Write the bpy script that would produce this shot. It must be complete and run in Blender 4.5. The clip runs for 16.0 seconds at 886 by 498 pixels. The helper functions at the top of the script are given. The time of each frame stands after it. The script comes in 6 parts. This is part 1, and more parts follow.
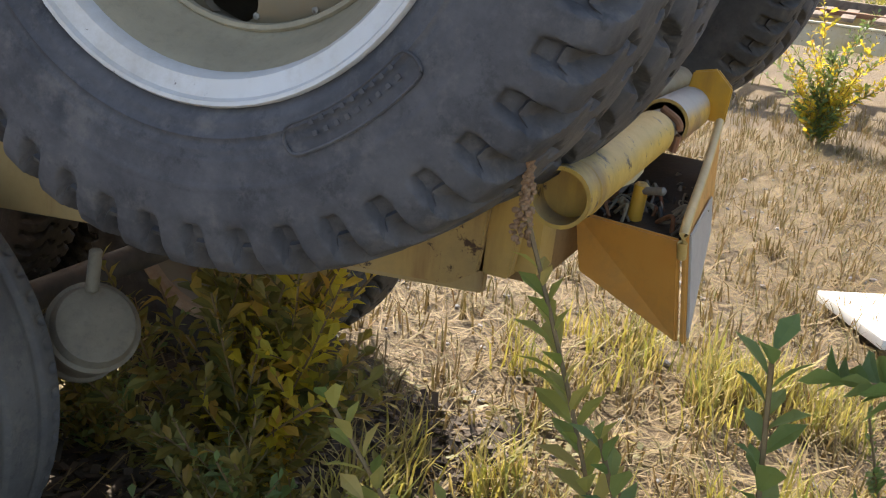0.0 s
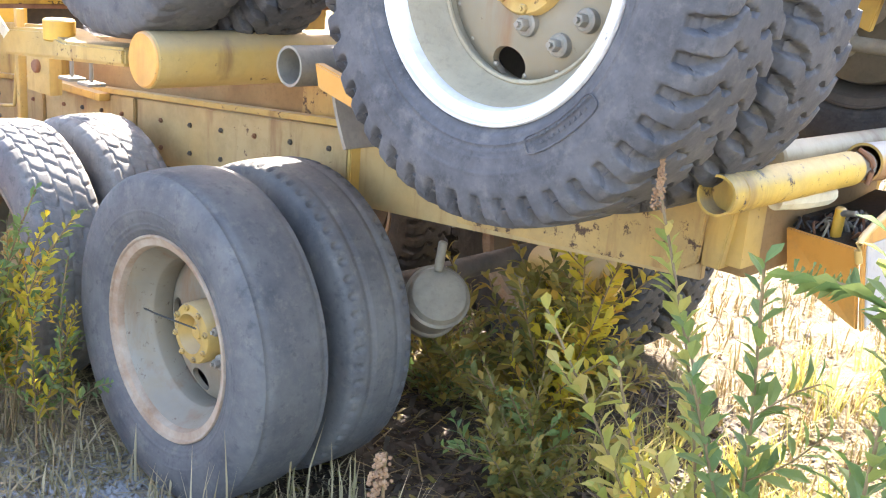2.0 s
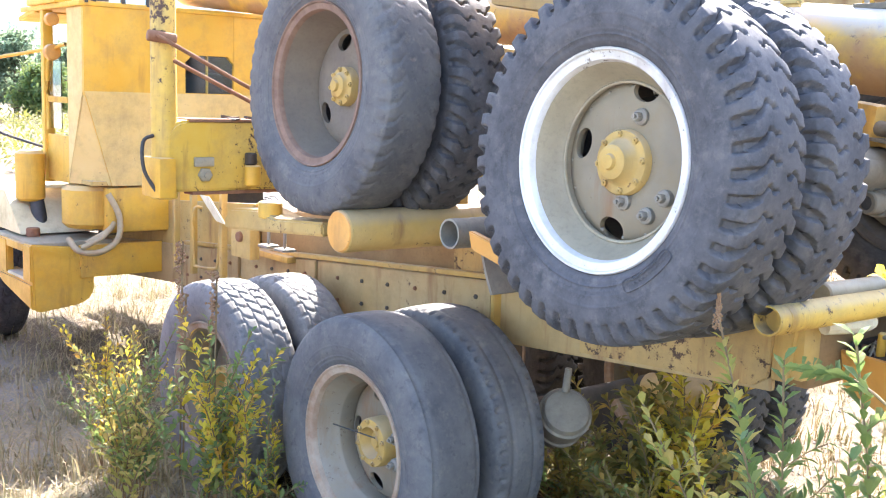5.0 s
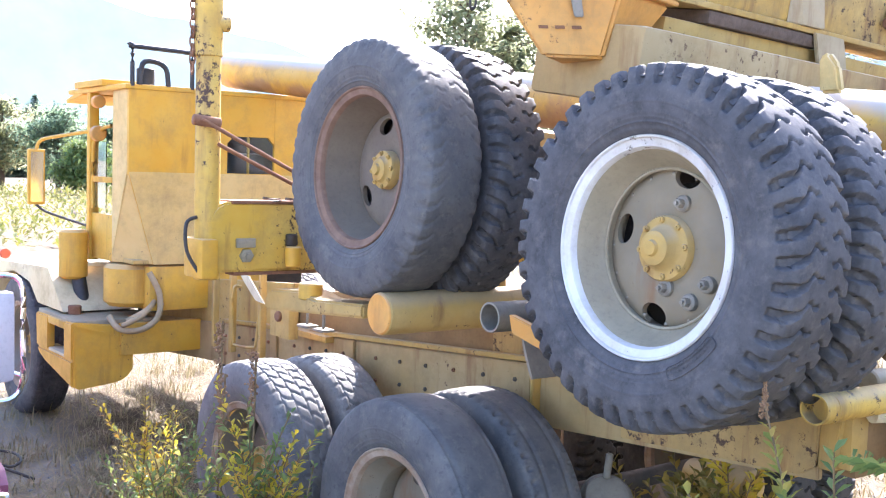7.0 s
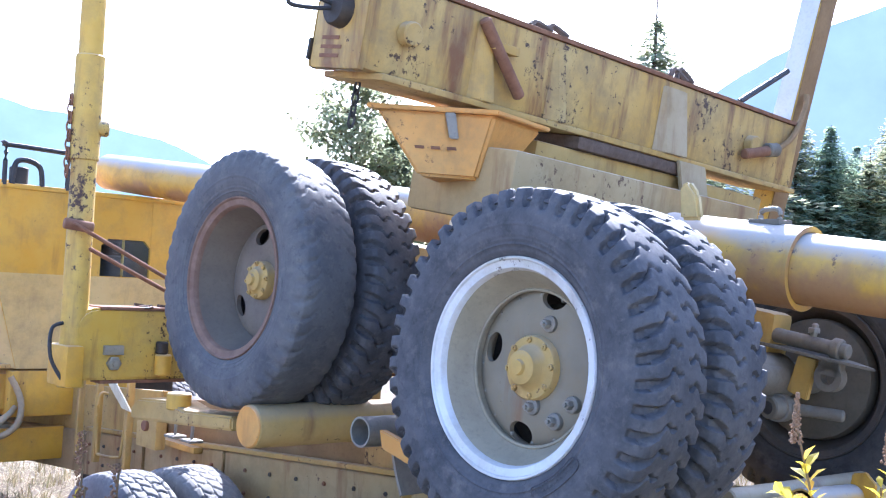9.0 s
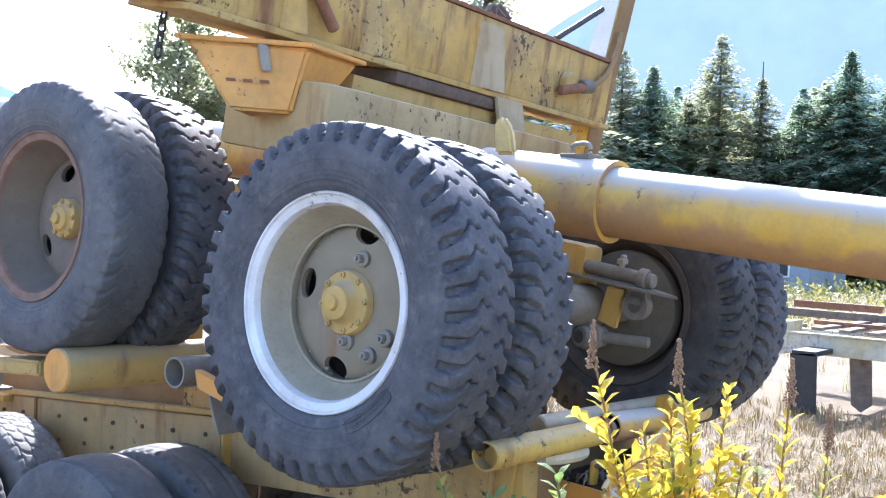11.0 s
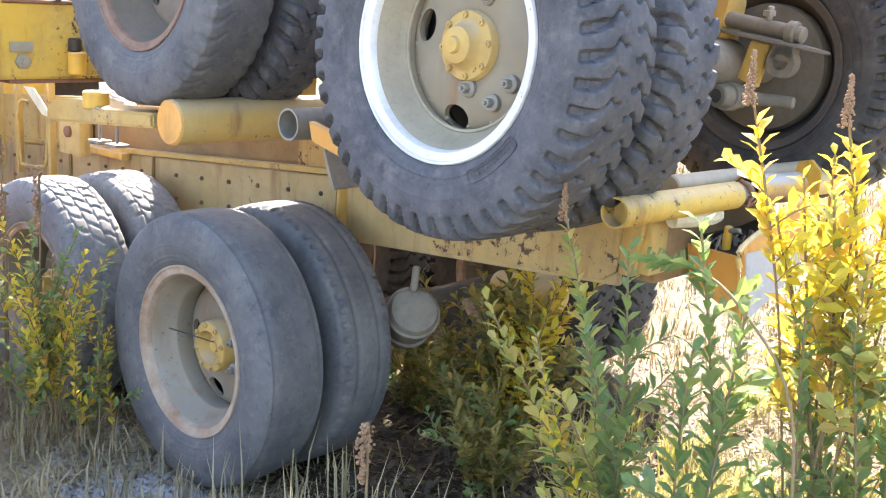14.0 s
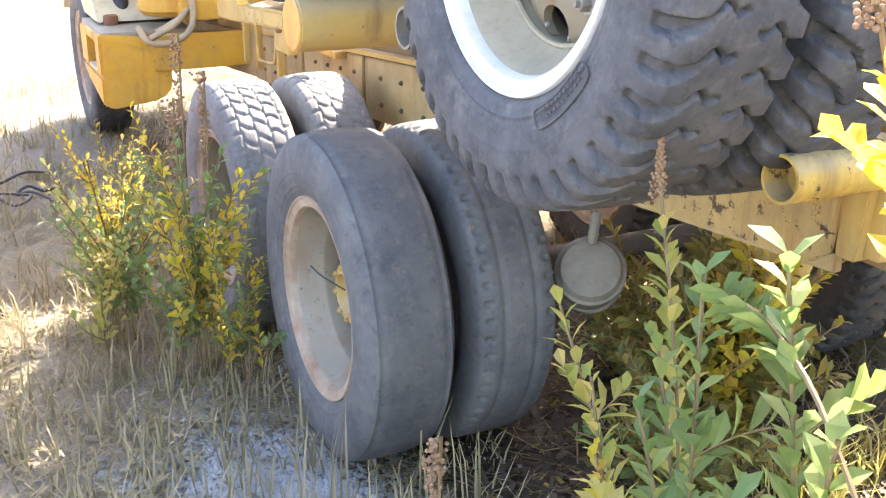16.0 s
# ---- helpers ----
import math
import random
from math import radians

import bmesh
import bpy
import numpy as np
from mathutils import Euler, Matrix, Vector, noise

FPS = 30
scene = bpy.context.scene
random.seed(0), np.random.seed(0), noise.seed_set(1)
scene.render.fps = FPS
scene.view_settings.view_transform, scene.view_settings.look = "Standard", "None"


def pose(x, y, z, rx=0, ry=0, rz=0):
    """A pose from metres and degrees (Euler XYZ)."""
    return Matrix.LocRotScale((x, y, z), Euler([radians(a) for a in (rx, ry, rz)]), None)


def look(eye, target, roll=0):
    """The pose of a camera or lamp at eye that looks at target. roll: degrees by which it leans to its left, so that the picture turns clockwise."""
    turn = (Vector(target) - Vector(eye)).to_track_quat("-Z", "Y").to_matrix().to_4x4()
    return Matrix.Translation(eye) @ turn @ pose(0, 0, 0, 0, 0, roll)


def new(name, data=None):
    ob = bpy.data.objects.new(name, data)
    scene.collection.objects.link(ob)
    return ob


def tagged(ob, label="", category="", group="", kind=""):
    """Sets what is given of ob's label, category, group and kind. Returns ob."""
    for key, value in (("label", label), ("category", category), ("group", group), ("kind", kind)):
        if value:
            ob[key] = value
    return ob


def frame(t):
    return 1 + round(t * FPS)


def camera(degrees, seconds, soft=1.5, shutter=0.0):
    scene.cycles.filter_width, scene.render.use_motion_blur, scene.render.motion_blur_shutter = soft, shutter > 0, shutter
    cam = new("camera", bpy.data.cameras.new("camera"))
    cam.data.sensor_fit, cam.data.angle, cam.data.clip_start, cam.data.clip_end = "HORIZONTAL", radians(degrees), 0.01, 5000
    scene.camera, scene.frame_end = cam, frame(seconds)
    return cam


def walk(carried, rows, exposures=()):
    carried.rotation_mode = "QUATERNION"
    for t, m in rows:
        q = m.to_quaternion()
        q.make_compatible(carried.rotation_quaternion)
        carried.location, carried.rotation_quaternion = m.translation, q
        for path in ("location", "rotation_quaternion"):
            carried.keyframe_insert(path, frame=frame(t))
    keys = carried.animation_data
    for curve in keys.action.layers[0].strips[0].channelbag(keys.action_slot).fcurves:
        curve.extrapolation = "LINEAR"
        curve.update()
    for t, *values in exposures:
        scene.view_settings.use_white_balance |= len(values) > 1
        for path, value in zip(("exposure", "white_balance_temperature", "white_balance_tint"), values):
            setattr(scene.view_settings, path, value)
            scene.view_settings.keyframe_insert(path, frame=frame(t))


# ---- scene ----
PATH = [
    (0, 0.811, -1.123, 1.724, 71.89, -6.36, 23.74),
    (0.2, 0.896, -1.045, 1.749, 73.49, -5.77, 29.72),
    (0.4, 1.001, -1.060, 1.801, 72.57, -4.12, 34.14),
    (0.6, 1.146, -1.099, 1.789, 73.45, -4.38, 38.69),
    (0.8, 1.299, -1.169, 1.792, 72.02, -5.17, 42.68),
    (1, 1.421, -1.168, 1.785, 70.92, -4.65, 46.24),
    (1.5, 1.514, -1.412, 1.798, 72.30, -6.50, 46.50),
    (2, 1.549, -1.730, 1.829, 73.80, -4.05, 44.50),
    (2.5, 1.693, -1.853, 1.870, 77.22, -3.23, 46.59),
    (3, 1.861, -1.991, 1.896, 78.38, -3.03, 49.19),
    (3.2, 1.923, -2.054, 1.891, 79.55, -3.18, 49.18),
    (5.3, 2.228, -2.420, 1.970, 82.29, -1.34, 51.63),
    (5.5, 2.221, -2.428, 1.969, 82.43, -1.24, 52.34),
    (6, 2.214, -2.426, 1.980, 82.98, -1.33, 53.37),
    (6.5, 2.210, -2.426, 1.985, 84.07, -1.45, 53.30),
    (7, 2.210, -2.422, 1.998, 85.81, -1.82, 52.89),
    (7.5, 2.211, -2.435, 2.004, 87.90, -2.32, 51.95),
    (8, 2.221, -2.436, 2.022, 89.84, -2.68, 50.30),
    (8.5, 2.235, -2.428, 2.037, 91.49, -3.14, 48.84),
    (9, 2.255, -2.415, 2.039, 91.66, -3.33, 46.68),
    (9.2, 2.268, -2.399, 2.043, 91.63, -3.34, 45.97),
    (11.3, 2.310, -2.346, 2.033, 88.15, -2.91, 37.02),
    (11.5, 2.327, -2.339, 2.033, 87.62, -3.05, 36.56),
    (12, 2.362, -2.327, 2.022, 86.41, -2.93, 34.73),
    (12.5, 2.364, -2.313, 2.007, 84.93, -3.02, 34.65),
    (13, 2.332, -2.306, 1.981, 82.75, -3.67, 37.58),
    (13.5, 2.224, -2.269, 1.921, 79.39, -3.32, 40.95),
    (14, 2.132, -2.216, 1.894, 77.12, -2.90, 43.85),
    (14.5, 2.032, -1.924, 1.865, 76.90, -1.77, 50.59),
    (15, 1.962, -1.671, 1.877, 74.45, 0.05, 58.60),
    (15.5, 1.833, -1.298, 1.841, 72.68, -1.02, 62.56),
    (16, 1.836, -1.016, 1.874, 70.20, 0.09, 64.59),
]
cam = camera(44.93, 16.0, 1.15)
walk(cam, [(t, pose(*p)) for t, *p in PATH], [(0, 1.45, 7100, 12), (0.5, 2.0, 7000, 12), (1.0, 2.6, 6850, 13), (1.5, 2.95, 6750, 13), (2.5, 3.35, 6650, 14), (3.2, 3.3, 6550, 14), (5.5, 2.85, 6150, 16), (7.0, 2.62, 5850, 19), (8.0, 2.45, 5600, 19), (9.2, 2.15, 5150, 18), (11.5, 2.15, 5650, 13), (12.5, 2.3, 6000, 11), (13.5, 2.65, 6350, 12), (14.5, 3.1, 6650, 14), (16, 3.2, 6800, 15)])

# ---- light ----
SUN_YAW, SUN_UP = radians(38), radians(40)
world = bpy.data.worlds.new("sky")
scene.world = world
world.use_nodes = True
nt = world.node_tree
sky = nt.nodes.new("ShaderNodeTexSky")
sky.sky_type, sky.sun_disc = "NISHITA", False
sky.sun_elevation, sky.sun_rotation = SUN_UP, -SUN_YAW
sky.dust_density, sky.air_density = 2.5, 1.0
nt.links.new(sky.outputs[0], nt.nodes["Background"].inputs[0])
nt.nodes["Background"].inputs[1].default_value = 0.15
to_sun = Vector((-math.sin(SUN_YAW) * math.cos(SUN_UP), math.cos(SUN_YAW) * math.cos(SUN_UP), math.sin(SUN_UP)))
sun = new("sun", bpy.data.lights.new("sun", "SUN"))
sun.data.energy, sun.data.angle, sun.data.color = 4.4, radians(0.53), (1.0, 0.93, 0.82)
sun.matrix_world = look(to_sun * 50, (0, 0, 0))


# ---- materials ----
def nodes_of(name):
    m = bpy.data.materials.new(name)
    m.use_nodes = True
    t = m.node_tree
    return m, t, t.nodes["Principled BSDF"]


def noise_node(t, scale, detail=6, rough=0.6, vec=None):
    n = t.nodes.new("ShaderNodeTexNoise")
    n.inputs["Scale"].default_value, n.inputs["Detail"].default_value, n.inputs["Roughness"].default_value = scale, detail, rough
    if vec is not None:
        t.links.new(vec, n.inputs["Vector"])
    return n


def ramp(t, fac, stops):
    r = t.nodes.new("ShaderNodeValToRGB")
    el = r.color_ramp.elements
    while len(el) < len(stops):
        el.new(0.5)
    for e, (p, c) in zip(el, stops):
        e.position, e.color = p, (*c, 1) if len(c) == 3 else c
    t.links.new(fac, r.inputs[0])
    return r


def mixed(t, fac, a, b):
    m = t.nodes.new("ShaderNodeMix")
    m.data_type = "RGBA"
    for sock, v in ((m.inputs[0], fac), (m.inputs[6], a), (m.inputs[7], b)):
        if isinstance(v, (int, float)):
            sock.default_value = v
        elif isinstance(v, tuple):
            sock.default_value = (*v, 1)
        else:
            t.links.new(v, sock)
    return m.outputs[2]


def position(t):
    return t.nodes.new("ShaderNodeNewGeometry").outputs["Position"]


def relief(t, b, fac, strength, distance):
    n = t.nodes.new("ShaderNodeBump")
    n.inputs["Strength"].default_value, n.inputs["Distance"].default_value = strength, distance
    t.links.new(fac, n.inputs["Height"])
    t.links.new(n.outputs[0], b.inputs["Normal"])


def worn_paint(name, paint, faded, chip, amount=0.64, rust=(0.07, 0.03, 0.015), rough=0.5, streak=0.5, dust=0.3, low_rust=0.0, grimy=0.6):
    """Old machine paint: faded patches, rust runs, chips down to dark steel; dust (and the pole's sunlit top) pales
    upward faces.
    """
    m, t, b = nodes_of(name)
    p = position(t)
    big = noise_node(t, 1.7, 5, 0.65, p)
    base = mixed(t, ramp(t, big.outputs[0], [(0.35, (0, 0, 0)), (0.68, (1, 1, 1))]).outputs[0], paint, faded)
    st = t.nodes.new("ShaderNodeMapping")
    st.inputs["Scale"].default_value = (5.5, 5.5, 0.8)
    t.links.new(p, st.inputs[0])
    run = noise_node(t, 1.6, 5, 0.6, st.outputs[0])
    base = mixed(t, ramp(t, run.outputs[0], [(0.62 - 0.09 * streak, (0, 0, 0)), (0.78 - 0.06 * streak, (streak,) * 3)]).outputs[0], base, (0.19, 0.085, 0.03))
    fine = noise_node(t, 26, 8, 0.75, p)
    grime = noise_node(t, 5, 8, 0.75, p)
    base = mixed(t, ramp(t, grime.outputs[0], [(0.45, (0, 0, 0)), (0.75, (grimy,) * 3)]).outputs[0], base, (0.25, 0.18, 0.09))
    both = t.nodes.new("ShaderNodeMath")
    both.operation = "MULTIPLY_ADD"
    t.links.new(fine.outputs[0], both.inputs[0])
    both.inputs[1].default_value = 0.62
    mul = t.nodes.new("ShaderNodeMath")
    mul.operation = "MULTIPLY"
    mul.inputs[1].default_value = 0.42
    t.links.new(big.outputs[0], mul.inputs[0])
    t.links.new(mul.outputs[0], both.inputs[2])
    chips = ramp(t, both.outputs[0], [(amount - 0.015, (0, 0, 0)), (amount + 0.015, (1, 1, 1))])
    base = mixed(t, chips.outputs[0], base, mixed(t, fine.outputs[0], rust, chip))
    # upward faces pale with dust; on the pole this also paints its sunlit top
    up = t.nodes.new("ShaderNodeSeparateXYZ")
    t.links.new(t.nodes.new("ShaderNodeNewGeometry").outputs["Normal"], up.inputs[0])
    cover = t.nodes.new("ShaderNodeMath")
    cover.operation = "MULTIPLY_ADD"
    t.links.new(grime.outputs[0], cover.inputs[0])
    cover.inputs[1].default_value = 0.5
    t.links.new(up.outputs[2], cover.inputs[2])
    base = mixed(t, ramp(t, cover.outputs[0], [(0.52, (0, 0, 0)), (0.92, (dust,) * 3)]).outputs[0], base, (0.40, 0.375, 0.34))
    if low_rust:
        patch = t.nodes.new("ShaderNodeMath")
        patch.operation = "MULTIPLY_ADD"
        t.links.new(up.outputs[2], patch.inputs[0])
        patch.inputs[1].default_value = -0.20
        t.links.new(big.outputs[0], patch.inputs[2])
        base = mixed(t, ramp(t, patch.outputs[0], [(0.50, (0, 0, 0)), (0.60, (low_rust,) * 3)]).outputs[0], base, mixed(t, fine.outputs[0], (0.26, 0.11, 0.06), (0.40, 0.24, 0.11)))
    t.links.new(base, b.inputs["Base Color"])
    t.links.new(ramp(t, grime.outputs[0], [(0.3, (rough - 0.12,) * 3), (0.7, (rough + 0.3,) * 3)]).outputs[0], b.inputs["Roughness"])
    relief(t, b, both.outputs[0], 0.25, 0.004)
    return m


def rubber(name, dark, dust, scale=7.0, cover=0.5):
    m, t, b = nodes_of(name)
    oc = t.nodes.new("ShaderNodeTexCoord").outputs["Object"]
    n1, n2 = noise_node(t, scale, 7, 0.7, oc), noise_node(t, 60, 6, 0.7, oc)
    c = mixed(t, ramp(t, n1.outputs[0], [(cover - 0.2, (0, 0, 0)), (cover + 0.22, (1, 1, 1))]).outputs[0], dark, dust)
    c = mixed(t, ramp(t, n2.outputs[0], [(0.55, (0, 0, 0)), (0.75, (0.5, 0.5, 0.5))]).outputs[0], c, dust)
    # dried mud and scuffs
    n3, n4 = noise_node(t, 17, 8, 0.72, oc), noise_node(t, 26, 5, 0.75, oc)
    c = mixed(t, ramp(t, n3.outputs[0], [(0.53, (0, 0, 0)), (0.68, (0.42, 0.42, 0.42))]).outputs[0], c, (dust[0] * 1.55, dust[1] * 1.45, dust[2] * 1.25))
    c = mixed(t, ramp(t, n4.outputs[0], [(0.56, (0, 0, 0)), (0.67, (0.45, 0.45, 0.45))]).outputs[0], c, tuple(v * 0.7 for v in dark))
    t.links.new(c, b.inputs["Base Color"])
    b.inputs["Roughness"].default_value = 0.72
    b.inputs["Specular IOR Level"].default_value = 0.35
    relief(t, b, n2.outputs[0], 0.35, 0.003)
    return m


def plain(name, c1, c2, rough=0.8, scale=8.0, metal=0.0, bump=0.2, fine=60.0):
    m, t, b = nodes_of(name)
    p = position(t)
    n1, n2 = noise_node(t, scale, 6, 0.65, p), noise_node(t, fine, 5, 0.7, p)
    c = mixed(t, ramp(t, n1.outputs[0], [(0.3, (0, 0, 0)), (0.7, (1, 1, 1))]).outputs[0], c1, c2)
    c = mixed(t, ramp(t, n2.outputs[0], [(0.5, (0, 0, 0)), (0.8, (0.45, 0.45, 0.45))]).outputs[0], c, tuple(v * 0.55 for v in c1))
    t.links.new(c, b.inputs["Base Color"])
    b.inputs["Roughness"].default_value, b.inputs["Metallic"].default_value = rough, metal
    relief(t, b, n2.outputs[0], bump, 0.003)
    return m


def foliage(name, greens, rough=0.55, through_light=0.45):
    """Leaves that let light through, each leaf with a tint of its own."""
    m, t, b = nodes_of(name)
    rnd = t.nodes.new("ShaderNodeNewGeometry").outputs["Random Per Island"]
    c = ramp(t, rnd, [(k / (len(greens) - 1), g) for k, g in enumerate(greens)]).outputs[0]
    t.links.new(c, b.inputs["Base Color"])
    b.inputs["Roughness"].default_value = rough
    tr = t.nodes.new("ShaderNodeBsdfTranslucent")
    t.links.new(c, tr.inputs[0])
    mx = t.nodes.new("ShaderNodeMixShader")
    mx.inputs[0].default_value = through_light
    t.links.new(b.outputs[0], mx.inputs[1])
    t.links.new(tr.outputs[0], mx.inputs[2])
    t.links.new(mx.outputs[0], t.nodes["Material Output"].inputs[0])
    return m


YELLOW = worn_paint("yellow_paint", (0.62, 0.325, 0.018), (0.65, 0.39, 0.055), (0.12, 0.06, 0.03), 0.655, grimy=0.45)
YELLOW_CHIPPED = worn_paint("chipped_yellow_paint", (0.58, 0.35, 0.04), (0.60, 0.42, 0.10), (0.05, 0.03, 0.02), 0.588, streak=0.9)
YELLOW_DUSTY = worn_paint("dusty_yellow_paint", (0.45, 0.275, 0.055), (0.47, 0.33, 0.125), (0.10, 0.06, 0.03), 0.62, rough=0.7, streak=0.8)
YELLOW_SCUFFED = worn_paint("scuffed_yellow_paint", (0.40, 0.245, 0.07), (0.44, 0.30, 0.12), (0.06, 0.035, 0.02), 0.575, rough=0.6, streak=1.0, grimy=0.9)
FENDER = worn_paint("faded_fender_paint", (0.64, 0.53, 0.28), (0.66, 0.59, 0.38), (0.2, 0.1, 0.05), 0.66, dust=0.15)
ORANGE = worn_paint("orange_yellow_paint", (0.62, 0.27, 0.04), (0.62, 0.33, 0.08), (0.10, 0.05, 0.03), 0.64)
TAN_DUSTY = worn_paint("dusty_tan_plate", (0.36, 0.27, 0.14), (0.44, 0.36, 0.23), (0.14, 0.08, 0.05), 0.64, streak=0.8, grimy=0.8)
CREAM = worn_paint("cream_paint", (0.62, 0.55, 0.36), (0.66, 0.62, 0.46), (0.2, 0.1, 0.05), 0.66)
FRAME_TAN = worn_paint("frame_tan_paint", (0.38, 0.25, 0.095), (0.42, 0.315, 0.16), (0.12, 0.07, 0.04), 0.635, rough=0.7, streak=0.9, grimy=0.8)
YELLOW_PALE = worn_paint("sun_faded_yellow_paint", (0.60, 0.40, 0.12), (0.64, 0.47, 0.19), (0.14, 0.08, 0.04), 0.66, streak=0.35)
# dust=0.95 also puts the pole's sunlit white top into its colour
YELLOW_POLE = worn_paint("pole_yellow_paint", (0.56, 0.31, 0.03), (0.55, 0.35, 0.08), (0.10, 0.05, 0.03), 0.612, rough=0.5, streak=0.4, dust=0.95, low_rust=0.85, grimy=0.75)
YELLOW_STREAKED = worn_paint("rust_streaked_yellow_paint", (0.47, 0.28, 0.05), (0.49, 0.345, 0.12), (0.06, 0.035, 0.02), 0.605, streak=1.3, dust=0.6, grimy=1.0)
FLAKING = worn_paint("flaking_rim_paint", (0.15, 0.13, 0.095), (0.24, 0.205, 0.15), (0.13, 0.09, 0.06), 0.64, streak=0.9, dust=0.1)
RUBBER = rubber("dusty_rubber", (0.035, 0.036, 0.042), (0.115, 0.112, 0.118))
RUBBER_WORN = rubber("worn_rubber", (0.05, 0.052, 0.06), (0.13, 0.126, 0.122), 5.0, 0.45)
# dusty rubber paled further to paint in sun on the tread
RUBBER_SUNLIT = rubber("sunlit_dusty_rubber", (0.085, 0.085, 0.088), (0.21, 0.20, 0.19), 6.0, 0.42)
# RUBBER_DARK carries the far-side tyres' shade in its colour
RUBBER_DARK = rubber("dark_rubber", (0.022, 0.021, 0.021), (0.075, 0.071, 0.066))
WHITE_RIM = worn_paint("white_rim_paint", (0.64, 0.65, 0.67), (0.52, 0.50, 0.46), (0.07, 0.055, 0.045), 0.62, streak=0.45)
OLIVE_DISC = worn_paint("olive_dusty_disc", (0.17, 0.14, 0.095), (0.26, 0.22, 0.15), (0.10, 0.075, 0.05), 0.63, rough=0.6, streak=0.9, dust=0.2)
SHIELD = plain("dark_olive_shield", (0.07, 0.06, 0.04), (0.12, 0.10, 0.07), 0.85, 7)
BROWN_GREY = plain("brown_grey_disc", (0.125, 0.10, 0.075), (0.18, 0.145, 0.105), 0.7, 6)
WING_GREY = plain("pale_grey_face", (0.36, 0.33, 0.30), (0.46, 0.43, 0.38), 0.6, 5)
RUST_RIM = plain("rusty_rim", (0.15, 0.085, 0.055), (0.23, 0.145, 0.10), 0.8, 12)
GREY_RIM = plain("rusted_rim_edge", (0.40, 0.33, 0.25), (0.24, 0.14, 0.08), 0.75, 9, 0, 0.3)
DUSTY_METAL = plain("dusty_metal", (0.23, 0.195, 0.135), (0.34, 0.295, 0.20), 0.6, 5)
# dusty_metal darkened to paint the shade on axle and brake hardware
DARK_METAL = plain("dark_metal", (0.13, 0.112, 0.085), (0.20, 0.175, 0.13), 0.8, 9, 0, 0.4)
DULL_STEEL = plain("dull_steel", (0.20, 0.18, 0.15), (0.30, 0.27, 0.22), 0.6, 10, 0.3)
DARK_DUST = plain("dark_dusty_steel", (0.05, 0.042, 0.034), (0.11, 0.09, 0.07), 0.85, 6)
RUST = plain("rust", (0.16, 0.07, 0.035), (0.26, 0.13, 0.07), 0.9, 14)
BLACK = plain("black_iron", (0.02, 0.02, 0.022), (0.05, 0.045, 0.04), 0.6, 10)
GREASE = plain("grease", (0.018, 0.014, 0.011), (0.05, 0.034, 0.02), 0.6, 20, 0, 0.6)
HOSE = plain("brown_hose", (0.30, 0.22, 0.12), (0.40, 0.31, 0.18), 0.55, 12)
BROWN_PLATE = plain("rust_brown_plate", (0.20, 0.115, 0.045), (0.29, 0.18, 0.075), 0.8, 5)
WOOD = plain("weathered_wood", (0.10, 0.07, 0.05), (0.22, 0.17, 0.13), 0.85, 10)
MIRROR_SHELL = plain("pale_mirror_shell", (0.55, 0.52, 0.56), (0.62, 0.59, 0.62), 0.3, 4, 0.2, 0.02)
CHROME = plain("chrome", (0.7, 0.7, 0.72), (0.8, 0.8, 0.82), 0.12, 4, 1.0, 0.02)
BED_PAINT = worn_paint("flat_bed_paint", (0.52, 0.42, 0.20), (0.58, 0.56, 0.50), (0.20, 0.11, 0.06), 0.60, streak=0.7)
RED_LENS = plain("red_lens", (0.42, 0.06, 0.03), (0.50, 0.10, 0.05), 0.35, 8)
MAROON = plain("maroon_car_paint", (0.15, 0.045, 0.075), (0.18, 0.055, 0.09), 0.22, 3, 0.1, 0.02)
SIDING = plain("pale_blue_grey_siding", (0.24, 0.27, 0.30), (0.30, 0.33, 0.36), 0.8, 2)
WHITE_BOARD = plain("white_board", (0.75, 0.75, 0.72), (0.82, 0.82, 0.80), 0.6, 5)
BARK = plain("bark", (0.09, 0.06, 0.04), (0.16, 0.11, 0.08), 0.9, 20, 0, 0.6)
STEM = plain("stem", (0.16, 0.10, 0.05), (0.22, 0.16, 0.07), 0.8, 30)
SEED = plain("brown_seed_spike", (0.20, 0.11, 0.06), (0.32, 0.20, 0.11), 0.9, 60, 0, 0.6)
# leaf litter toned near black to paint the shade under the truck
SHADE_DUFF = foliage("shade_duff", [(0.035, 0.024, 0.015), (0.07, 0.045, 0.026), (0.05, 0.04, 0.026), (0.085, 0.06, 0.036)], 0.8, 0.1)
STRAW = foliage("straw", [(0.22, 0.155, 0.062), (0.28, 0.205, 0.09), (0.17, 0.115, 0.048), (0.16, 0.14, 0.045), (0.24, 0.145, 0.066)], 0.7, 0.2)
STRAW_PALE = foliage("pale_straw", [(0.34, 0.275, 0.155), (0.42, 0.345, 0.205), (0.27, 0.215, 0.12), (0.25, 0.235, 0.11)], 0.7, 0.25)
GRASS_LIME = foliage("lime_grass", [(0.30, 0.28, 0.055), (0.40, 0.34, 0.08), (0.36, 0.28, 0.11), (0.22, 0.25, 0.05)], 0.6, 0.4)
LEAF_GREEN = foliage("shrub_leaf_green", [(0.11, 0.18, 0.055), (0.17, 0.24, 0.07), (0.24, 0.28, 0.08), (0.14, 0.21, 0.09)], 0.6)
LEAF_TURNING = foliage("shrub_leaf_turning", [(0.20, 0.27, 0.06), (0.42, 0.40, 0.10), (0.55, 0.42, 0.14), (0.30, 0.33, 0.08)], 0.7, 0.5)
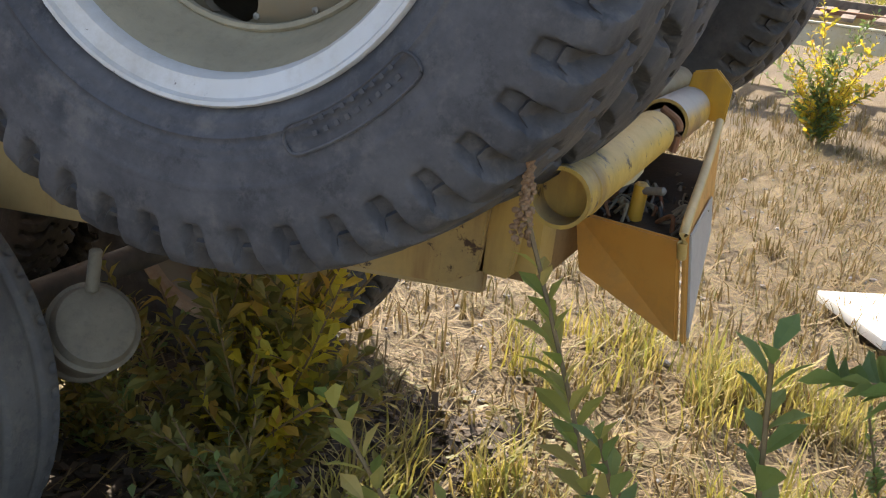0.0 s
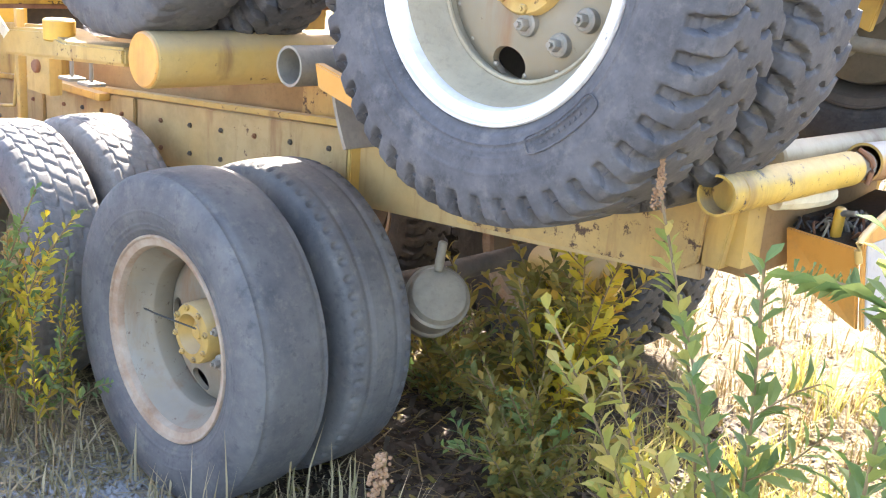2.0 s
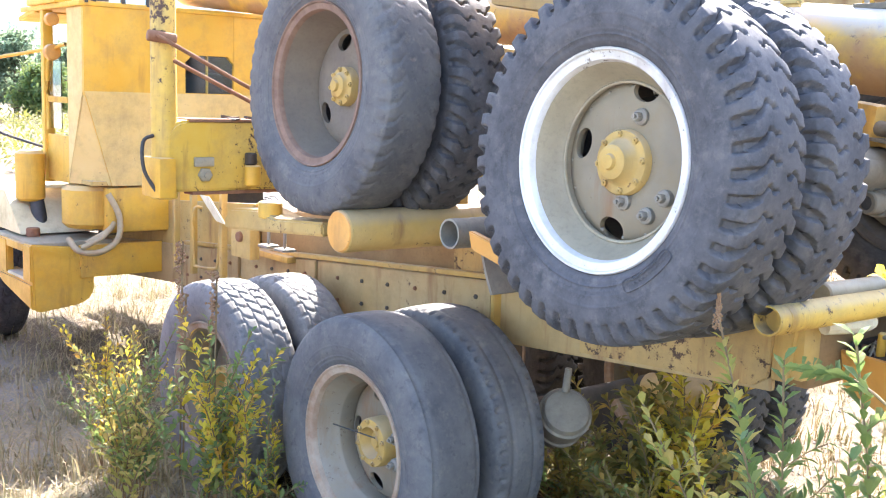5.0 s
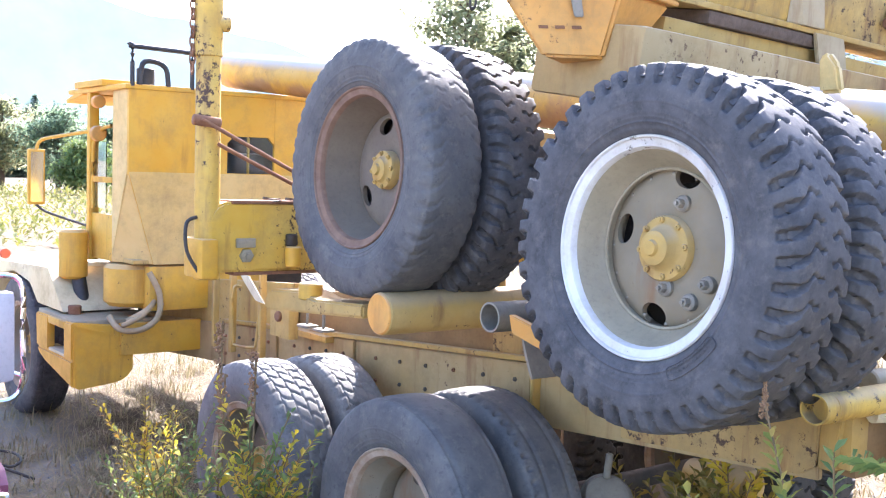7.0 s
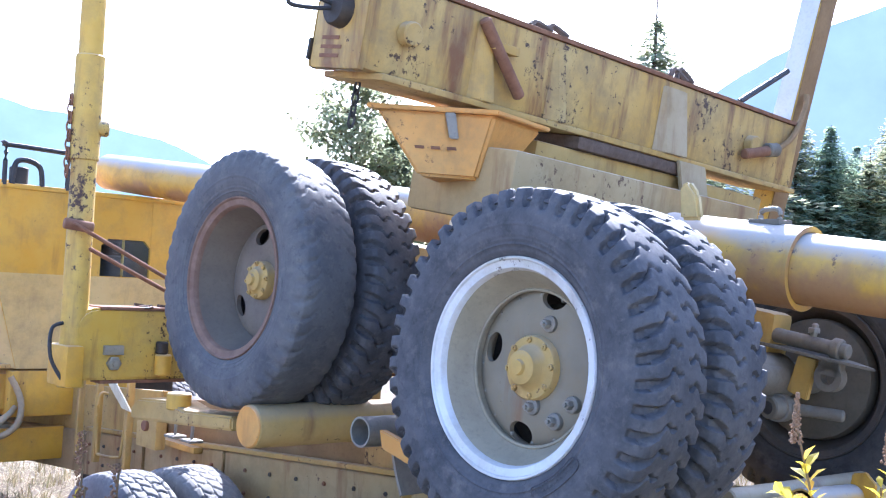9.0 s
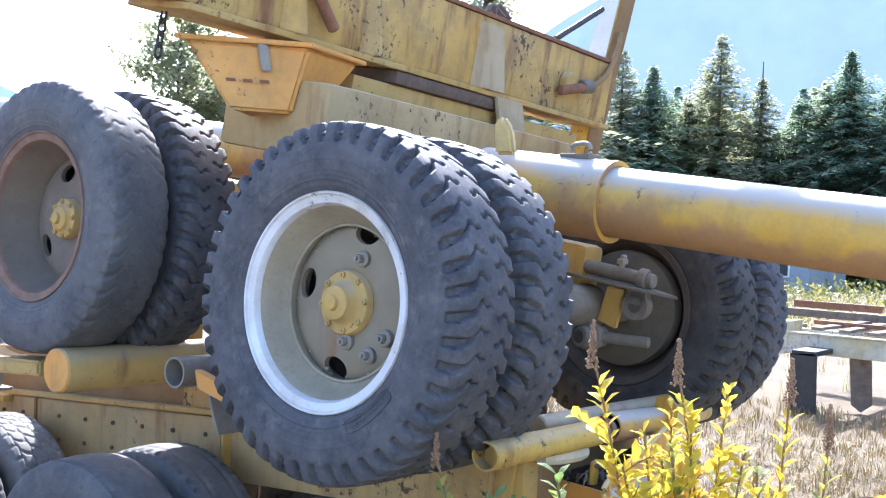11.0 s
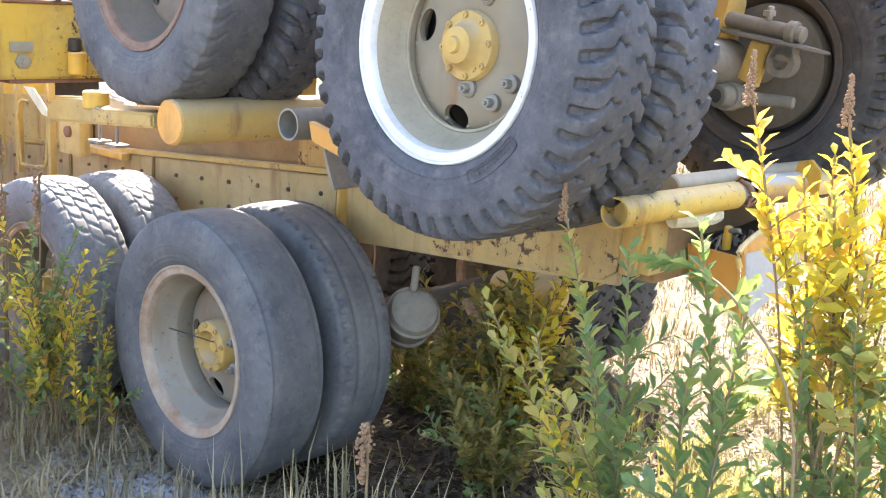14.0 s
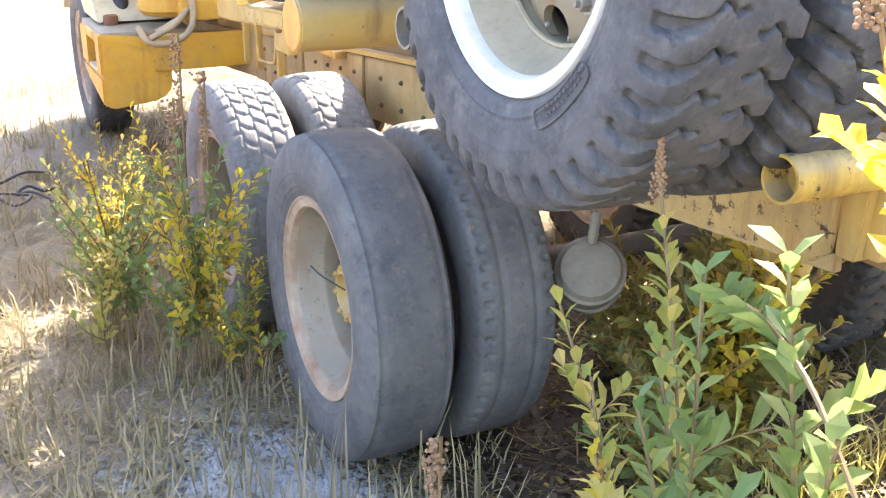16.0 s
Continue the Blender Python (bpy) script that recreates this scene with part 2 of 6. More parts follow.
LEAF_YELLOW = foliage("shrub_leaf_yellow", [(0.36, 0.35, 0.05), (0.68, 0.53, 0.045), (0.54, 0.46, 0.05), (0.62, 0.36, 0.07)], 0.6, 0.55)
# yellowing leaves in deeper tones, painted for the shade under the truck
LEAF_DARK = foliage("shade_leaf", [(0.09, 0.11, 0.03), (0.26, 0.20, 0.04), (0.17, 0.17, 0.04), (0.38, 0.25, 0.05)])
# needle colours raised above natural foliage to paint in distance haze
NEEDLES = foliage("hazed_needles", [(0.20, 0.28, 0.20), (0.25, 0.33, 0.22), (0.31, 0.37, 0.22)], 0.7, 0.85)
NEEDLES_PALE = foliage("hazed_pale_needles", [(0.28, 0.32, 0.20), (0.34, 0.36, 0.21), (0.38, 0.36, 0.22)], 0.7, 0.85)
MEADOW = foliage("meadow_brush", [(0.15, 0.17, 0.035), (0.27, 0.25, 0.06), (0.12, 0.145, 0.04), (0.32, 0.27, 0.07)], 0.7, 0.35)

GLASS, gt, gb = nodes_of("window_glass")
gb.inputs["Base Color"].default_value = (0.8, 0.9, 0.9, 1)
gb.inputs["Roughness"].default_value, gb.inputs["Transmission Weight"].default_value = 0.03, 1.0


def ground_material():
    """Grey dusty yard beside the truck, brown straw ground behind it."""
    m, t, b = nodes_of("dry_ground")
    p = position(t)
    n1, n2, n3 = noise_node(t, 0.55, 6, 0.65, p), noise_node(t, 7, 8, 0.75, p), noise_node(t, 55, 6, 0.75, p)
    side = t.nodes.new("ShaderNodeSeparateXYZ")
    t.links.new(p, side.inputs[0])
    yard = t.nodes.new("ShaderNodeMath")
    yard.operation = "MULTIPLY_ADD"
    t.links.new(n1.outputs[0], yard.inputs[0])
    yard.inputs[1].default_value = 3.0
    edge = t.nodes.new("ShaderNodeMath")
    edge.operation = "SUBTRACT"
    t.links.new(side.outputs[1], edge.inputs[0])
    edge.inputs[1].default_value = 0.95
    t.links.new(edge.outputs[0], yard.inputs[2])
    straw = mixed(t, ramp(t, n1.outputs[0], [(0.38, (0, 0, 0)), (0.62, (1, 1, 1))]).outputs[0], (0.10, 0.075, 0.047), (0.165, 0.12, 0.066))
    dust = mixed(t, ramp(t, n2.outputs[0], [(0.38, (0, 0, 0)), (0.62, (1, 1, 1))]).outputs[0], (0.26, 0.23, 0.185), (0.36, 0.325, 0.265))
    c = mixed(t, ramp(t, yard.outputs[0], [(0.3, (1, 1, 1)), (1.0, (0, 0, 0))]).outputs[0], straw, dust)
    c = mixed(t, ramp(t, n2.outputs[0], [(0.45, (0, 0, 0)), (0.72, (0.6, 0.6, 0.6))]).outputs[0], c, (0.14, 0.11, 0.075))
    c = mixed(t, ramp(t, n3.outputs[0], [(0.5, (0, 0, 0)), (0.72, (0.5, 0.5, 0.5))]).outputs[0], c, (0.25, 0.205, 0.135))
    t.links.new(c, b.inputs["Base Color"])
    b.inputs["Roughness"].default_value = 0.95
    relief(t, b, n3.outputs[0], 0.8, 0.02)
    return m


GROUND = ground_material()
GRAVEL = plain("gravel_stone", (0.22, 0.22, 0.22), (0.38, 0.375, 0.37), 0.9, 30)


# ---- mesh helpers ----
def thing(name, at, label, category, group="", kind=""):
    ob = new(name)
    ob.location = at
    ob.empty_display_size = 0.2
    return tagged(ob, label, category, group, kind)


def place(ob, parent, m=None):
    """Put ob under parent; m is its pose in the world."""
    ob.parent = parent
    w = Matrix.Identity(4)
    chain = parent
    while chain is not None:
        w = chain.matrix_parent_inverse.copy() @ chain.matrix_basis @ w if chain.parent else chain.matrix_basis @ w
        chain = chain.parent
    ob.matrix_parent_inverse = w.inverted()
    ob.matrix_basis = m if m is not None else Matrix.Identity(4)
    return ob


def mesh_of(name, bm, mat, smooth=True):
    me = bpy.data.meshes.new(name)
    bmesh.ops.recalc_face_normals(bm, faces=bm.faces)
    bm.to_mesh(me)
    bm.free()
    me.materials.append(mat)
    if smooth:
        me.polygons.foreach_set("use_smooth", [True] * len(me.polygons))
        me.set_sharp_from_angle(angle=radians(38))
    return me


def part(name, bm, mat, parent, label="", m=None, smooth=True):
    ob = new(name, bm if isinstance(bm, bpy.types.Mesh) else mesh_of(name, bm, mat, smooth))
    place(ob, parent, m)
    return tagged(ob, label)


def solo(name, bm, mat, label, category, group="", kind="", smooth=True):
    return tagged(new(name, mesh_of(name, bm, mat, smooth)), label, category, group, kind)


def box(bm, lo, hi, bevel=0.006, m=None):
    sub = bmesh.new()
    bmesh.ops.create_cube(sub, size=1)
    for v in sub.verts:
        v.co = Vector([lo[k] + (v.co[k] + 0.5) * (hi[k] - lo[k]) for k in range(3)])
    if bevel:
        bmesh.ops.bevel(sub, geom=sub.edges[:], offset=bevel, segments=2, affect="EDGES", profile=0.6)
    if m is not None:
        bmesh.ops.transform(sub, matrix=m, verts=sub.verts)
    join(bm, sub)
    return bm


def join(bm, sub):
    me = bpy.data.meshes.new("tmp")
    sub.to_mesh(me)
    sub.free()
    bm.from_mesh(me)
    bpy.data.meshes.remove(me)


def prism(bm, pts, vec, bevel=0.004):
    """A flat outline pulled along vec."""
    sub = bmesh.new()
    f = sub.faces.new([sub.verts.new(p) for p in pts])
    r = bmesh.ops.extrude_face_region(sub, geom=[f])
    bmesh.ops.translate(sub, vec=vec, verts=[g for g in r["geom"] if isinstance(g, bmesh.types.BMVert)])
    bmesh.ops.recalc_face_normals(sub, faces=sub.faces)
    if bevel:
        bmesh.ops.bevel(sub, geom=sub.edges[:], offset=bevel, segments=2, affect="EDGES")
    join(bm, sub)
    return bm


def lathe(bm, profile, m, n=40, closed=False, arc=(0.0, 2 * math.pi)):
    """Turn (y, r) pairs about the local y axis; m sets the place."""
    full = abs(arc[1] - arc[0]) > 6.28
    rings = []
    cnt = n if full else n + 1
    for y, r in profile:
        rings.append([bm.verts.new(m @ Vector((r * math.cos(arc[0] + (arc[1] - arc[0]) * k / n), y, r * math.sin(arc[0] + (arc[1] - arc[0]) * k / n)))) for k in range(cnt)])
    if closed:
        rings.append(rings[0])
    for a, b in zip(rings, rings[1:]):
        for k in range(n):
            q = (k + 1) % cnt
            try:
                bm.faces.new((a[k], a[q], b[q], b[k]))
            except ValueError:
                pass
    return bm


def along(a, b):
    """The pose that lays the local y axis from a to b."""
    a, b = Vector(a), Vector(b)
    return Matrix.Translation(a) @ (b - a).to_track_quat("Y", "Z").to_matrix().to_4x4()


def rod(bm, a, b, r, n=20, r2=None, wall=0.0, cap=0.006):
    """A round bar, or with wall a pipe that is open at both ends."""
    L = (Vector(b) - Vector(a)).length
    r2 = r2 or r
    if wall:
        prof = [(0, r - wall), (0, r), (L, r2), (L, r2 - wall), (0, r - wall)]
    else:
        c = min(cap, r * 0.5)
        prof = [(0, 0.0005), (0, r - c), (c, r), (L - c, r2), (L, r2 - c), (L, 0.0005)]
    return lathe(bm, prof, along(a, b), n)


def tube(bm, pts, r, n=8):
    """A bent tube through the points."""
    pts = [Vector(p) for p in pts]
    fine = []
    for i in range(len(pts) - 1):
        p0, p1, p2, p3 = pts[max(i - 1, 0)], pts[i], pts[i + 1], pts[min(i + 2, len(pts) - 1)]
        for k in range(5):
            u = k / 5
            fine.append(0.5 * ((2 * p1) + (p2 - p0) * u + (2 * p0 - 5 * p1 + 4 * p2 - p3) * u * u + (3 * p1 - p0 - 3 * p2 + p3) * u ** 3))
    fine.append(pts[-1])
    prev = None
    for i, p in enumerate(fine):
        d = fine[min(i + 1, len(fine) - 1)] - fine[max(i - 1, 0)]
        q = d.to_track_quat("Z", "Y")
        ring = [bm.verts.new(p + q @ Vector((r * math.cos(a), r * math.sin(a), 0))) for a in (2 * math.pi * k / n for k in range(n))]
        if prev:
            for k in range(n):
                bm.faces.new((prev[k], prev[(k + 1) % n], ring[(k + 1) % n], ring[k]))
        prev = ring
    return bm


def nut(bm, at, axis, r, h):
    """A hexagon nut with a stud."""
    m = along(at, Vector(at) + Vector(axis))
    lathe(bm, [(0, r), (h * 0.85, r), (h, r * 0.85), (h, r * 0.45), (h * 1.5, r * 0.45), (h * 1.5, 0.0005)], m, 6)


# ---- tyres and wheels ----
def smooth_step(a, b, x):
    u = np.clip((x - a) / (b - a), 0, 1)
    return u * u * (3 - 2 * u)


def tyre_mesh(name, mat, kind, R=0.555, seed=1):
    """A tyre about the local y axis, centred on y = 0. kind: lug, block, slick or sipe."""
    half = np.array([(0, R), (0.05, R - 0.001), (0.095, R - 0.004), (0.118, R - 0.010), (0.131, R - 0.026), (0.139, R - 0.052), (0.1445, R - 0.085), (0.146, R - 0.115),
                     (0.143, 0.405), (0.135, 0.375), (0.124, 0.352), (0.112, 0.340), (0.104, 0.330)])
    seg = np.concatenate([[0], np.cumsum(np.hypot(*np.diff(half, axis=0).T))])
    n_half = 34 if kind in ("lug", "block", "worn") else 20
    s = np.concatenate([np.linspace(0, seg[5], n_half, endpoint=False), np.linspace(seg[5], seg[-1], 44 if kind in ("lug", "worn", "slick") else 18)])
    y, r = np.interp(s, seg, half[:, 0]), np.interp(s, seg, half[:, 1])
    y, r = np.concatenate([-y[:0:-1], y]), np.concatenate([r[:0:-1], r])
    N = {"lug": 46, "worn": 46, "block": 44, "slick": 40, "sipe": 60}[kind]
    per = {"lug": 14, "worn": 10, "block": 10, "slick": 4, "sipe": 8}[kind]
    th = np.arange(N * per) / (N * per) * 2 * np.pi
    Y, TH = np.meshgrid(y, th)
    RR = np.tile(r, (len(th), 1))
    a = np.abs(Y)
    fade = smooth_step(R - 0.075, R - 0.035, RR)
    rng = np.random.RandomState(seed)
    wob = sum(np.sin(TH * k + rng.rand() * 6.28) * rng.rand() for k in range(2, 9)) / 8
    if kind in ("lug", "worn"):
        ph = (TH * N / (2 * np.pi) + np.where(Y > 0, 0.5, 0.0) + 0.55 * a / 0.13 - 0.30 * smooth_step(0.030, 0.052, a) + 0.30 * smooth_step(0.060, 0.085, a)) % 1
        w = 0.08 + 0.30 * smooth_step(0.06, 0.14, a)
        g = smooth_step(0.5 - w / 2 - 0.05, 0.5 - w / 2 + 0.03, ph) * (1 - smooth_step(0.5 + w / 2 - 0.03, 0.5 + w / 2 + 0.12, ph))
        core = smooth_step(0.012, 0.020, a + 0.005 * np.sin(TH * N))
        low = smooth_step(R - 0.095, R - 0.055, RR)
        depth = g * core * (0.025 * fade * (0.45 + 0.55 * smooth_step(0.05, 0.125, a)) + 0.005 * low)
        if kind == "worn":
            depth = 0.22 * depth + 0.004 * wob * fade
    elif kind == "block":
        ph = (TH * N / (2 * np.pi) + 0.5 * (np.floor((Y + 0.203) / 0.058) % 2) + 4 * Y + 0.10 * np.sin(Y * 90)) % 1
        g = np.maximum(smooth_step(0.36, 0.45, np.abs(ph - 0.5)), 0.7 * smooth_step(0.40, 0.48, np.abs(((Y + 0.203) / 0.058 + 0.05 * np.sin(TH * N)) % 1 - 0.5)))
        depth = 0.0095 * g * smooth_step(R - 0.034, R - 0.014, RR) * (0.8 + 0.9 * wob) + 0.003 * wob * fade
    elif kind == "sipe":
        ph = (TH * N / (2 * np.pi)) % 1
        g = smooth_step(0.3, 0.4, np.abs(ph - 0.5)) * smooth_step(0.088, 0.096, a) * (1 - smooth_step(0.112, 0.12, a))
        depth = 0.012 * g + 0.005 * (1 - smooth_step(0.004, 0.01, np.abs(a - 0.055)))
    else:
        depth = 0.004 * (1 - smooth_step(0.006, 0.014, np.abs(a - 0.102))) + 0.003 * wob * fade
    ring = 0.0018 * (smooth_step(0.0, 0.002, 0.0035 - np.abs(RR - (R - 0.125)))) + 0.0015 * smooth_step(0.0, 0.002, 0.003 - np.abs(RR - (R - 0.188)))
    ring += 0.0022 * smooth_step(0.0, 0.003, 0.004 - np.abs(RR - (R - 0.205))) + 0.0012 * np.sin(RR * 420) * smooth_step(R - 0.20, R - 0.19, RR) * (1 - smooth_step(R - 0.165, R - 0.155, RR))
    RD = RR - depth + 0.0012 * wob
    YD = Y + np.sign(Y) * ring * (a > 0.1) - np.sign(Y) * depth * 0.35 * (a > 0.125)
    verts = np.stack([RD * np.cos(TH), YD, RD * np.sin(TH)], -1).reshape(-1, 3)
    nT, nY = len(th), len(y)
    i, k = np.meshgrid(np.arange(nT), np.arange(nY - 1), indexing="ij")
    j = (i + 1) % nT
    faces = np.stack([i * nY + k, i * nY + k + 1, j * nY + k + 1, j * nY + k], -1).reshape(-1, 4)
    me = bpy.data.meshes.new(name)
    me.from_pydata(verts.tolist(), [], faces.tolist())
    me.polygons.foreach_set("use_smooth", [True] * len(me.polygons))
    me.set_sharp_from_angle(angle=radians(50))
    me.materials.append(mat)
    return me


TYRES = {"lug": tyre_mesh("tyre", RUBBER, "lug", 0.565), "slick": tyre_mesh("tyre", RUBBER_WORN, "slick", 0.548, 3), "sipe": tyre_mesh("tyre", RUBBER_WORN, "sipe", 0.545, 4),
         "block": tyre_mesh("tyre", RUBBER, "block", 0.548, 5), "worn": tyre_mesh("tyre", RUBBER_WORN, "worn", 0.55, 8), "pale_block": tyre_mesh("tyre", RUBBER_SUNLIT, "block", 0.548, 10), "dark": tyre_mesh("tyre", RUBBER_DARK, "lug", 0.555, 6)}
E3 = Matrix.Identity(4)


def rim_flange(mat, barrel=0.175):
    """The outer ring and the lip of a demountable rim; the ring's face lies on y = 0."""
    prof = [(0.025, 0.343), (0.004, 0.343), (0.0, 0.340), (0.001, 0.335), (0.008, 0.331), (0.011, 0.322), (0.014, 0.308), (0.022, 0.303), (0.036, 0.300)]
    return mesh_of("rim_ring", lathe(bmesh.new(), prof, E3, 72), mat)


def rim_barrel(mat, cone=False):
    prof = [(0.036, 0.300), (0.05, 0.297), (0.08, 0.288), (0.12, 0.275), (0.16, 0.262), (0.192, 0.2495), (0.20, 0.2495), (0.24, 0.335), (0.20, 0.336), (0.06, 0.31), (0.025, 0.335)] if cone else [(0.036, 0.300), (0.046, 0.293), (0.06, 0.286), (0.095, 0.268), (0.112, 0.258), (0.118, 0.252), (0.124, 0.250), (0.17, 0.250), (0.21, 0.258), (0.24, 0.335), (0.20, 0.336), (0.06, 0.30), (0.025, 0.335)]
    return mesh_of("rim_barrel", lathe(bmesh.new(), prof, E3, 72), mat)


def wheel_disc(mat, holes, hr=(0.036, 0.05), depth=0.142):
    """A dished disc with oval hand holes cut through."""
    bm = bmesh.new()
    nth, radii = 180, np.linspace(0.06, 0.2505, 25)

    def dish(r):
        return depth - 0.015 * math.sin((r - 0.06) / 0.19 * math.pi) + 0.006 * max(0, (r - 0.225) / 0.025)

    def in_hole(x, z):
        for ang, rad in holes:
            c, s = math.cos(radians(ang)), math.sin(radians(ang))
            u, v = x * c + z * s - rad, -x * s + z * c
            if (u / hr[0]) ** 2 + (v / hr[1]) ** 2 < 1:
                return True
        return False
    grid = [[bm.verts.new((r * math.cos(2 * math.pi * k / nth), dish(r), r * math.sin(2 * math.pi * k / nth))) for k in range(nth)] for r in radii]
    for a in range(len(radii) - 1):
        for k in range(nth):
            q = (k + 1) % nth
            rm, tm = (radii[a] + radii[a + 1]) / 2, 2 * math.pi * (k + 0.5) / nth
            if not in_hole(rm * math.cos(tm), rm * math.sin(tm)):
                bm.faces.new((grid[a][k], grid[a][q], grid[a + 1][q], grid[a + 1][k]))
    for v in [v for v in bm.verts if not v.link_faces]:
        bm.verts.remove(v)
    # draw the rim of each hole onto its oval and fold it inwards
    rims = [v for v in bm.verts if v.is_boundary and 0.065 < math.hypot(v.co.x, v.co.z) < 0.2495]
    for v in rims:
        best = None
        for ang, rad in holes:
            c, s_ = math.cos(radians(ang)), math.sin(radians(ang))
            u, w = v.co.x * c + v.co.z * s_ - rad, -v.co.x * s_ + v.co.z * c
            q = math.hypot(u / hr[0], w / hr[1])
            if best is None or q < best[0]:
                best = (q, u, w, c, s_, rad)
        q, u, w, c, s_, rad = best
        u, w = u / q + rad, w / q
        v.co = (u * c - w * s_, dish(math.hypot(u, w)), u * s_ + w * c)
    edges = [e for e in bm.edges if e.is_boundary and e.verts[0] in rims and e.verts[1] in rims]
    ext = bmesh.ops.extrude_edge_only(bm, edges=edges)
    bmesh.ops.translate(bm, vec=(0, 0.02, 0), verts=[g for g in ext["geom"] if isinstance(g, bmesh.types.BMVert)])
    return mesh_of("disc", bm, mat)


def hub_mesh(mat, out=0.075, r=0.056, fl=1.0, back=0.0):
    prof = [(0.19 + back, 0.105 * fl), (0.114 + back, 0.103 * fl), (0.107 + back, 0.098 * fl), (0.106 + back, 0.078 * fl), (0.100 + back, 0.068 * fl), (out + 0.012, r), (out + 0.004, r - 0.003), (out, r - 0.012), (out - 0.004, r - 0.022), (out - 0.004, 0.026), (out - 0.016, 0.022), (out - 0.018, 0.0005)]
    bm = lathe(bmesh.new(), prof, E3, 36)
    for k in range(8):
        a = 2 * math.pi * (k + 0.3) / 8
        nut(bm, (0.088 * fl * math.cos(a), 0.107 + back, 0.088 * fl * math.sin(a)), (0, -1, 0), 0.011, 0.01)
    return mesh_of("hub", bm, mat)


def stud_mesh(mat):
    bm = bmesh.new()
    nut(bm, (0, 0, 0), (0, -1, 0), 0.015, 0.020)
    lathe(bm, [(0.03, 0.028), (0.004, 0.026), (0.0, 0.021), (0.0, 0.0005)], E3, 18)
    return mesh_of("wheel_nut", bm, mat)


def backing_mesh(mat):
    """What closes the wheel behind its disc."""
    return mesh_of("brake_drum", lathe(bmesh.new(), [(0.24, 0.0005), (0.24, 0.21), (0.30, 0.215), (0.5, 0.215), (0.505, 0.0005)], E3, 40), mat)


HOLES_W = [(84, 0.230), (172, 0.188), (267, 0.214)]
HOLES_R = [(108, 0.19), (225, 0.19), (345, 0.19)]
HOLES_L = [(178, 0.19), (255, 0.205), (330, 0.2), (100, 0.2), (28, 0.2)]
RING = {"white": rim_flange(WHITE_RIM), "rust": rim_flange(RUST_RIM), "grey": rim_flange(GREY_RIM), "dark": rim_flange(DARK_DUST)}
BARREL = {"dust": rim_barrel(DUSTY_METAL), "rust": rim_barrel(BROWN_GREY, True), "grey": rim_barrel(FLAKING), "dark": rim_barrel(DARK_DUST)}
DISC = {"white": wheel_disc(OLIVE_DISC, HOLES_W), "rust": wheel_disc(BROWN_GREY, HOLES_R, depth=0.18), "grey": wheel_disc(FLAKING, HOLES_L, depth=0.19)}
HUB = {"white": hub_mesh(YELLOW_DUSTY, 0.060), "rust": hub_mesh(YELLOW_DUSTY, 0.112, 0.050, 0.80, 0.03), "grey": hub_mesh(YELLOW_DUSTY, 0.14, 0.05)}
STUD = stud_mesh(DULL_STEEL)
SEAM = mesh_of("disc_seam", lathe(bmesh.new(), [(0.117, 0.2525), (0.113, 0.249), (0.114, 0.243), (0.120, 0.241), (0.126, 0.244)], E3, 72), DUSTY_METAL)
RIVET = mesh_of("rivet", lathe(bmesh.new(), [(0.006, 0.0065), (0.0, 0.005), (-0.002, 0.0005)], E3, 10), DULL_STEEL)
DRUM = backing_mesh(DARK_DUST)


def wheel(parent, m, look_of, tread, label, studs=(), inner=False):
    """One wheel: tyre, ring, barrel, disc, hub and nuts. m lays its ring's face and its axle (local y)."""
    w = part("wheel", BARREL[{"white": "dust", "rust": "rust", "grey": "grey", "dark": "dark"}[look_of]], None, parent, label, m)
    part("tyre", TYRES[tread], None, w, "", m @ Matrix.Translation((0, 0.125, 0)))
    part("rim_ring", RING[look_of], None, w, "", m)
    if not inner:
        part("disc", DISC[look_of], None, w, "", m)
        part("hub", HUB[look_of], None, w, "yellow hub with bolted flange", m)
        part("brake_drum", DRUM, None, w, "", m)
        if look_of == "white":
            part("disc_seam", SEAM, None, w, "", m)
            for k in range(16):
                a = 2 * math.pi * (k + 0.4) / 16
                part("rivet", RIVET, None, w, "", m @ Matrix.Translation((0.233 * math.cos(a), 0.138, 0.233 * math.sin(a))))
        for ang, rad in studs:
            part("wheel_nut", STUD, None, w, "", m @ Matrix.Translation((rad * math.cos(radians(ang)), 0.112, rad * math.sin(radians(ang)))))
    return w


# ---- ground ----
def bump_at(x, y):
    return 0.05 * noise.noise((x * 0.5, y * 0.5, 0.0)) + 0.02 * noise.noise((x * 2.1, y * 2.1, 3.0))


def build_ground():
    xs = np.concatenate([-np.geomspace(2400, 8, 26), np.arange(-7.6, 8.1, 0.2), np.geomspace(8.6, 2400, 26)])
    ys = np.concatenate([-np.geomspace(2400, 6, 24), np.arange(-5.6, 14, 0.2), np.geomspace(14.6, 2400, 28)])
    verts = [(x, y, bump_at(x, y) - 0.012 if abs(x) < 9 and -6.5 < y < 15 else -0.02) for x in xs for y in ys]
    ny = len(ys)
    faces = [(i * ny + j, (i + 1) * ny + j, (i + 1) * ny + j + 1, i * ny + j + 1) for i in range(len(xs) - 1) for j in range(ny - 1)]
    me = bpy.data.meshes.new("ground")
    me.from_pydata(verts, [], faces)
    me.materials.append(GROUND)
    me.polygons.foreach_set("use_smooth", [True] * len(me.polygons))
    return tagged(new("ground", me), "dry dusty ground with straw litter and gravel", "ground", kind="structure")


build_ground()

# ---- logging truck ----
truck = thing("logging_truck", (-2.5, 1.25, 0), "old yellow logging truck with chipped sun-faded paint parked on dry ground", "truck")


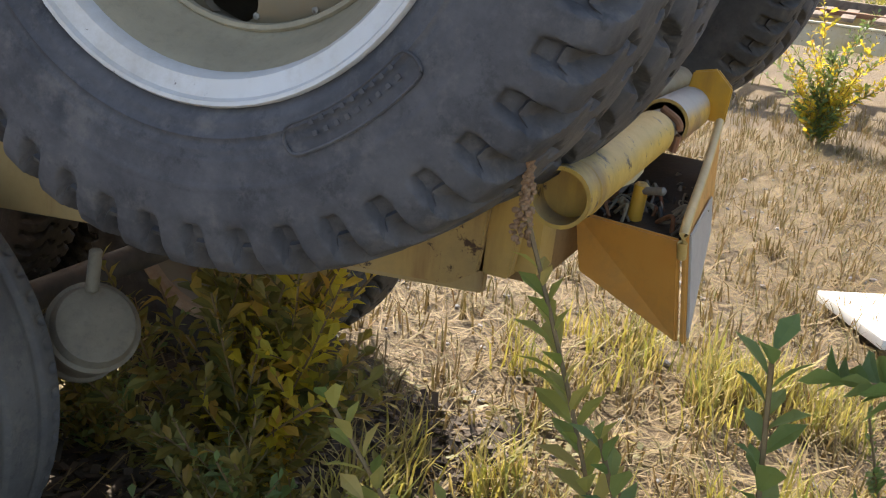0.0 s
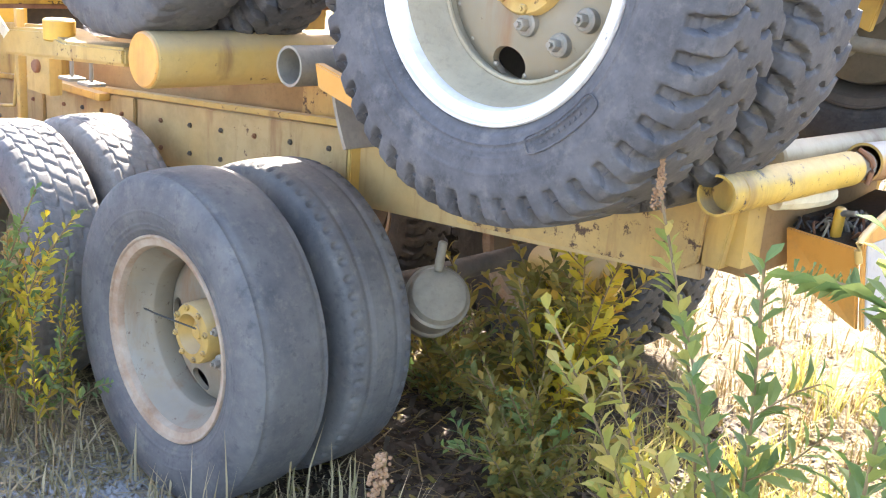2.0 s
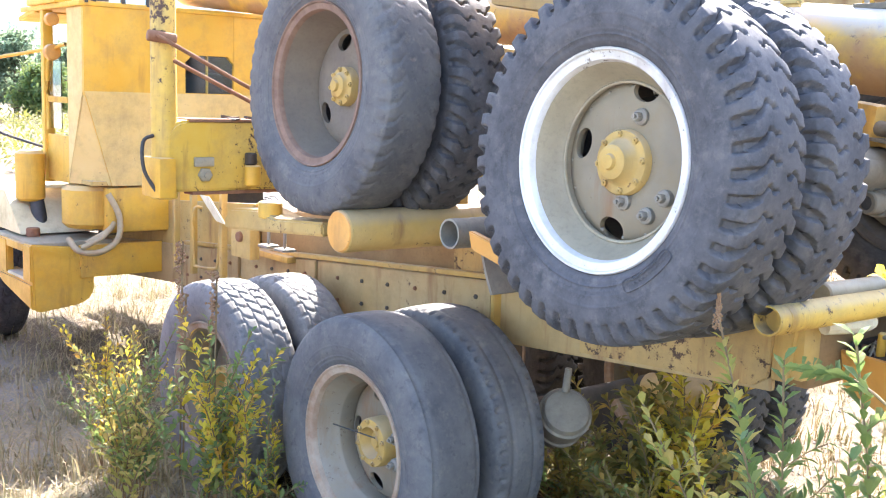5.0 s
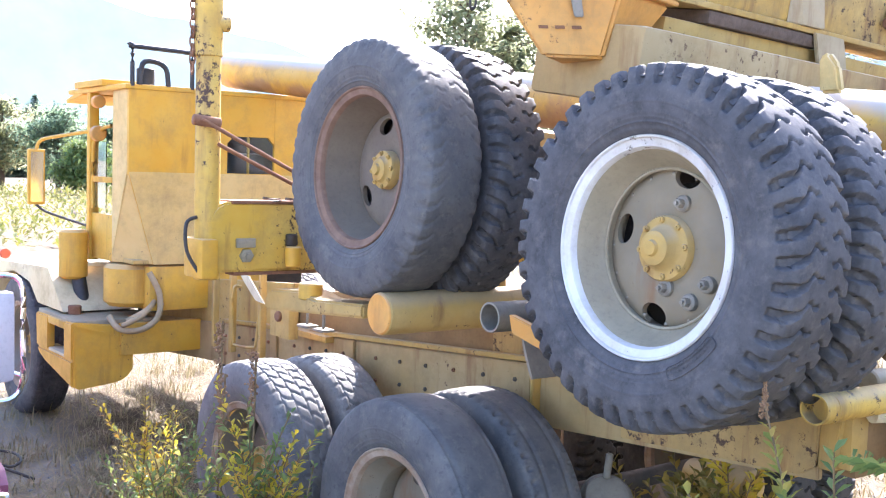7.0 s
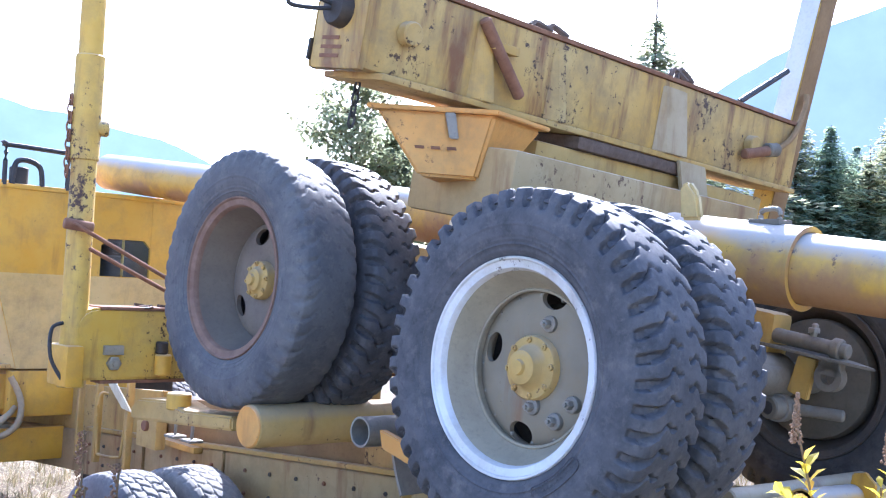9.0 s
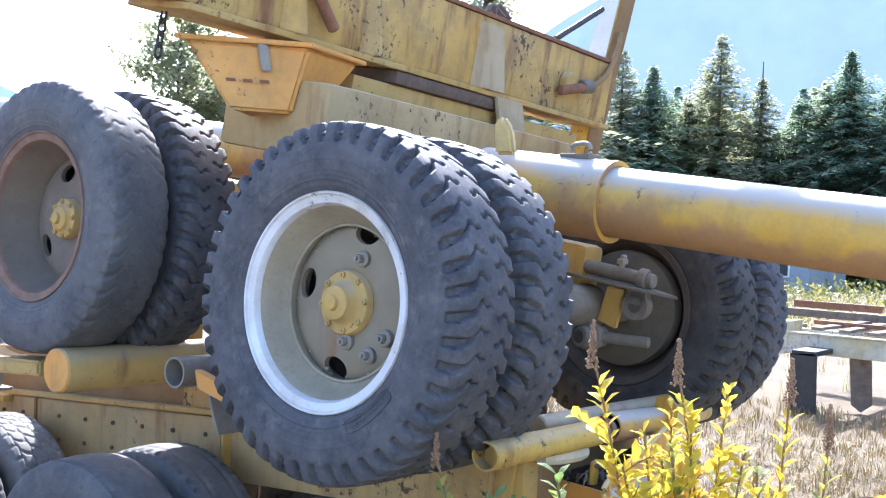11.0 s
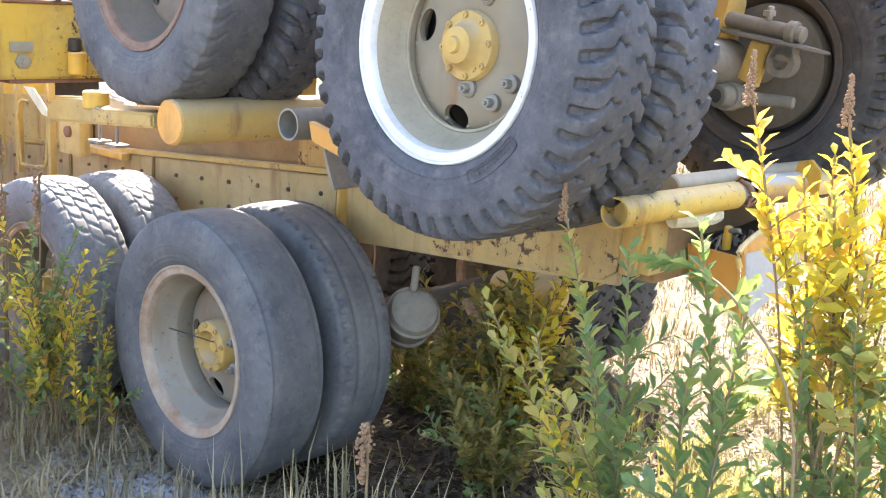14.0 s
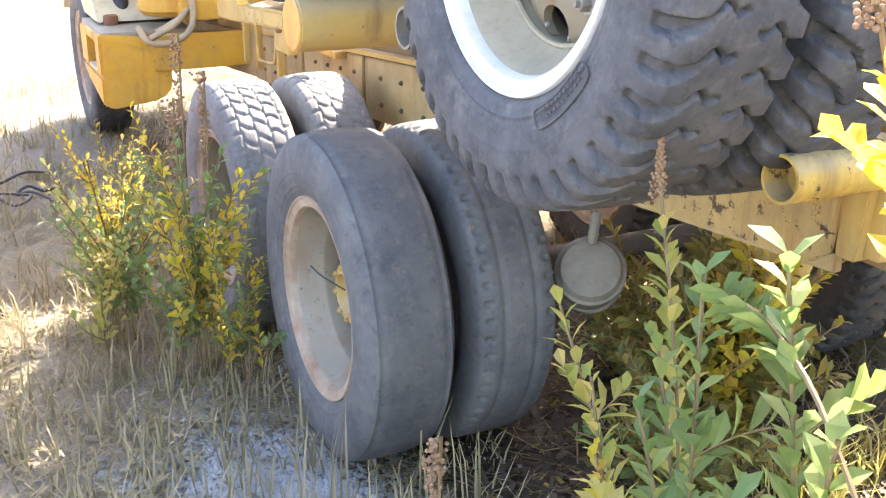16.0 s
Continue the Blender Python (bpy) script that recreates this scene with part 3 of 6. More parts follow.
def rail_top(x):
    return 1.04 + 0.075 * (x + 2.75)


def sloped(x0, x1, y0, y1, d0, d1, bm, bevel=0.004):
    """A bar along the frame's slope, d0 and d1 metres below the rail's top."""
    return prism(bm, [(x0, y0, rail_top(x0) - d1), (x1, y0, rail_top(x1) - d1), (x1, y0, rail_top(x1) - d0), (x0, y0, rail_top(x0) - d0)], (0, y1 - y0, 0), bevel)


for y0, y1 in ((0.775, 0.80), (1.70, 1.725)):
    part("frame_rail", sloped(-7.4, 0.15, y0, y1, 0, 0.27, bmesh.new()), FRAME_TAN, truck)
    inner = 0.80 if y0 < 1 else 1.62
    part("rail_flange", sloped(-7.4, 0.15, inner, inner + 0.08, 0.0, 0.014, bmesh.new()), YELLOW_DUSTY, truck)
# reinforcing plates bolted on the near rail
for x0, x1 in ((-2.735, -1.30), (-3.62, -2.765), (-4.55, -3.65)):
    pl = part("rail_plate", sloped(x0, x1, 0.758, 0.774, -0.004, 0.275, bmesh.new(), 0.005), FRAME_TAN, truck)
    n = int((x1 - x0) / 0.21)
    for k in range(n):
        x = x0 + 0.2 + k * (x1 - x0 - 0.3) / max(n - 1, 1)
        for d in (0.075, 0.195):
            bm = bmesh.new()
            nut(bm, (x, 0.758, rail_top(x) - d), (0, -1, 0), 0.011, 0.009)
            part("bolt", bm, DARK_DUST if k % 3 else RUST, pl)
part("rail_ledge", sloped(-4.4, -0.3, 0.745, 0.80, -0.035, -0.012, bmesh.new()), YELLOW_DUSTY, truck)
part("sub_frame", sloped(-4.4, -0.2, 0.84, 0.87, -0.26, 0.0, bmesh.new()), BROWN_PLATE, truck)
part("sub_frame", sloped(-4.4, -0.2, 1.63, 1.66, -0.26, 0.0, bmesh.new()), BROWN_PLATE, truck)
part("sub_frame_panel", sloped(-1.62, -1.28, 0.80, 0.812, -0.24, -0.02, bmesh.new()), YELLOW_SCUFFED, truck)
part("rail_rib", prism(bmesh.new(), [(-1.27, 0.73, 0.86), (-1.27, 0.80, 0.86), (-1.27, 0.80, 1.36), (-1.27, 0.73, 1.36)], (0.02, 0, 0)), YELLOW_DUSTY, truck)
part("rear_gusset", prism(bmesh.new(), [(-0.75, 0.76, 0.94), (0.08, 0.76, 0.995), (0.14, 0.76, 1.035), (0.16, 0.76, 1.30), (-0.75, 0.76, 1.2)], (0, 0.03, 0)), YELLOW_SCUFFED, truck)
for y in (0.775, 1.66):
    part("rear_post", prism(bmesh.new(), [(0.13, y, 1.03), (0.20, y, 1.03), (0.24, y, 1.32), (0.13, y, 1.32)], (0, 0.06, 0)), YELLOW_DUSTY, truck)
# near-black colour stands for the shaded gap at the tail
part("rear_cross_member", box(bmesh.new(), (0.06, 0.83, 1.06), (0.13, 1.66, 1.28)), DARK_DUST, truck)
bm = rod(bmesh.new(), (0.19, 0.845, 1.10), (0.19, 0.835, 1.10), 0.03)
part("tail_box", box(bmesh.new(), (0.135, 0.86, 1.0), (0.235, 1.655, 1.29), 0.01), BROWN_PLATE, truck)
part("tail_light", bm, RED_LENS, truck, "round red tail light")
for x in (-4.2, -3.3, -2.1, -0.9):
    part("cross_member", box(bmesh.new(), (x, 0.80, rail_top(x) - 0.22), (x + 0.09, 1.70, rail_top(x) - 0.05)), YELLOW_DUSTY, truck)

# rear scoop-shaped bumper pan
pan = part("rear_pan_cheek", prism(bmesh.new(), [(0.245, 1.035, 1.125), (0.485, 0.952, 1.135), (0.515, 0.965, 0.915), (0.275, 1.02, 1.0)], (0.004, 0.012, 0)), ORANGE, truck, "orange-yellow bumper cheek plate")
part("rear_pan_back", prism(bmesh.new(), [(0.488, 0.955, 1.165), (0.436, 1.51, 1.285), (0.452, 1.53, 1.03), (0.524, 0.962, 0.915)], (0.012, 0.002, 0)), ORANGE, truck, "dented yellow bumper wing")
part("rear_pan_face", prism(bmesh.new(), [(0.502, 0.965, 1.145), (0.470, 1.40, 1.13), (0.472, 1.47, 1.03), (0.534, 0.972, 0.925)], (0.005, 0.001, 0)), WING_GREY, pan, "pale grey wing face")
part("rear_pan_edge", tube(bmesh.new(), [(0.497, 0.952, 1.10), (0.494, 0.955, 1.165), (0.470, 1.24, 1.228), (0.442, 1.51, 1.288)], 0.010, 10), YELLOW_PALE, pan, "pale yellow top edge")
part("rear_pan_floor", prism(bmesh.new(), [(0.25, 1.045, 1.095), (0.485, 0.968, 1.10), (0.44, 1.6, 1.16), (0.25, 1.6, 1.16)], (0, 0, 0.010)), GREASE, truck)
rg = random.Random(17)
for k in range(64):
    x, y = rg.uniform(0.27, 0.46), rg.uniform(1.04, 1.45)
    part("pan_debris", tube(bmesh.new(), [(x, y, 1.115), (x + rg.uniform(-0.03, 0.03), y + rg.uniform(0, 0.05), 1.135 + 0.02 * rg.random()), (x + rg.uniform(-0.06, 0.06), y + rg.uniform(0.03, 0.10), 1.12)], rg.uniform(0.002, 0.006), 6), (DULL_STEEL, RUST, BLACK, DUSTY_METAL)[k % 4], pan)
part("pan_valve", rod(bmesh.new(), (0.36, 1.10, 1.11), (0.365, 1.10, 1.20), 0.016, 14), YELLOW, pan)
part("pan_tap", rod(bmesh.new(), (0.35, 1.10, 1.18), (0.42, 1.08, 1.195), 0.009, 10), DULL_STEEL, pan)
# grease-dark colour paints the shade in the gap beside the cheek
part("pan_arm", box(bmesh.new(), (0.14, 1.15, 1.04), (0.26, 1.6, 1.14)), GREASE, truck)

# cradle pipes under the loaded trailer
bm = rod(bmesh.new(), (-1.39, 0.0, 1.408), (-1.39, 2.5, 1.395), 0.088, 36)
part("cradle_pipe", bm, YELLOW_DUSTY, truck, "capped dusty yellow cross pipe")
part("cradle_cap", rod(bmesh.new(), (-1.39, -0.006, 1.408), (-1.39, 0.004, 1.408), 0.086, 36), ORANGE, truck)
part("small_cradle_pipe", rod(bmesh.new(), (-0.87, 0.15, 1.452), (-0.87, 2.35, 1.44), 0.058, 28, wall=0.008), DULL_STEEL, truck, "open grey cross pipe")
part("pipe_brace", prism(bmesh.new(), [(-0.81, 0.19, 1.47), (-0.79, 0.19, 1.40), (-0.60, 0.30, 1.30), (-0.58, 0.30, 1.37)], (0.01, 0.03, 0)), ORANGE, truck)
bm = lathe(bmesh.new(), [(0.24, 0.748), (0.24, 0.76), (0.40, 0.76), (0.40, 0.748), (0.24, 0.748)], Matrix.Translation((-0.06, 0, 1.60)), 24, arc=(radians(193), radians(209)))
part("wheel_saddle", bm, DULL_STEEL, truck, "curved steel wheel chock")
part("saddle_leg", sloped(-0.70, -0.60, 0.48, 0.78, -0.16, 0.0, bmesh.new()), YELLOW_DUSTY, truck)
rp = part("rear_pipe", rod(bmesh.new(), (0.400, 0.345, 1.330), (0.366, 1.10, 1.308), 0.047, 32, wall=0.006), YELLOW_CHIPPED, truck, "open scarred yellow pipe")
part("pipe_lip", rod(bmesh.new(), (0.397, 0.405, 1.328), (0.395, 0.46, 1.327), 0.0495, 32), YELLOW_CHIPPED, rp)
part("rear_pipe", rod(bmesh.new(), (0.372, 1.17, 1.318), (0.345, 1.62, 1.290), 0.055, 32, wall=0.007), YELLOW_POLE, truck)
part("rear_pipe", rod(bmesh.new(), (0.347, 1.60, 1.292), (0.287, 2.20, 1.262), 0.050, 32, r2=0.046), YELLOW_PALE, truck, "pale dusty end of the rear pipe")
part("pipe_end_cap", rod(bmesh.new(), (0.288, 2.19, 1.263), (0.281, 2.26, 1.260), 0.036, 24), DUSTY_METAL, truck)
part("rear_pipe", rod(bmesh.new(), (0.26, 0.86, 1.34), (0.26, 1.9, 1.32), 0.040, 24), TAN_DUSTY, truck)
part("rear_hook", prism(bmesh.new(), [(0.32, 1.62, 1.27), (0.44, 1.60, 1.27), (0.445, 1.60, 1.36), (0.40, 1.61, 1.40), (0.34, 1.62, 1.385)], (0.0, 0.014, 0.0), 0.004), YELLOW, truck, "bent yellow upstand plate at the tail")
part("pipe_collar", rod(bmesh.new(), (0.367, 1.09, 1.308), (0.372, 1.18, 1.312), 0.040, 24), DULL_STEEL, truck)
part("pipe_clip", tube(bmesh.new(), [(0.375, 1.12, 1.36), (0.415, 1.13, 1.33), (0.41, 1.13, 1.27)], 0.008, 8), RUST, truck)
cr = bmesh.new()
lathe(cr, [(0.0, 0.0005), (0.0, 0.026), (0.03, 0.034), (0.10, 0.036), (0.22, 0.028), (0.22, 0.0005)], along((0.352, 1.04, 1.245), (0.30, 0.82, 1.24)), 11)
part("split_block", cr, CREAM, truck, "pale split wooden block under the pipe", smooth=False)
part("pipe_post", box(bmesh.new(), (0.20, 0.80, 1.04), (0.25, 0.90, 1.30)), YELLOW_DUSTY, truck)

# bunk that carries the front of the load, with its stake
BX = -2.5
arc = [(BX - 0.17, -0.235 + 0.10 * (1 - math.cos(radians(a))), 1.715 + 0.10 * math.sin(radians(a))) for a in (0, 18, 36, 54, 72, 90)]
bunk = part("bunk", prism(bmesh.new(), [(BX - 0.17, -0.235, 1.475)] + arc + [(BX - 0.17, 2.75, 1.815), (BX - 0.17, 2.75, 1.475)], (0.17, 0, 0), 0.012), YELLOW_CHIPPED, truck, "chipped yellow steel bunk beam")
part("bunk_lip", box(bmesh.new(), (BX - 0.185, -0.12, 1.806), (BX + 0.006, 2.7, 1.822), 0.004), RUST, bunk)
bk = random.Random(23)
for k in range(14):
    y = bk.uniform(0.0, 0.75)
    sc = prism(bmesh.new(), [(bk.uniform(-0.03, 0.0), -0.05 * bk.random(), 0), (0.01, 0.04, 0), (-0.02, 0.05 + 0.03 * bk.random(), 0), (-0.05, 0.01, 0)], (0, 0, bk.uniform(0.006, 0.014)), 0)
    bmesh.ops.transform(sc, matrix=Matrix.Translation((BX - bk.uniform(0.0, 0.12), y, 1.821)) @ Matrix.Rotation(bk.uniform(-0.25, 0.25), 4, "X") @ Matrix.Rotation(bk.uniform(0, 6), 4, "Z"), verts=sc.verts)
    part("bark_scrap", sc, (BARK, GREASE)[k % 2], bunk)
bm = box(bmesh.new(), (BX, -0.10, 1.595), (BX + 0.02, 0.0, 1.64), 0.004)
nut(bm, (BX, -0.045, 1.555), (1, 0, 0), 0.035, 0.025)
part("bunk_pin", bm, DUSTY_METAL, bunk)
part("bunk_cup", rod(bmesh.new(), (BX + 0.05, 0.19, 1.50), (BX + 0.05, 0.19, 1.60), 0.04, 24), YELLOW, bunk)
part("bunk_cup_mount", rod(bmesh.new(), (BX + 0.03, 0.19, 1.60), (BX + 0.03, 0.19, 1.66), 0.03, 20), GREASE, bunk)
stake = part("stake", rod(bmesh.new(), (-2.56, -0.22, 1.44), (-2.60, -0.215, 3.9), 0.062, 32, r2=0.055), YELLOW_CHIPPED, truck, "tall chipped yellow stake post")
part("stake_sleeve", rod(bmesh.new(), (-2.58, -0.218, 2.50), (-2.583, -0.217, 3.0), 0.068, 32), YELLOW_CHIPPED, stake)
part("stake_pin", rod(bmesh.new(), (-2.50, -0.33, 2.20), (-2.47, -0.20, 2.185), 0.026, 18), RUST, stake)
part("stake_lug", rod(bmesh.new(), (-2.56, -0.19, 2.66), (-2.54, -0.125, 2.66), 0.038, 18), YELLOW_CHIPPED, stake)
part("stake_foot", box(bmesh.new(), (-2.66, -0.295, 1.45), (-2.45, -0.21, 1.64), 0.015), YELLOW, stake)
for a, b in (((-2.46, -0.30, 2.20), (-2.45, 0.75, 1.70)), ((-2.50, -0.20, 2.09), (-2.5, 0.75, 1.66))):
    part("stake_brace", rod(bmesh.new(), a, b, 0.010, 12), RUST, stake, "thin dark brace rod")
def chain_link(parent, m, mat):
    bm = lathe(bmesh.new(), [(0.0055 * math.cos(a), 0.018 + 0.0055 * math.sin(a)) for a in (0, 1.05, 2.09, 3.14, 4.19, 5.24, 6.283)], m @ Matrix.Diagonal((0.75, 1, 1.45, 1)), 12)
    part("chain_link", bm, mat, parent)


for k in range(9):
    chain_link(stake, Matrix.Translation((-2.59, -0.295, 2.78 - k * 0.042)) @ Matrix.Rotation(radians(90 * (k % 2)), 4, "Z"), RUST)
bm = tube(bmesh.new(), [(-2.55, -0.28, 1.74), (-2.54, -0.335, 1.71), (-2.53, -0.335, 1.58), (-2.5, -0.28, 1.47)], 0.009)
part("air_hose", bm, BLACK, bunk)
part("bunk_mount", box(bmesh.new(), (BX - 0.15, 1.22, 1.24), (BX - 0.03, 1.66, 1.48), 0.02), YELLOW_DUSTY, truck)
part("bunk_bar", box(bmesh.new(), (BX - 0.11, -0.1, 1.457), (BX - 0.01, 1.9, 1.474), 0.004), RUST, truck)

# wheel-stop beam beside the bunk
sb = part("stop_beam", prism(bmesh.new(), [(-2.42, 0.02, 1.30), (-1.55, 0.02, 1.365), (-1.55, 0.02, 1.425), (-1.95, 0.02, 1.40), (-2.10, 0.02, 1.425), (-2.36, 0.02, 1.405), (-2.42, 0.02, 1.36)], (0, 0.16, 0), 0.01), YELLOW_DUSTY, truck, "tan steel stop beam")
part("stop_cap", rod(bmesh.new(), (-2.05, 0.06, 1.39), (-2.05, 0.06, 1.465), 0.055, 24), YELLOW, sb)
for x in (-2.83, -2.66):
    part("stop_rod", rod(bmesh.new(), (x, 0.50, 1.14), (x, 0.50, 1.32), 0.009, 10), DULL_STEEL, sb)
    part("stop_foot", box(bmesh.new(), (x - 0.05, 0.46, 1.125), (x + 0.05, 0.54, 1.14), 0.004), DULL_STEEL, sb)
part("stop_shelf", box(bmesh.new(), (-3.5, 0.70, 1.0), (-2.97, 0.757, 1.035), 0.004), YELLOW_DUSTY, sb)
part("stop_bracket", box(bmesh.new(), (-3.22, 0.48, 1.03), (-3.0, 0.54, 1.26), 0.006), YELLOW_DUSTY, sb)
part("stop_bracket_pin", rod(bmesh.new(), (-3.11, 0.46, 1.15), (-3.11, 0.50, 1.15), 0.03), RUST, sb)

# brackets between bunk and frame
for x in (-4.25, -4.0, -3.6):
    part("bracket_bar", box(bmesh.new(), (x, 0.60, 0.80), (x + 0.035, 0.64, 1.36), 0.006), YELLOW_DUSTY, truck)
part("grab_step", tube(bmesh.new(), [(-3.95, 0.66, 1.22), (-3.94, 0.60, 1.20), (-3.93, 0.60, 0.90), (-3.88, 0.60, 0.86), (-3.66, 0.60, 0.88), (-3.62, 0.60, 0.92), (-3.62, 0.62, 1.15)], 0.009), YELLOW_DUSTY, truck)
part("bracket_flag", prism(bmesh.new(), [(-3.62, 0.48, 1.34), (-3.50, 0.48, 1.34), (-3.33, 0.50, 1.19), (-3.45, 0.50, 1.20)], (0, 0.01, 0)), CREAM, truck)

# truck wheels
TW = [(-1.289, 0.526, "grey", "slick", "sipe"), (-2.60, 0.465, "grey", "pale_block", "pale_block")]
for x, z, ring, t_out, t_in in TW:
    wheel(truck, pose(x, 0.0, z), ring, t_out, "worn smooth rear tyre on a flaking rim" if t_out == "slick" else "dusty worn rear tyre paled for sun on its tread", [(20, 0.16), (340, 0.16)])
    wheel(truck, pose(x, 0.60, z, 0, 0, 180), ring, t_in, "inner rear tyre beside its twin", inner=True)
    # far-side pair: shade under the truck put into darker rubber
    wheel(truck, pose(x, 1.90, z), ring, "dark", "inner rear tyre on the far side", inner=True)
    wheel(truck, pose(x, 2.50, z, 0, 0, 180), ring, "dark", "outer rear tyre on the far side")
    part("axle", rod(bmesh.new(), (x, 0.25, z), (x, 2.25, z), 0.045, 24), DARK_DUST, truck)
for y, turn in ((-0.02, 0), (2.52, 180)):
    wheel(truck, pose(-6.42, y, 0.535, 0, 0, turn), "grey", "block", "front steering tyre with ribbed tread")
part("loose_wire", tube(bmesh.new(), [(-1.50, 0.06, 0.56), (-1.36, 0.05, 0.575), (-1.22, 0.08, 0.57)], 0.003, 6), BLACK, truck)
part("front_axle", box(bmesh.new(), (-6.5, 0.2, 0.44), (-6.34, 2.3, 0.56), 0.02), GREASE, truck)
bm = lathe(bmesh.new(), [(0.0, 0.0005), (0.001, 0.07), (0.008, 0.092), (0.022, 0.10), (0.03, 0.102), (0.034, 0.112), (0.05, 0.112), (0.054, 0.10), (0.15, 0.097), (0.156, 0.105), (0.17, 0.105), (0.176, 0.09), (0.27, 0.075), (0.27, 0.0005)], along((-0.76, 0.72, 0.70), (-0.95, 0.84, 0.53)), 40)
part("brake_chamber", bm, DARK_METAL, truck, "grey domed brake chamber")
part("chamber_strut", rod(bmesh.new(), (-0.80, 0.745, 0.76), (-0.80, 0.76, 0.865), 0.016, 12), DARK_METAL, truck)
part("spring_beam", box(bmesh.new(), (-2.3, 0.82, 0.66), (-1.4, 0.92, 0.80), 0.02), GREASE, truck)
bm = lathe(bmesh.new(), [(0.0, 0.0005), (0.004, 0.04), (0.02, 0.068), (0.05, 0.08), (0.11, 0.084), (0.12, 0.094), (0.15, 0.094), (0.16, 0.08), (0.36, 0.07), (0.36, 0.0005)], along((-0.44, 1.26, 0.735), (-1.0, 1.3, 0.68)), 36)
part("axle_end_housing", bm, YELLOW_PALE, truck, "pale yellow domed axle housing")

# cab
CX, CY0, CY1, CZ0, CZ1 = -4.72, 0.21, 2.0, 1.30, 2.47
cab = part("cab", prism(bmesh.new(), [(CX, CY0, CZ0 + 0.62), (CX, CY0 + 0.18, CZ0), (CX, CY1 - 0.16, CZ0), (CX, CY1, CZ0 + 0.22), (CX, CY1, CZ1), (CX, 1.29, CZ1), (CX, 1.29, 1.93), (CX, 0.92, 1.93), (CX, 0.92, 2.14), (CX, 0.97, 2.19), (CX, 1.24, 2.19), (CX, 1.288, 2.14), (CX, 1.288, CZ1), (CX, CY0, CZ1)], (-0.03, 0, 0), 0.0), YELLOW, truck, "boxy yellow steel cab")
part("cab_side", prism(bmesh.new(), [(CX - 0.03, CY0, CZ0 + 0.62), (CX - 0.03, CY0, CZ1), (CX - 0.30, CY0, CZ1), (CX - 0.30, CY0, CZ0)], (0, 0.03, 0)), YELLOW_PALE, cab)
part("cab_corner", prism(bmesh.new(), [(CX - 0.005, CY0, CZ0 + 0.62), (CX - 0.005, CY0 + 0.18, CZ0), (CX - 0.30, CY0, CZ0)], (-0.02, 0.02, 0)), YELLOW_PALE, cab)
part("cab_side", box(bmesh.new(), (CX - 1.5, CY1 - 0.03, CZ0), (CX - 0.03, CY1, CZ1)), YELLOW, cab)
part("door_post", box(bmesh.new(), (CX - 0.76, CY0 - 0.02, CZ0 - 0.02), (CX - 0.70, CY0 + 0.05, CZ1)), YELLOW, cab)
part("door_lower", box(bmesh.new(), (CX - 0.71, CY0, CZ0), (CX - 0.30, CY0 + 0.025, 1.62)), YELLOW, cab)
part("door_rail", box(bmesh.new(), (CX - 0.71, CY0 - 0.005, 1.84), (CX - 0.30, CY0 + 0.02, 1.88)), YELLOW, cab)
part("door_frame", tube(bmesh.new(), [(CX - 0.68, CY0, 1.65), (CX - 0.68, CY0, 2.05), (CX - 0.60, CY0, 2.17), (CX - 0.45, CY0, 2.22), (CX - 0.32, CY0, 2.23)], 0.014), YELLOW, cab)
part("door_window", box(bmesh.new(), (CX - 0.66, CY0 + 0.01, 1.66), (CX - 0.45, CY0 + 0.016, 2.12), 0), GLASS, cab).visible_shadow = False
part("cab_window", box(bmesh.new(), (CX - 0.018, 0.925, 1.935), (CX - 0.012, 1.285, 2.185), 0), GLASS, cab).visible_shadow = False
part("window_bar", rod(bmesh.new(), (CX - 0.04, 1.10, 1.93), (CX - 0.04, 1.10, 2.19), 0.01, 8), YELLOW, cab)
part("roof", box(bmesh.new(), (CX - 1.15, CY0 - 0.03, CZ1), (CX + 0.01, CY1 + 0.02, CZ1 + 0.035), 0.01), YELLOW, cab)
part("roof_edge", box(bmesh.new(), (CX - 0.95, CY0 - 0.05, CZ1 + 0.035), (CX - 0.38, CY0 + 0.25, CZ1 + 0.08), 0.006), YELLOW, cab)
part("visor", prism(bmesh.new(), [(CX - 0.86, CY0 - 0.02, CZ1 + 0.03), (CX - 1.22, CY0 - 0.02, CZ1 - 0.03), (CX - 1.22, CY0 - 0.02, CZ1 - 0.06), (CX - 0.86, CY0 - 0.02, CZ1 - 0.01)], (0, 1.7, 0)), YELLOW, cab)
part("cab_lower_panel", prism(bmesh.new(), [(CX + 0.001, CY0 + 0.002, 1.925), (CX + 0.001, CY0 + 0.002, CZ0 + 0.62), (CX + 0.001, CY0 + 0.18, CZ0), (CX + 0.001, CY1 - 0.16, CZ0), (CX + 0.001, CY1, CZ0 + 0.22), (CX + 0.001, CY1, 1.925)], (0.004, 0, 0), 0.0), YELLOW_PALE, cab, "sun-faded lower cab panel")
part("cab_floor", box(bmesh.new(), (CX - 1.5, CY0 + 0.05, CZ0), (CX - 0.03, CY1, CZ0 + 0.03)), YELLOW_DUSTY, cab)
# dark lining and panel added so the window shows an unlit interior
part("window_lining", box(bmesh.new(), (CX - 0.09, 0.88, 1.88), (CX - 0.05, 0.92, 2.24), 0.006), DARK_DUST, cab)
part("cab_bulkhead", box(bmesh.new(), (CX - 1.0, 0.62, 1.33), (CX - 0.96, CY1 - 0.04, CZ1 - 0.02), 0.01), GREASE, cab)
part("seat", box(bmesh.new(), (CX - 0.5, 0.75, 1.33), (CX - 0.14, 1.30, 2.08), 0.06), BLACK, cab)
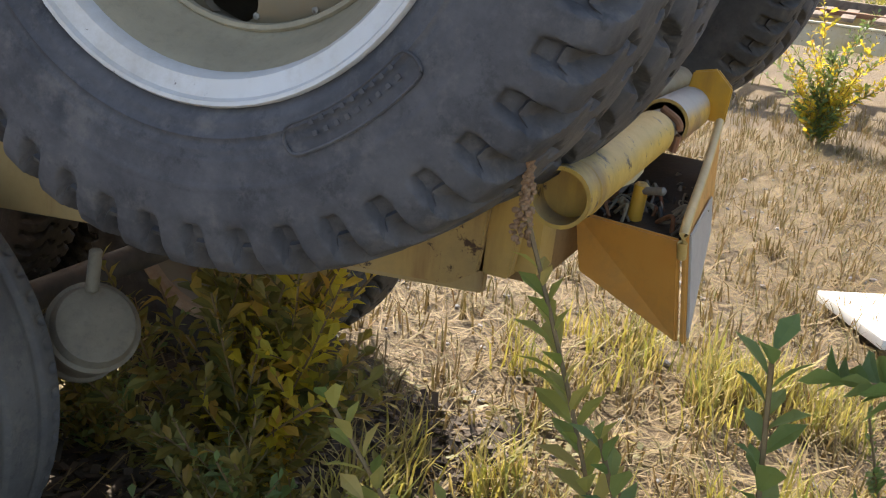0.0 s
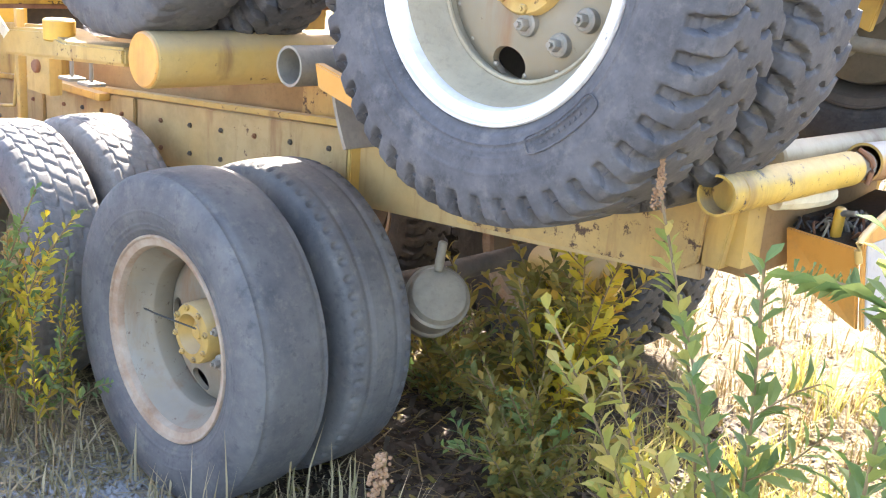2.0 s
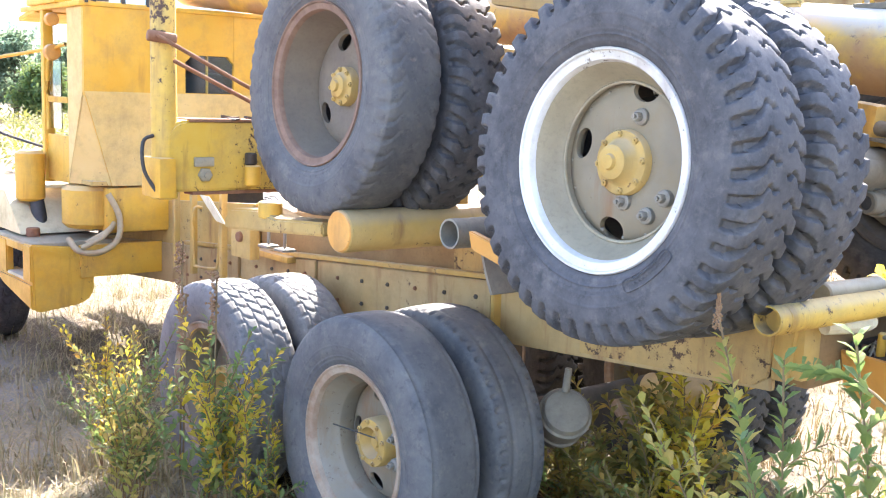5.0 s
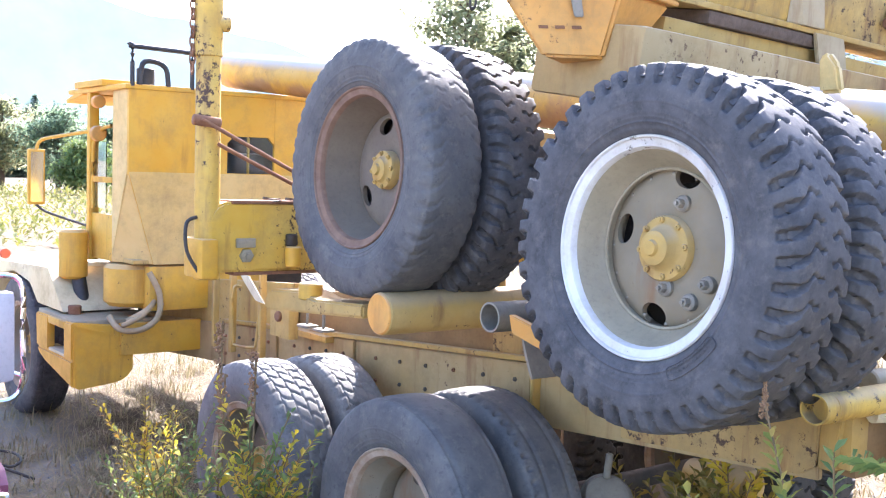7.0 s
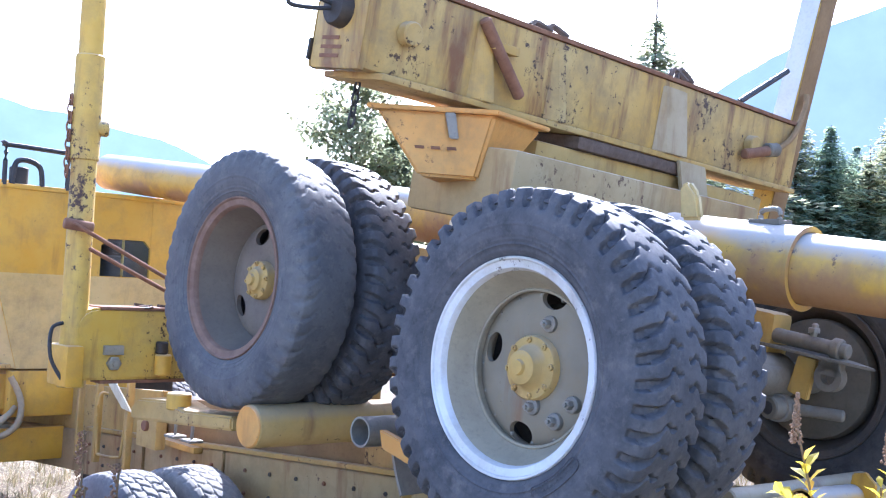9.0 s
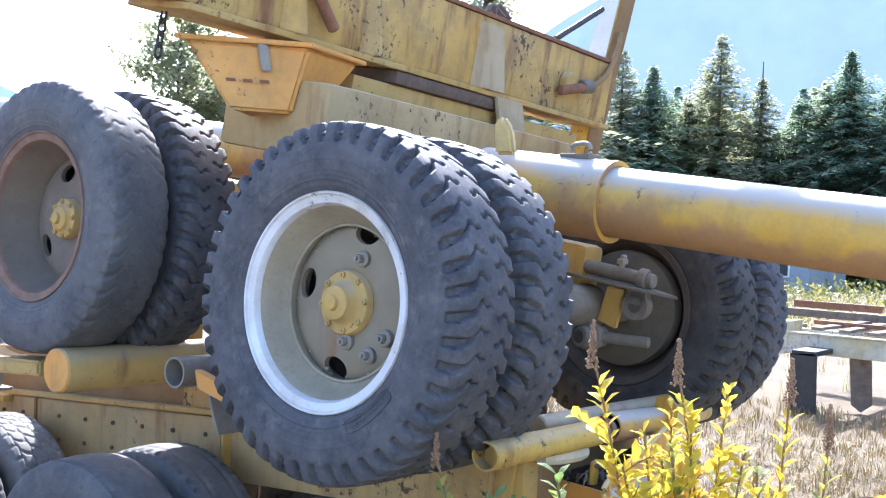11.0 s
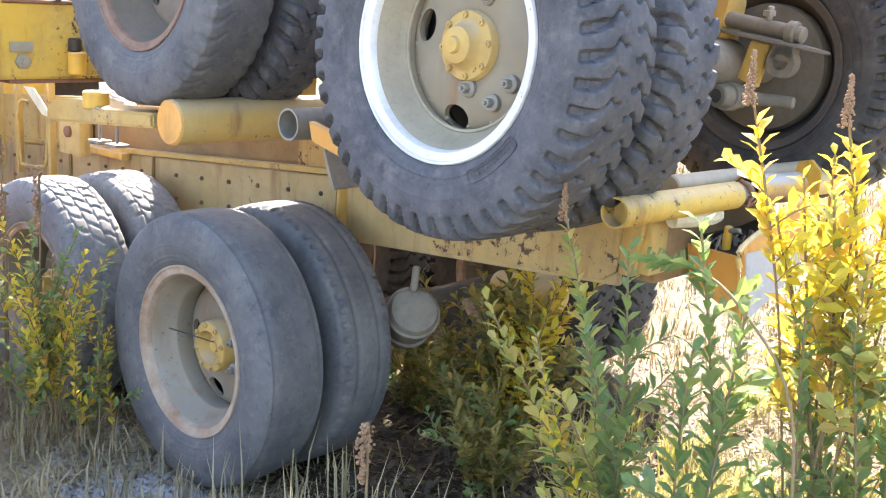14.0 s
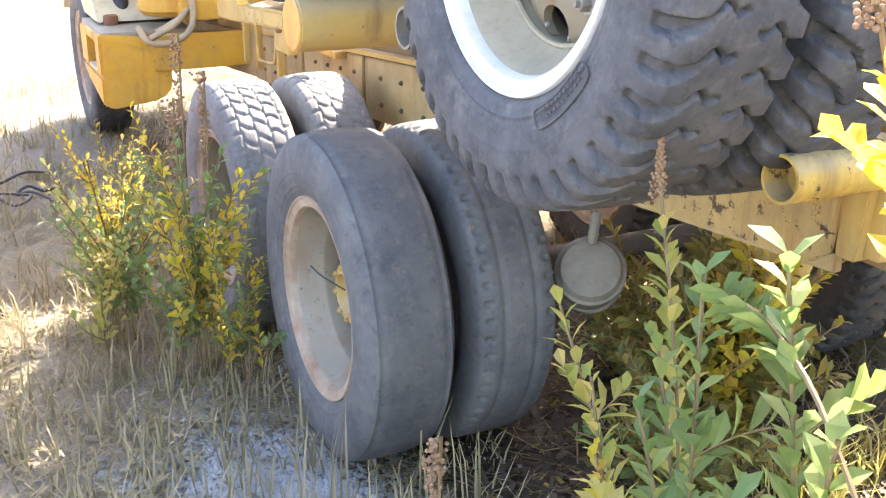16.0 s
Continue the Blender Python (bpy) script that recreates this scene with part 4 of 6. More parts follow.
for (y, z, r) in ((CY0 - 0.02, 2.40, 0.045), (CY0 - 0.02, 2.18, 0.055)):
    part("marker_light", rod(bmesh.new(), (CX - 0.56, y, z), (CX - 0.50, y, z), r, 20), ORANGE, cab)
rk = part("roof_rack", tube(bmesh.new(), [(CX, 0.23, 2.49), (CX, 0.23, 2.74), (CX, 0.235, 2.75), (CX, 0.64, 2.74), (CX, 0.65, 2.73), (CX, 0.65, 2.49)], 0.016), BLACK, truck, "black tube frame on the cab roof")
part("roof_horn", rod(bmesh.new(), (CX - 0.1, 0.36, 2.50), (CX - 0.1, 0.36, 2.62), 0.06, 20), BLACK, rk)
part("roof_pipe", tube(bmesh.new(), [(CX, 0.28, 2.50), (CX, 0.30, 2.64), (CX, 0.38, 2.66), (CX, 0.46, 2.62), (CX, 0.48, 2.5)], 0.018), BLACK, rk)
mir = part("mirror", box(bmesh.new(), (-5.78, -0.14, 1.66), (-5.74, -0.02, 2.06), 0.01), YELLOW, truck, "tall side mirror on a bent arm")
part("mirror_glass", box(bmesh.new(), (-5.739, -0.125, 1.68), (-5.736, -0.035, 2.04), 0), CHROME, mir)
part("mirror_arm", tube(bmesh.new(), [(-5.76, -0.08, 2.06), (-5.75, -0.04, 2.13), (-5.6, 0.1, 2.17), (CX - 0.72, CY0, 2.2)], 0.013), YELLOW, mir)
part("mirror_stay", tube(bmesh.new(), [(-5.76, -0.08, 1.66), (-5.7, 0.0, 1.60), (-5.42, 0.25, 1.50)], 0.010), BLACK, mir)

# tanks, fender and step below the cab
can = part("air_cleaner", rod(bmesh.new(), (-5.42, 0.08, 1.15), (-5.42, 0.08, 1.50), 0.098, 36, cap=0.02), YELLOW, truck, "yellow air cleaner canister")
part("cleaner_neck", rod(bmesh.new(), (-5.30, 0.12, 0.92), (-5.40, 0.11, 1.17), 0.05, 20), BLACK, can)
part("hood", box(bmesh.new(), (-7.6, 0.75, 1.0), (-6.2, 1.75, 1.34), 0.06), YELLOW, truck)
part("side_tank", rod(bmesh.new(), (-5.0, 0.36, 1.0), (-5.0, 0.36, 1.29), 0.20, 36, cap=0.03), YELLOW, truck)
part("side_box", box(bmesh.new(), (-5.0, 0.36, 0.98), (-4.72, 1.2, 1.29), 0.03), YELLOW, truck)
part("fender", prism(bmesh.new(), [(-7.02, -0.06, 0.84), (-6.92, -0.06, 1.12), (-6.75, -0.06, 1.17), (-5.55, -0.06, 1.22), (-5.20, -0.06, 0.94), (-5.78, -0.06, 0.94), (-5.98, -0.06, 1.07), (-6.40, -0.06, 1.12), (-6.75, -0.06, 1.07), (-6.92, -0.06, 0.84)], (0, 0.75, 0)), FENDER, truck, "faded front fender")
part("fender_light", rod(bmesh.new(), (-6.80, -0.02, 1.22), (-6.77, -0.02, 1.22), 0.042, 20), RED_LENS, truck, "round red fender light")
stp = part("step_box", prism(bmesh.new(), [(-5.60, -0.12, 0.66), (-4.84, -0.12, 0.66), (-4.84, -0.12, 0.48), (-5.16, -0.12, 0.53), (-5.40, -0.12, 0.57), (-5.54, -0.12, 0.61)], (0, 0.16, 0), 0.012), YELLOW, truck, "yellow folded step box with a toe niche")
part("step_side", prism(bmesh.new(), [(-5.62, -0.12, 0.90), (-5.34, -0.12, 0.905), (-5.34, -0.12, 0.662), (-5.60, -0.12, 0.662)], (0, 0.05, 0), 0.010), YELLOW, stp)
part("step_side", prism(bmesh.new(), [(-5.00, -0.12, 0.91), (-4.84, -0.12, 0.915), (-4.84, -0.12, 0.662), (-5.00, -0.12, 0.662)], (0, 0.05, 0), 0.010), YELLOW, stp)
part("step_lintel", box(bmesh.new(), (-5.338, -0.12, 0.855), (-5.002, -0.07, 0.905), 0.006), YELLOW, stp)
part("niche_back", box(bmesh.new(), (-5.338, 0.02, 0.664), (-5.002, 0.035, 0.88), 0.004), ORANGE, stp)
part("niche_tread", box(bmesh.new(), (-5.338, -0.115, 0.664), (-5.002, 0.018, 0.684), 0.004), CREAM, stp)
part("step_back", prism(bmesh.new(), [(-4.83, -0.115, 0.92), (-4.83, 0.30, 0.875), (-4.83, 0.30, 0.60), (-4.83, 0.285, 0.555), (-4.83, 0.25, 0.52), (-4.83, 0.19, 0.495), (-4.83, -0.06, 0.465), (-4.83, -0.10, 0.48)], (-0.03, 0, 0), 0.008), YELLOW, stp)
part("back_rib", prism(bmesh.new(), [(-4.826, -0.09, 0.905), (-4.826, 0.24, 0.80), (-4.826, 0.24, 0.785), (-4.826, -0.09, 0.885)], (0.006, 0, 0), 0.002), YELLOW, stp)
part("step_tread", box(bmesh.new(), (-5.62, -0.10, 0.89), (-4.84, 0.45, 0.925), 0.006), DUSTY_METAL, stp)
part("step_arm", box(bmesh.new(), (-4.86, 0.2, 0.68), (-4.80, 0.78, 0.90), 0.01), YELLOW, stp)
part("step_cap", rod(bmesh.new(), (-5.2, 0.02, 0.92), (-5.2, 0.02, 0.985), 0.045, 20), RUST, stp)
for pts, r in (([(-4.72, 0.36, 1.25), (-4.68, 0.42, 1.10), (-4.66, 0.40, 0.95), (-4.66, 0.28, 0.87), (-4.70, 0.15, 0.88), (-4.80, 0.12, 0.95)], 0.021), ([(-4.72, 0.40, 1.05), (-4.68, 0.33, 1.0), (-4.7, 0.2, 0.93)], 0.018), ([(-4.70, 0.38, 1.03), (-4.66, 0.28, 0.96), (-4.68, 0.16, 0.90)], 0.018)):
    part("coolant_hose", tube(bmesh.new(), pts, r, 12), HOSE, truck)
part("upper_rail", sloped(-5.6, -3.5, 0.79, 0.83, -0.30, 0.0, bmesh.new()), YELLOW_DUSTY, truck)
# made-up tank that blocks bright ground and darkens the view under the cab
tk = part("fuel_tank", rod(bmesh.new(), (-5.4, 2.15, 0.70), (-3.5, 2.15, 0.68), 0.30, 32, cap=0.04), GREASE, truck, "dark cylinder added on the far side to fill the underbody")
for x in (-5.0, -3.9):
    part("tank_strap", lathe(bmesh.new(), [(0.0, 0.302), (0.0, 0.31), (0.06, 0.31), (0.06, 0.302), (0.0, 0.302)], along((x, 2.15, 0.695), (x + 1, 2.15, 0.685)), 32), RUST, tk)
part("spring_hanger", box(bmesh.new(), (-4.45, 0.86, 0.46), (-4.30, 0.98, 0.86), 0.02), YELLOW_DUSTY, truck)
part("air_reservoir", rod(bmesh.new(), (-4.7, 1.0, 0.62), (-3.4, 1.0, 0.60), 0.15, 24, cap=0.04), GREASE, truck)
part("gearbox", box(bmesh.new(), (-4.6, 1.0, 0.45), (-3.9, 1.5, 0.85), 0.05), GREASE, truck)
part("drive_shaft", rod(bmesh.new(), (-5.5, 1.25, 0.75), (-2.7, 1.25, 0.6), 0.05, 16), GREASE, truck)
part("engine", box(bmesh.new(), (-6.2, 0.85, 0.75), (-4.9, 1.65, 1.3), 0.04), GREASE, truck)

# ---- log trailer, loaded on the truck ----
trailer = thing("log_trailer", (-0.8, 1.25, 1.4), "yellow log trailer with lug tyres carried piggyback on the truck", "trailer")
TX = Vector((1.613, -0.007, -0.214)).normalized()
TY = Vector((-0.0035, 0.9992, -0.040)).normalized()
TZ = TX.cross(TY).normalized()
TX = TY.cross(TZ).normalized()
LEAN = Matrix((TX, TY, TZ)).transposed().to_4x4()
FLIP = Matrix.Rotation(math.pi, 4, "Z")


def axle_at(c):
    return Matrix.Translation(c) @ LEAN


for c, ring, t_out, studs in (((0, 0, 1.785), "white", "lug", [(76, 0.152), (283, 0.122), (312, 0.188), (338, 0.195)]), ((-1.613, 0.007, 1.999), "rust", "worn", [])):
    A = axle_at(c)
    wheel(trailer, A, ring, t_out, "lug tyre on a white painted rim" if ring == "white" else "lug tyre on a rusty brown rim", studs)
    wheel(trailer, A @ Matrix.Translation((0, 0.585, 0)) @ FLIP, "rust", "lug", "inner lug tyre beside its twin", inner=True)
    # far inner tyre stands in shade, painted with darker rubber and rim
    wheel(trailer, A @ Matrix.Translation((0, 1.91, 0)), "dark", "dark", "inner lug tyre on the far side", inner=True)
    wheel(trailer, A @ Matrix.Translation((0, 2.5, 0)) @ FLIP, ring, t_out, "outer lug tyre on the far side")
    P = lambda x, y, z: (A @ Vector((x, y, z)))[:]
    part("axle", rod(bmesh.new(), P(0, 0.2, 0), P(0, 2.3, 0), 0.065, 24), DARK_METAL, trailer)
    part("axle_sleeve", rod(bmesh.new(), P(-0.04, 1.40, 0), P(-0.04, 1.70, -0.01), 0.088, 24, r2=0.105), DARK_METAL, trailer)
    bm = lathe(bmesh.new(), [(1.93, 0.0005), (1.93, 0.22), (1.94, 0.255), (1.97, 0.262), (2.0, 0.262)], A, 48)
    part("brake_shield", bm, SHIELD, trailer, "dusty brake backing plate")
    ch = part("brake_chamber", rod(bmesh.new(), P(-0.16, 1.66, 0.17), P(0.27, 1.66, 0.165), 0.031, 24), DARK_METAL, trailer)
    part("chamber_band", rod(bmesh.new(), P(0.20, 1.66, 0.166), P(0.24, 1.66, 0.166), 0.045, 24), DARK_METAL, ch)
    for x in (-0.08, 0.11):
        bb = rod(bmesh.new(), P(x, 1.66, 0.19), P(x, 1.66, 0.25), 0.014, 12)
        nut(bb, P(x, 1.66, 0.21), (0, 0, 1), 0.026, 0.022)
        part("chamber_bolt", bb, DULL_STEEL, ch)
    part("chamber_plate", prism(bmesh.new(), [P(-0.2, 1.58, 0.118), P(0.26, 1.58, 0.118), P(0.39, 1.66, 0.114), P(0.26, 1.74, 0.118), P(-0.2, 1.74, 0.118)], (0, 0, 0.012)), DARK_METAL, ch)
    bm = lathe(bmesh.new(), [(0.0, 0.030), (0.0, 0.058), (0.05, 0.058), (0.05, 0.030), (0.0, 0.030)], A @ Matrix.Translation((0.23, 1.60, 0.055)), 28)
    part("slack_adjuster", bm, DARK_METAL, trailer)
    part("slack_arm", prism(bmesh.new(), [P(0.19, 1.60, 0.12), P(0.27, 1.60, 0.12), P(0.28, 1.60, 0.06), P(0.18, 1.60, 0.06)], (0, 0.05, 0)), DARK_METAL, trailer)
    part("cam_shaft", rod(bmesh.new(), P(0.05, 1.60, -0.11), P(0.30, 1.66, -0.085), 0.024, 16), DARK_METAL, trailer)
    part("chamber_bracket", prism(bmesh.new(), [P(0.08, 1.62, 0.11), P(0.16, 1.62, 0.11), P(0.15, 1.62, -0.06), P(0.06, 1.62, -0.04)], (0, 0.03, 0)), YELLOW_DUSTY, trailer)
    kn = part("knuckle", rod(bmesh.new(), P(0.05, 1.52, -0.115), P(0.08, 1.66, -0.11), 0.046, 28), DARK_METAL, trailer)
    part("knuckle_bore", rod(bmesh.new(), P(0.0495, 1.515, -0.115), P(0.05, 1.53, -0.115), 0.028, 20), BLACK, kn)
    part("knuckle_strap", lathe(bmesh.new(), [(0.0, 0.047), (0.0, 0.056), (0.05, 0.056), (0.05, 0.047), (0.0, 0.047)], A @ Matrix.Translation((0.06, 1.57, -0.113)), 28), DULL_STEEL, kn)

# moulded size plate on the near tyre's side
plate = bmesh.new()
S0 = axle_at((0, 0, 1.785))
outline = []
PL0, PL1 = -56.0, -31.2
for k in range(25):
    outline.append((0.412, PL0 + k * (PL1 - PL0) / 24))
outline += [(0.408, PL1 + 1.7), (0.393, PL1 + 2.4), (0.378, PL1 + 1.7)]
for k in range(25):
    outline.append((0.374, PL1 - k * (PL1 - PL0) / 24))
outline += [(0.378, PL0 - 1.7), (0.393, PL0 - 2.4), (0.408, PL0 - 1.7)]
ring_pts = [S0 @ Vector((r * math.cos(radians(a)), -0.0205, r * math.sin(radians(a)))) for r, a in outline]
tube(plate, ring_pts + [ring_pts[0]], 0.0022, 6)
near = trailer.children[0]
part("size_plate", plate, RUBBER, near, "moulded size plate on the tyre")
for k in range(9):
    a = radians(PL0 + 4 + k * 2.35)
    bar = bmesh.new()
    for rr in (0.383, 0.397):
        box(bar, (-0.003, -0.0012, 0), (0.003, 0.001, 0.006), 0, S0 @ Matrix.Rotation(-a - math.pi / 2, 4, "Y") @ Matrix.Translation((0, -0.0205, -rr)))
    part("plate_bar", bar, RUBBER, near)

# walking beam and its cross members
W = axle_at((0, 0, 1.785))
for y in (0.72, 1.62):
    part("walking_beam", box(bmesh.new(), (-1.55, y, 0.06), (-0.05, y + 0.16, 0.26), 0.03, W), YELLOW_DUSTY, trailer)
part("centre_beam", box(bmesh.new(), (-1.06, 0.40, 0.42), (-0.50, 2.1, 0.70), 0.02, W), FRAME_TAN, trailer)
part("centre_web", box(bmesh.new(), (-1.0, 0.70, 0.2), (-0.55, 1.80, 0.43), 0.02, W), YELLOW_DUSTY, trailer)

# reach pole
RA, RB = Vector((-5.35, 1.25, 2.705)), Vector((1.56, 1.25, 2.035))
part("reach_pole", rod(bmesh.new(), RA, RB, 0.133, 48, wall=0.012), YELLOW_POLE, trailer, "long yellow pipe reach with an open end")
RD = (RB - RA).normalized()
c0 = RA + RD * 5.08
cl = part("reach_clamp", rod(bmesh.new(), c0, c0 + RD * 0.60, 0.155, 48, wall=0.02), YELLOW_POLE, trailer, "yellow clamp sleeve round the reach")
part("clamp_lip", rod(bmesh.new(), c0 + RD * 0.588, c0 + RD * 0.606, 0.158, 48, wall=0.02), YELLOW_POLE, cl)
nb = c0 + RD * 0.45 + Vector((0, 0, 0.155))
part("clamp_bolt", tube(bmesh.new(), [nb + Vector((-0.04, 0, 0)), nb + Vector((-0.04, 0, 0.045)), nb + Vector((0.03, 0, 0.05)), nb + Vector((0.035, 0, 0.0))], 0.010), DULL_STEEL, cl)
part("clamp_pad", box(bmesh.new(), (nb.x - 0.07, nb.y - 0.05, nb.z - 0.01), (nb.x + 0.06, nb.y + 0.05, nb.z + 0.012), 0.004), DARK_METAL, cl)
part("reach_tongue", box(bmesh.new(), (RB.x - 0.05, 1.14, 1.865), (RB.x - 0.02, 1.19, 1.93), 0.006), YELLOW, trailer)

# trailer bunk: deep box beam across, with its end cap, stake and drop stand
U = Matrix.Translation((-0.66, 1.25, 2.70)) @ LEAN
ub = part("trailer_bunk", box(bmesh.new(), (-0.28, -1.37, 0.0), (0.0, 1.60, 0.33), 0.02, U), YELLOW_STREAKED, trailer, "long rust-streaked yellow bunk beam")
part("bunk_flange", box(bmesh.new(), (-0.31, -1.30, -0.025), (0.035, 1.60, 0.0), 0.006, U), YELLOW_DUSTY, ub)
part("bunk_cap", box(bmesh.new(), (-0.29, -1.395, -0.012), (0.012, -1.36, 0.36), 0.03, U), YELLOW_STREAKED, ub)
part("bunk_top_rail", box(bmesh.new(), (-0.05, -1.3, 0.33), (0.006, 1.58, 0.35), 0.004, U), RUST, ub)
for y, s in ((-1.20, 1), (1.12, 1)):
    part("bunk_socket", rod(bmesh.new(), U @ Vector((0.0, y, 0.16)), U @ Vector((0.05, y, 0.16)), 0.045, 20), YELLOW_DUSTY, ub)
for y, w in ((-0.86, 0.05), (-0.42, 0.04), (0.34, 0.16)):
    part("bunk_rib", prism(bmesh.new(), [U @ Vector((0.0, y, 0.0)), U @ Vector((0.05, y + 0.06, 0.0)), U @ Vector((0.012, y + 0.02, 0.30)), U @ Vector((0.0, y, 0.30))], (U.to_3x3() @ Vector((0, w, 0)))), TAN_DUSTY if w > 0.1 else YELLOW_STREAKED, ub)
part("stand_plate", prism(bmesh.new(), [U @ Vector((0.03, 0.50, -0.02)), U @ Vector((0.03, 0.72, -0.02)), U @ Vector((0.06, 0.78, -0.24)), U @ Vector((0.06, 0.56, -0.24))], (0.02, 0, 0)), TAN_DUSTY, trailer)
part("turntable_grease", box(bmesh.new(), (-0.38, -0.20, -0.085), (0.03, 0.60, -0.026), 0.02, U), BARK, trailer)
part("turntable_block", box(bmesh.new(), (-0.42, -0.42, -0.20), (0.0, 1.35, -0.086), 0.015, U), YELLOW_DUSTY, trailer)
bl = bmesh.new()
rod(bl, U @ Vector((0.03, -0.86, 0.30)), U @ Vector((0.05, -0.62, 0.05)), 0.024, 14)
part("binder_bar", bl, RUST, ub)
part("binder_bracket", box(bmesh.new(), (0.0, -0.80, 0.20), (0.05, -0.66, 0.235), 0.006, U), YELLOW_DUSTY, ub)
part("bunk_pin", rod(bmesh.new(), U @ Vector((0.04, 1.04, 0.10)), U @ Vector((0.06, 1.28, 0.16)), 0.026, 16), RUST, ub)
part("pin_collar", rod(bmesh.new(), U @ Vector((0.05, 1.22, 0.15)), U @ Vector((0.06, 1.30, 0.165)), 0.036, 18), DARK_METAL, ub)
ts = part("trailer_stake", box(bmesh.new(), (-0.20, 1.58, -0.22), (-0.08, 1.74, 1.9), 0.012, U @ Matrix.Rotation(radians(-6), 4, "X")), YELLOW_CHIPPED, trailer, "upright steel stake at the bunk end")
# pale lavender plate paints the sky's reflection on the bare steel
part("stake_face", box(bmesh.new(), (-0.196, 1.575, 0.30), (-0.084, 1.579, 1.9), 0.001, U @ Matrix.Rotation(radians(-6), 4, "X")), MIRROR_SHELL, ts, "bare steel stake face paled for the sky it reflects")
part("stake_face", box(bmesh.new(), (-0.079, 1.586, -0.2), (-0.075, 1.734, 1.9), 0.001, U @ Matrix.Rotation(radians(-6), 4, "X")), BROWN_PLATE, ts, "rust-brown face of the stake")
part("stake_stay", rod(bmesh.new(), U @ Vector((-0.05, 1.05, 0.36)), U @ Vector((-0.1, 1.53, 0.62)), 0.016, 10), BLACK, ts)
part("stake_hose", tube(bmesh.new(), [U @ Vector((0.03, 1.30, 0.14)), U @ Vector((0.03, 1.48, 0.26)), U @ Vector((-0.02, 1.64, 0.44)), U @ Vector((-0.05, 1.68, 0.52))], 0.016), BROWN_PLATE, ts)
part("trip_loop", tube(bmesh.new(), [U @ Vector((-0.14, -1.42, 0.21)), U @ Vector((-0.15, -1.52, 0.215)), U @ Vector((-0.16, -1.60, 0.19)), U @ Vector((-0.16, -1.59, 0.17)), U @ Vector((-0.15, -1.50, 0.18)), U @ Vector((-0.14, -1.42, 0.20))], 0.008), BLACK, ub)
part("trip_knob", rod(bmesh.new(), U @ Vector((-0.13, -1.44, 0.20)), U @ Vector((-0.13, -1.38, 0.20)), 0.062, 18, r2=0.07), GREASE, ub)
part("trip_latch", box(bmesh.new(), (-0.30, -1.40, 0.02), (-0.285, -1.37, 0.10), 0.004, U), GREASE, ub)
for k, y in enumerate((-0.55, -0.45, 0.42, 0.47)):
    part("bark_scrap", tube(bmesh.new(), [U @ Vector((-0.03, y, 0.35)), U @ Vector((-0.05, y + 0.05, 0.375 + 0.01 * k)), U @ Vector((-0.02, y + 0.12, 0.355))], 0.014, 6), BARK, ub)
for k in range(4):
    chain_link(ub, U @ Matrix.Translation((-0.20, -1.22, -0.04 - k * 0.042)) @ Matrix.Rotation(radians(90 * (k % 2)), 4, "Z"), BLACK)
# plain bars for the stencil that cannot be read
for k, (w, z) in enumerate(((0.10, 0.095), (0.12, 0.062), (0.11, 0.030))):
    part("stencil_bar", box(bmesh.new(), (-0.22, -1.398, z), (-0.22 + w, -1.3945, z + 0.013), 0, U), RUST, ub)

# hopper-shaped side bracket under the near end of the bunk
HT, HB = 2.66, 2.42
top4 = [Vector(p) for p in ((-0.82, 0.09, HT), (-0.52, 0.42, HT), (-0.62, 0.80, HT), (-1.02, 0.62, HT))]
low4 = [Vector(p) for p in ((-0.70, 0.21, HB), (-0.585, 0.40, HB), (-0.68, 0.60, HB), (-0.88, 0.50, HB))]
hp = bmesh.new()
tv, lv = [hp.verts.new(p) for p in top4], [hp.verts.new(p) for p in low4]
for k in range(4):
    hp.faces.new((tv[k], tv[(k + 1) % 4], lv[(k + 1) % 4], lv[k]))
hp.faces.new(tv)
hp.faces.new(lv[::-1])
bmesh.ops.recalc_face_normals(hp, faces=hp.faces)
bmesh.ops.bevel(hp, geom=hp.edges[:], offset=0.012, segments=2, affect="EDGES")
hopper = part("drop_bracket", hp, ORANGE, trailer, "orange hopper-shaped bracket")
lip = bmesh.new()
mid = sum(top4, Vector()) / 4
prism(lip, [mid + (p - mid) * 1.10 for p in top4], (0, 0, 0.018))
part("bracket_lip", lip, ORANGE, hopper)
face_x = (top4[1] - top4[0]).normalized()
face_n = face_x.cross(low4[0] - top4[0]).normalized()
face_n = face_n if face_n.y < 0 else -face_n
c = (top4[0] + top4[1]) / 2 + Vector((0, 0, 0.0))
down = ((low4[0] + low4[1]) / 2 - c).normalized()
slot = prism(bmesh.new(), [c + face_x * 0.035 + face_n * 0.002, c + face_x * 0.075 + face_n * 0.002, c + face_x * 0.07 + down * 0.10 + face_n * 0.002, c + face_x * 0.035 + down * 0.10 + face_n * 0.002], face_n * 0.014)
part("bracket_slot", slot, DULL_STEEL, hopper)
for q in (-0.10, -0.04, 0.02):
    a0 = c + face_x * q + down * 0.13 + face_n * 0.001
    part("stencil_bar", prism(bmesh.new(), [a0, a0 + face_x * 0.035, a0 + face_x * 0.035 + down * 0.012, a0 + down * 0.012], face_n * 0.002, 0), RUST, hopper)
part("reach_bracket", box(bmesh.new(), (-1.35, 1.0, 2.20), (-0.9, 1.5, 2.32), 0.01), CREAM, trailer)
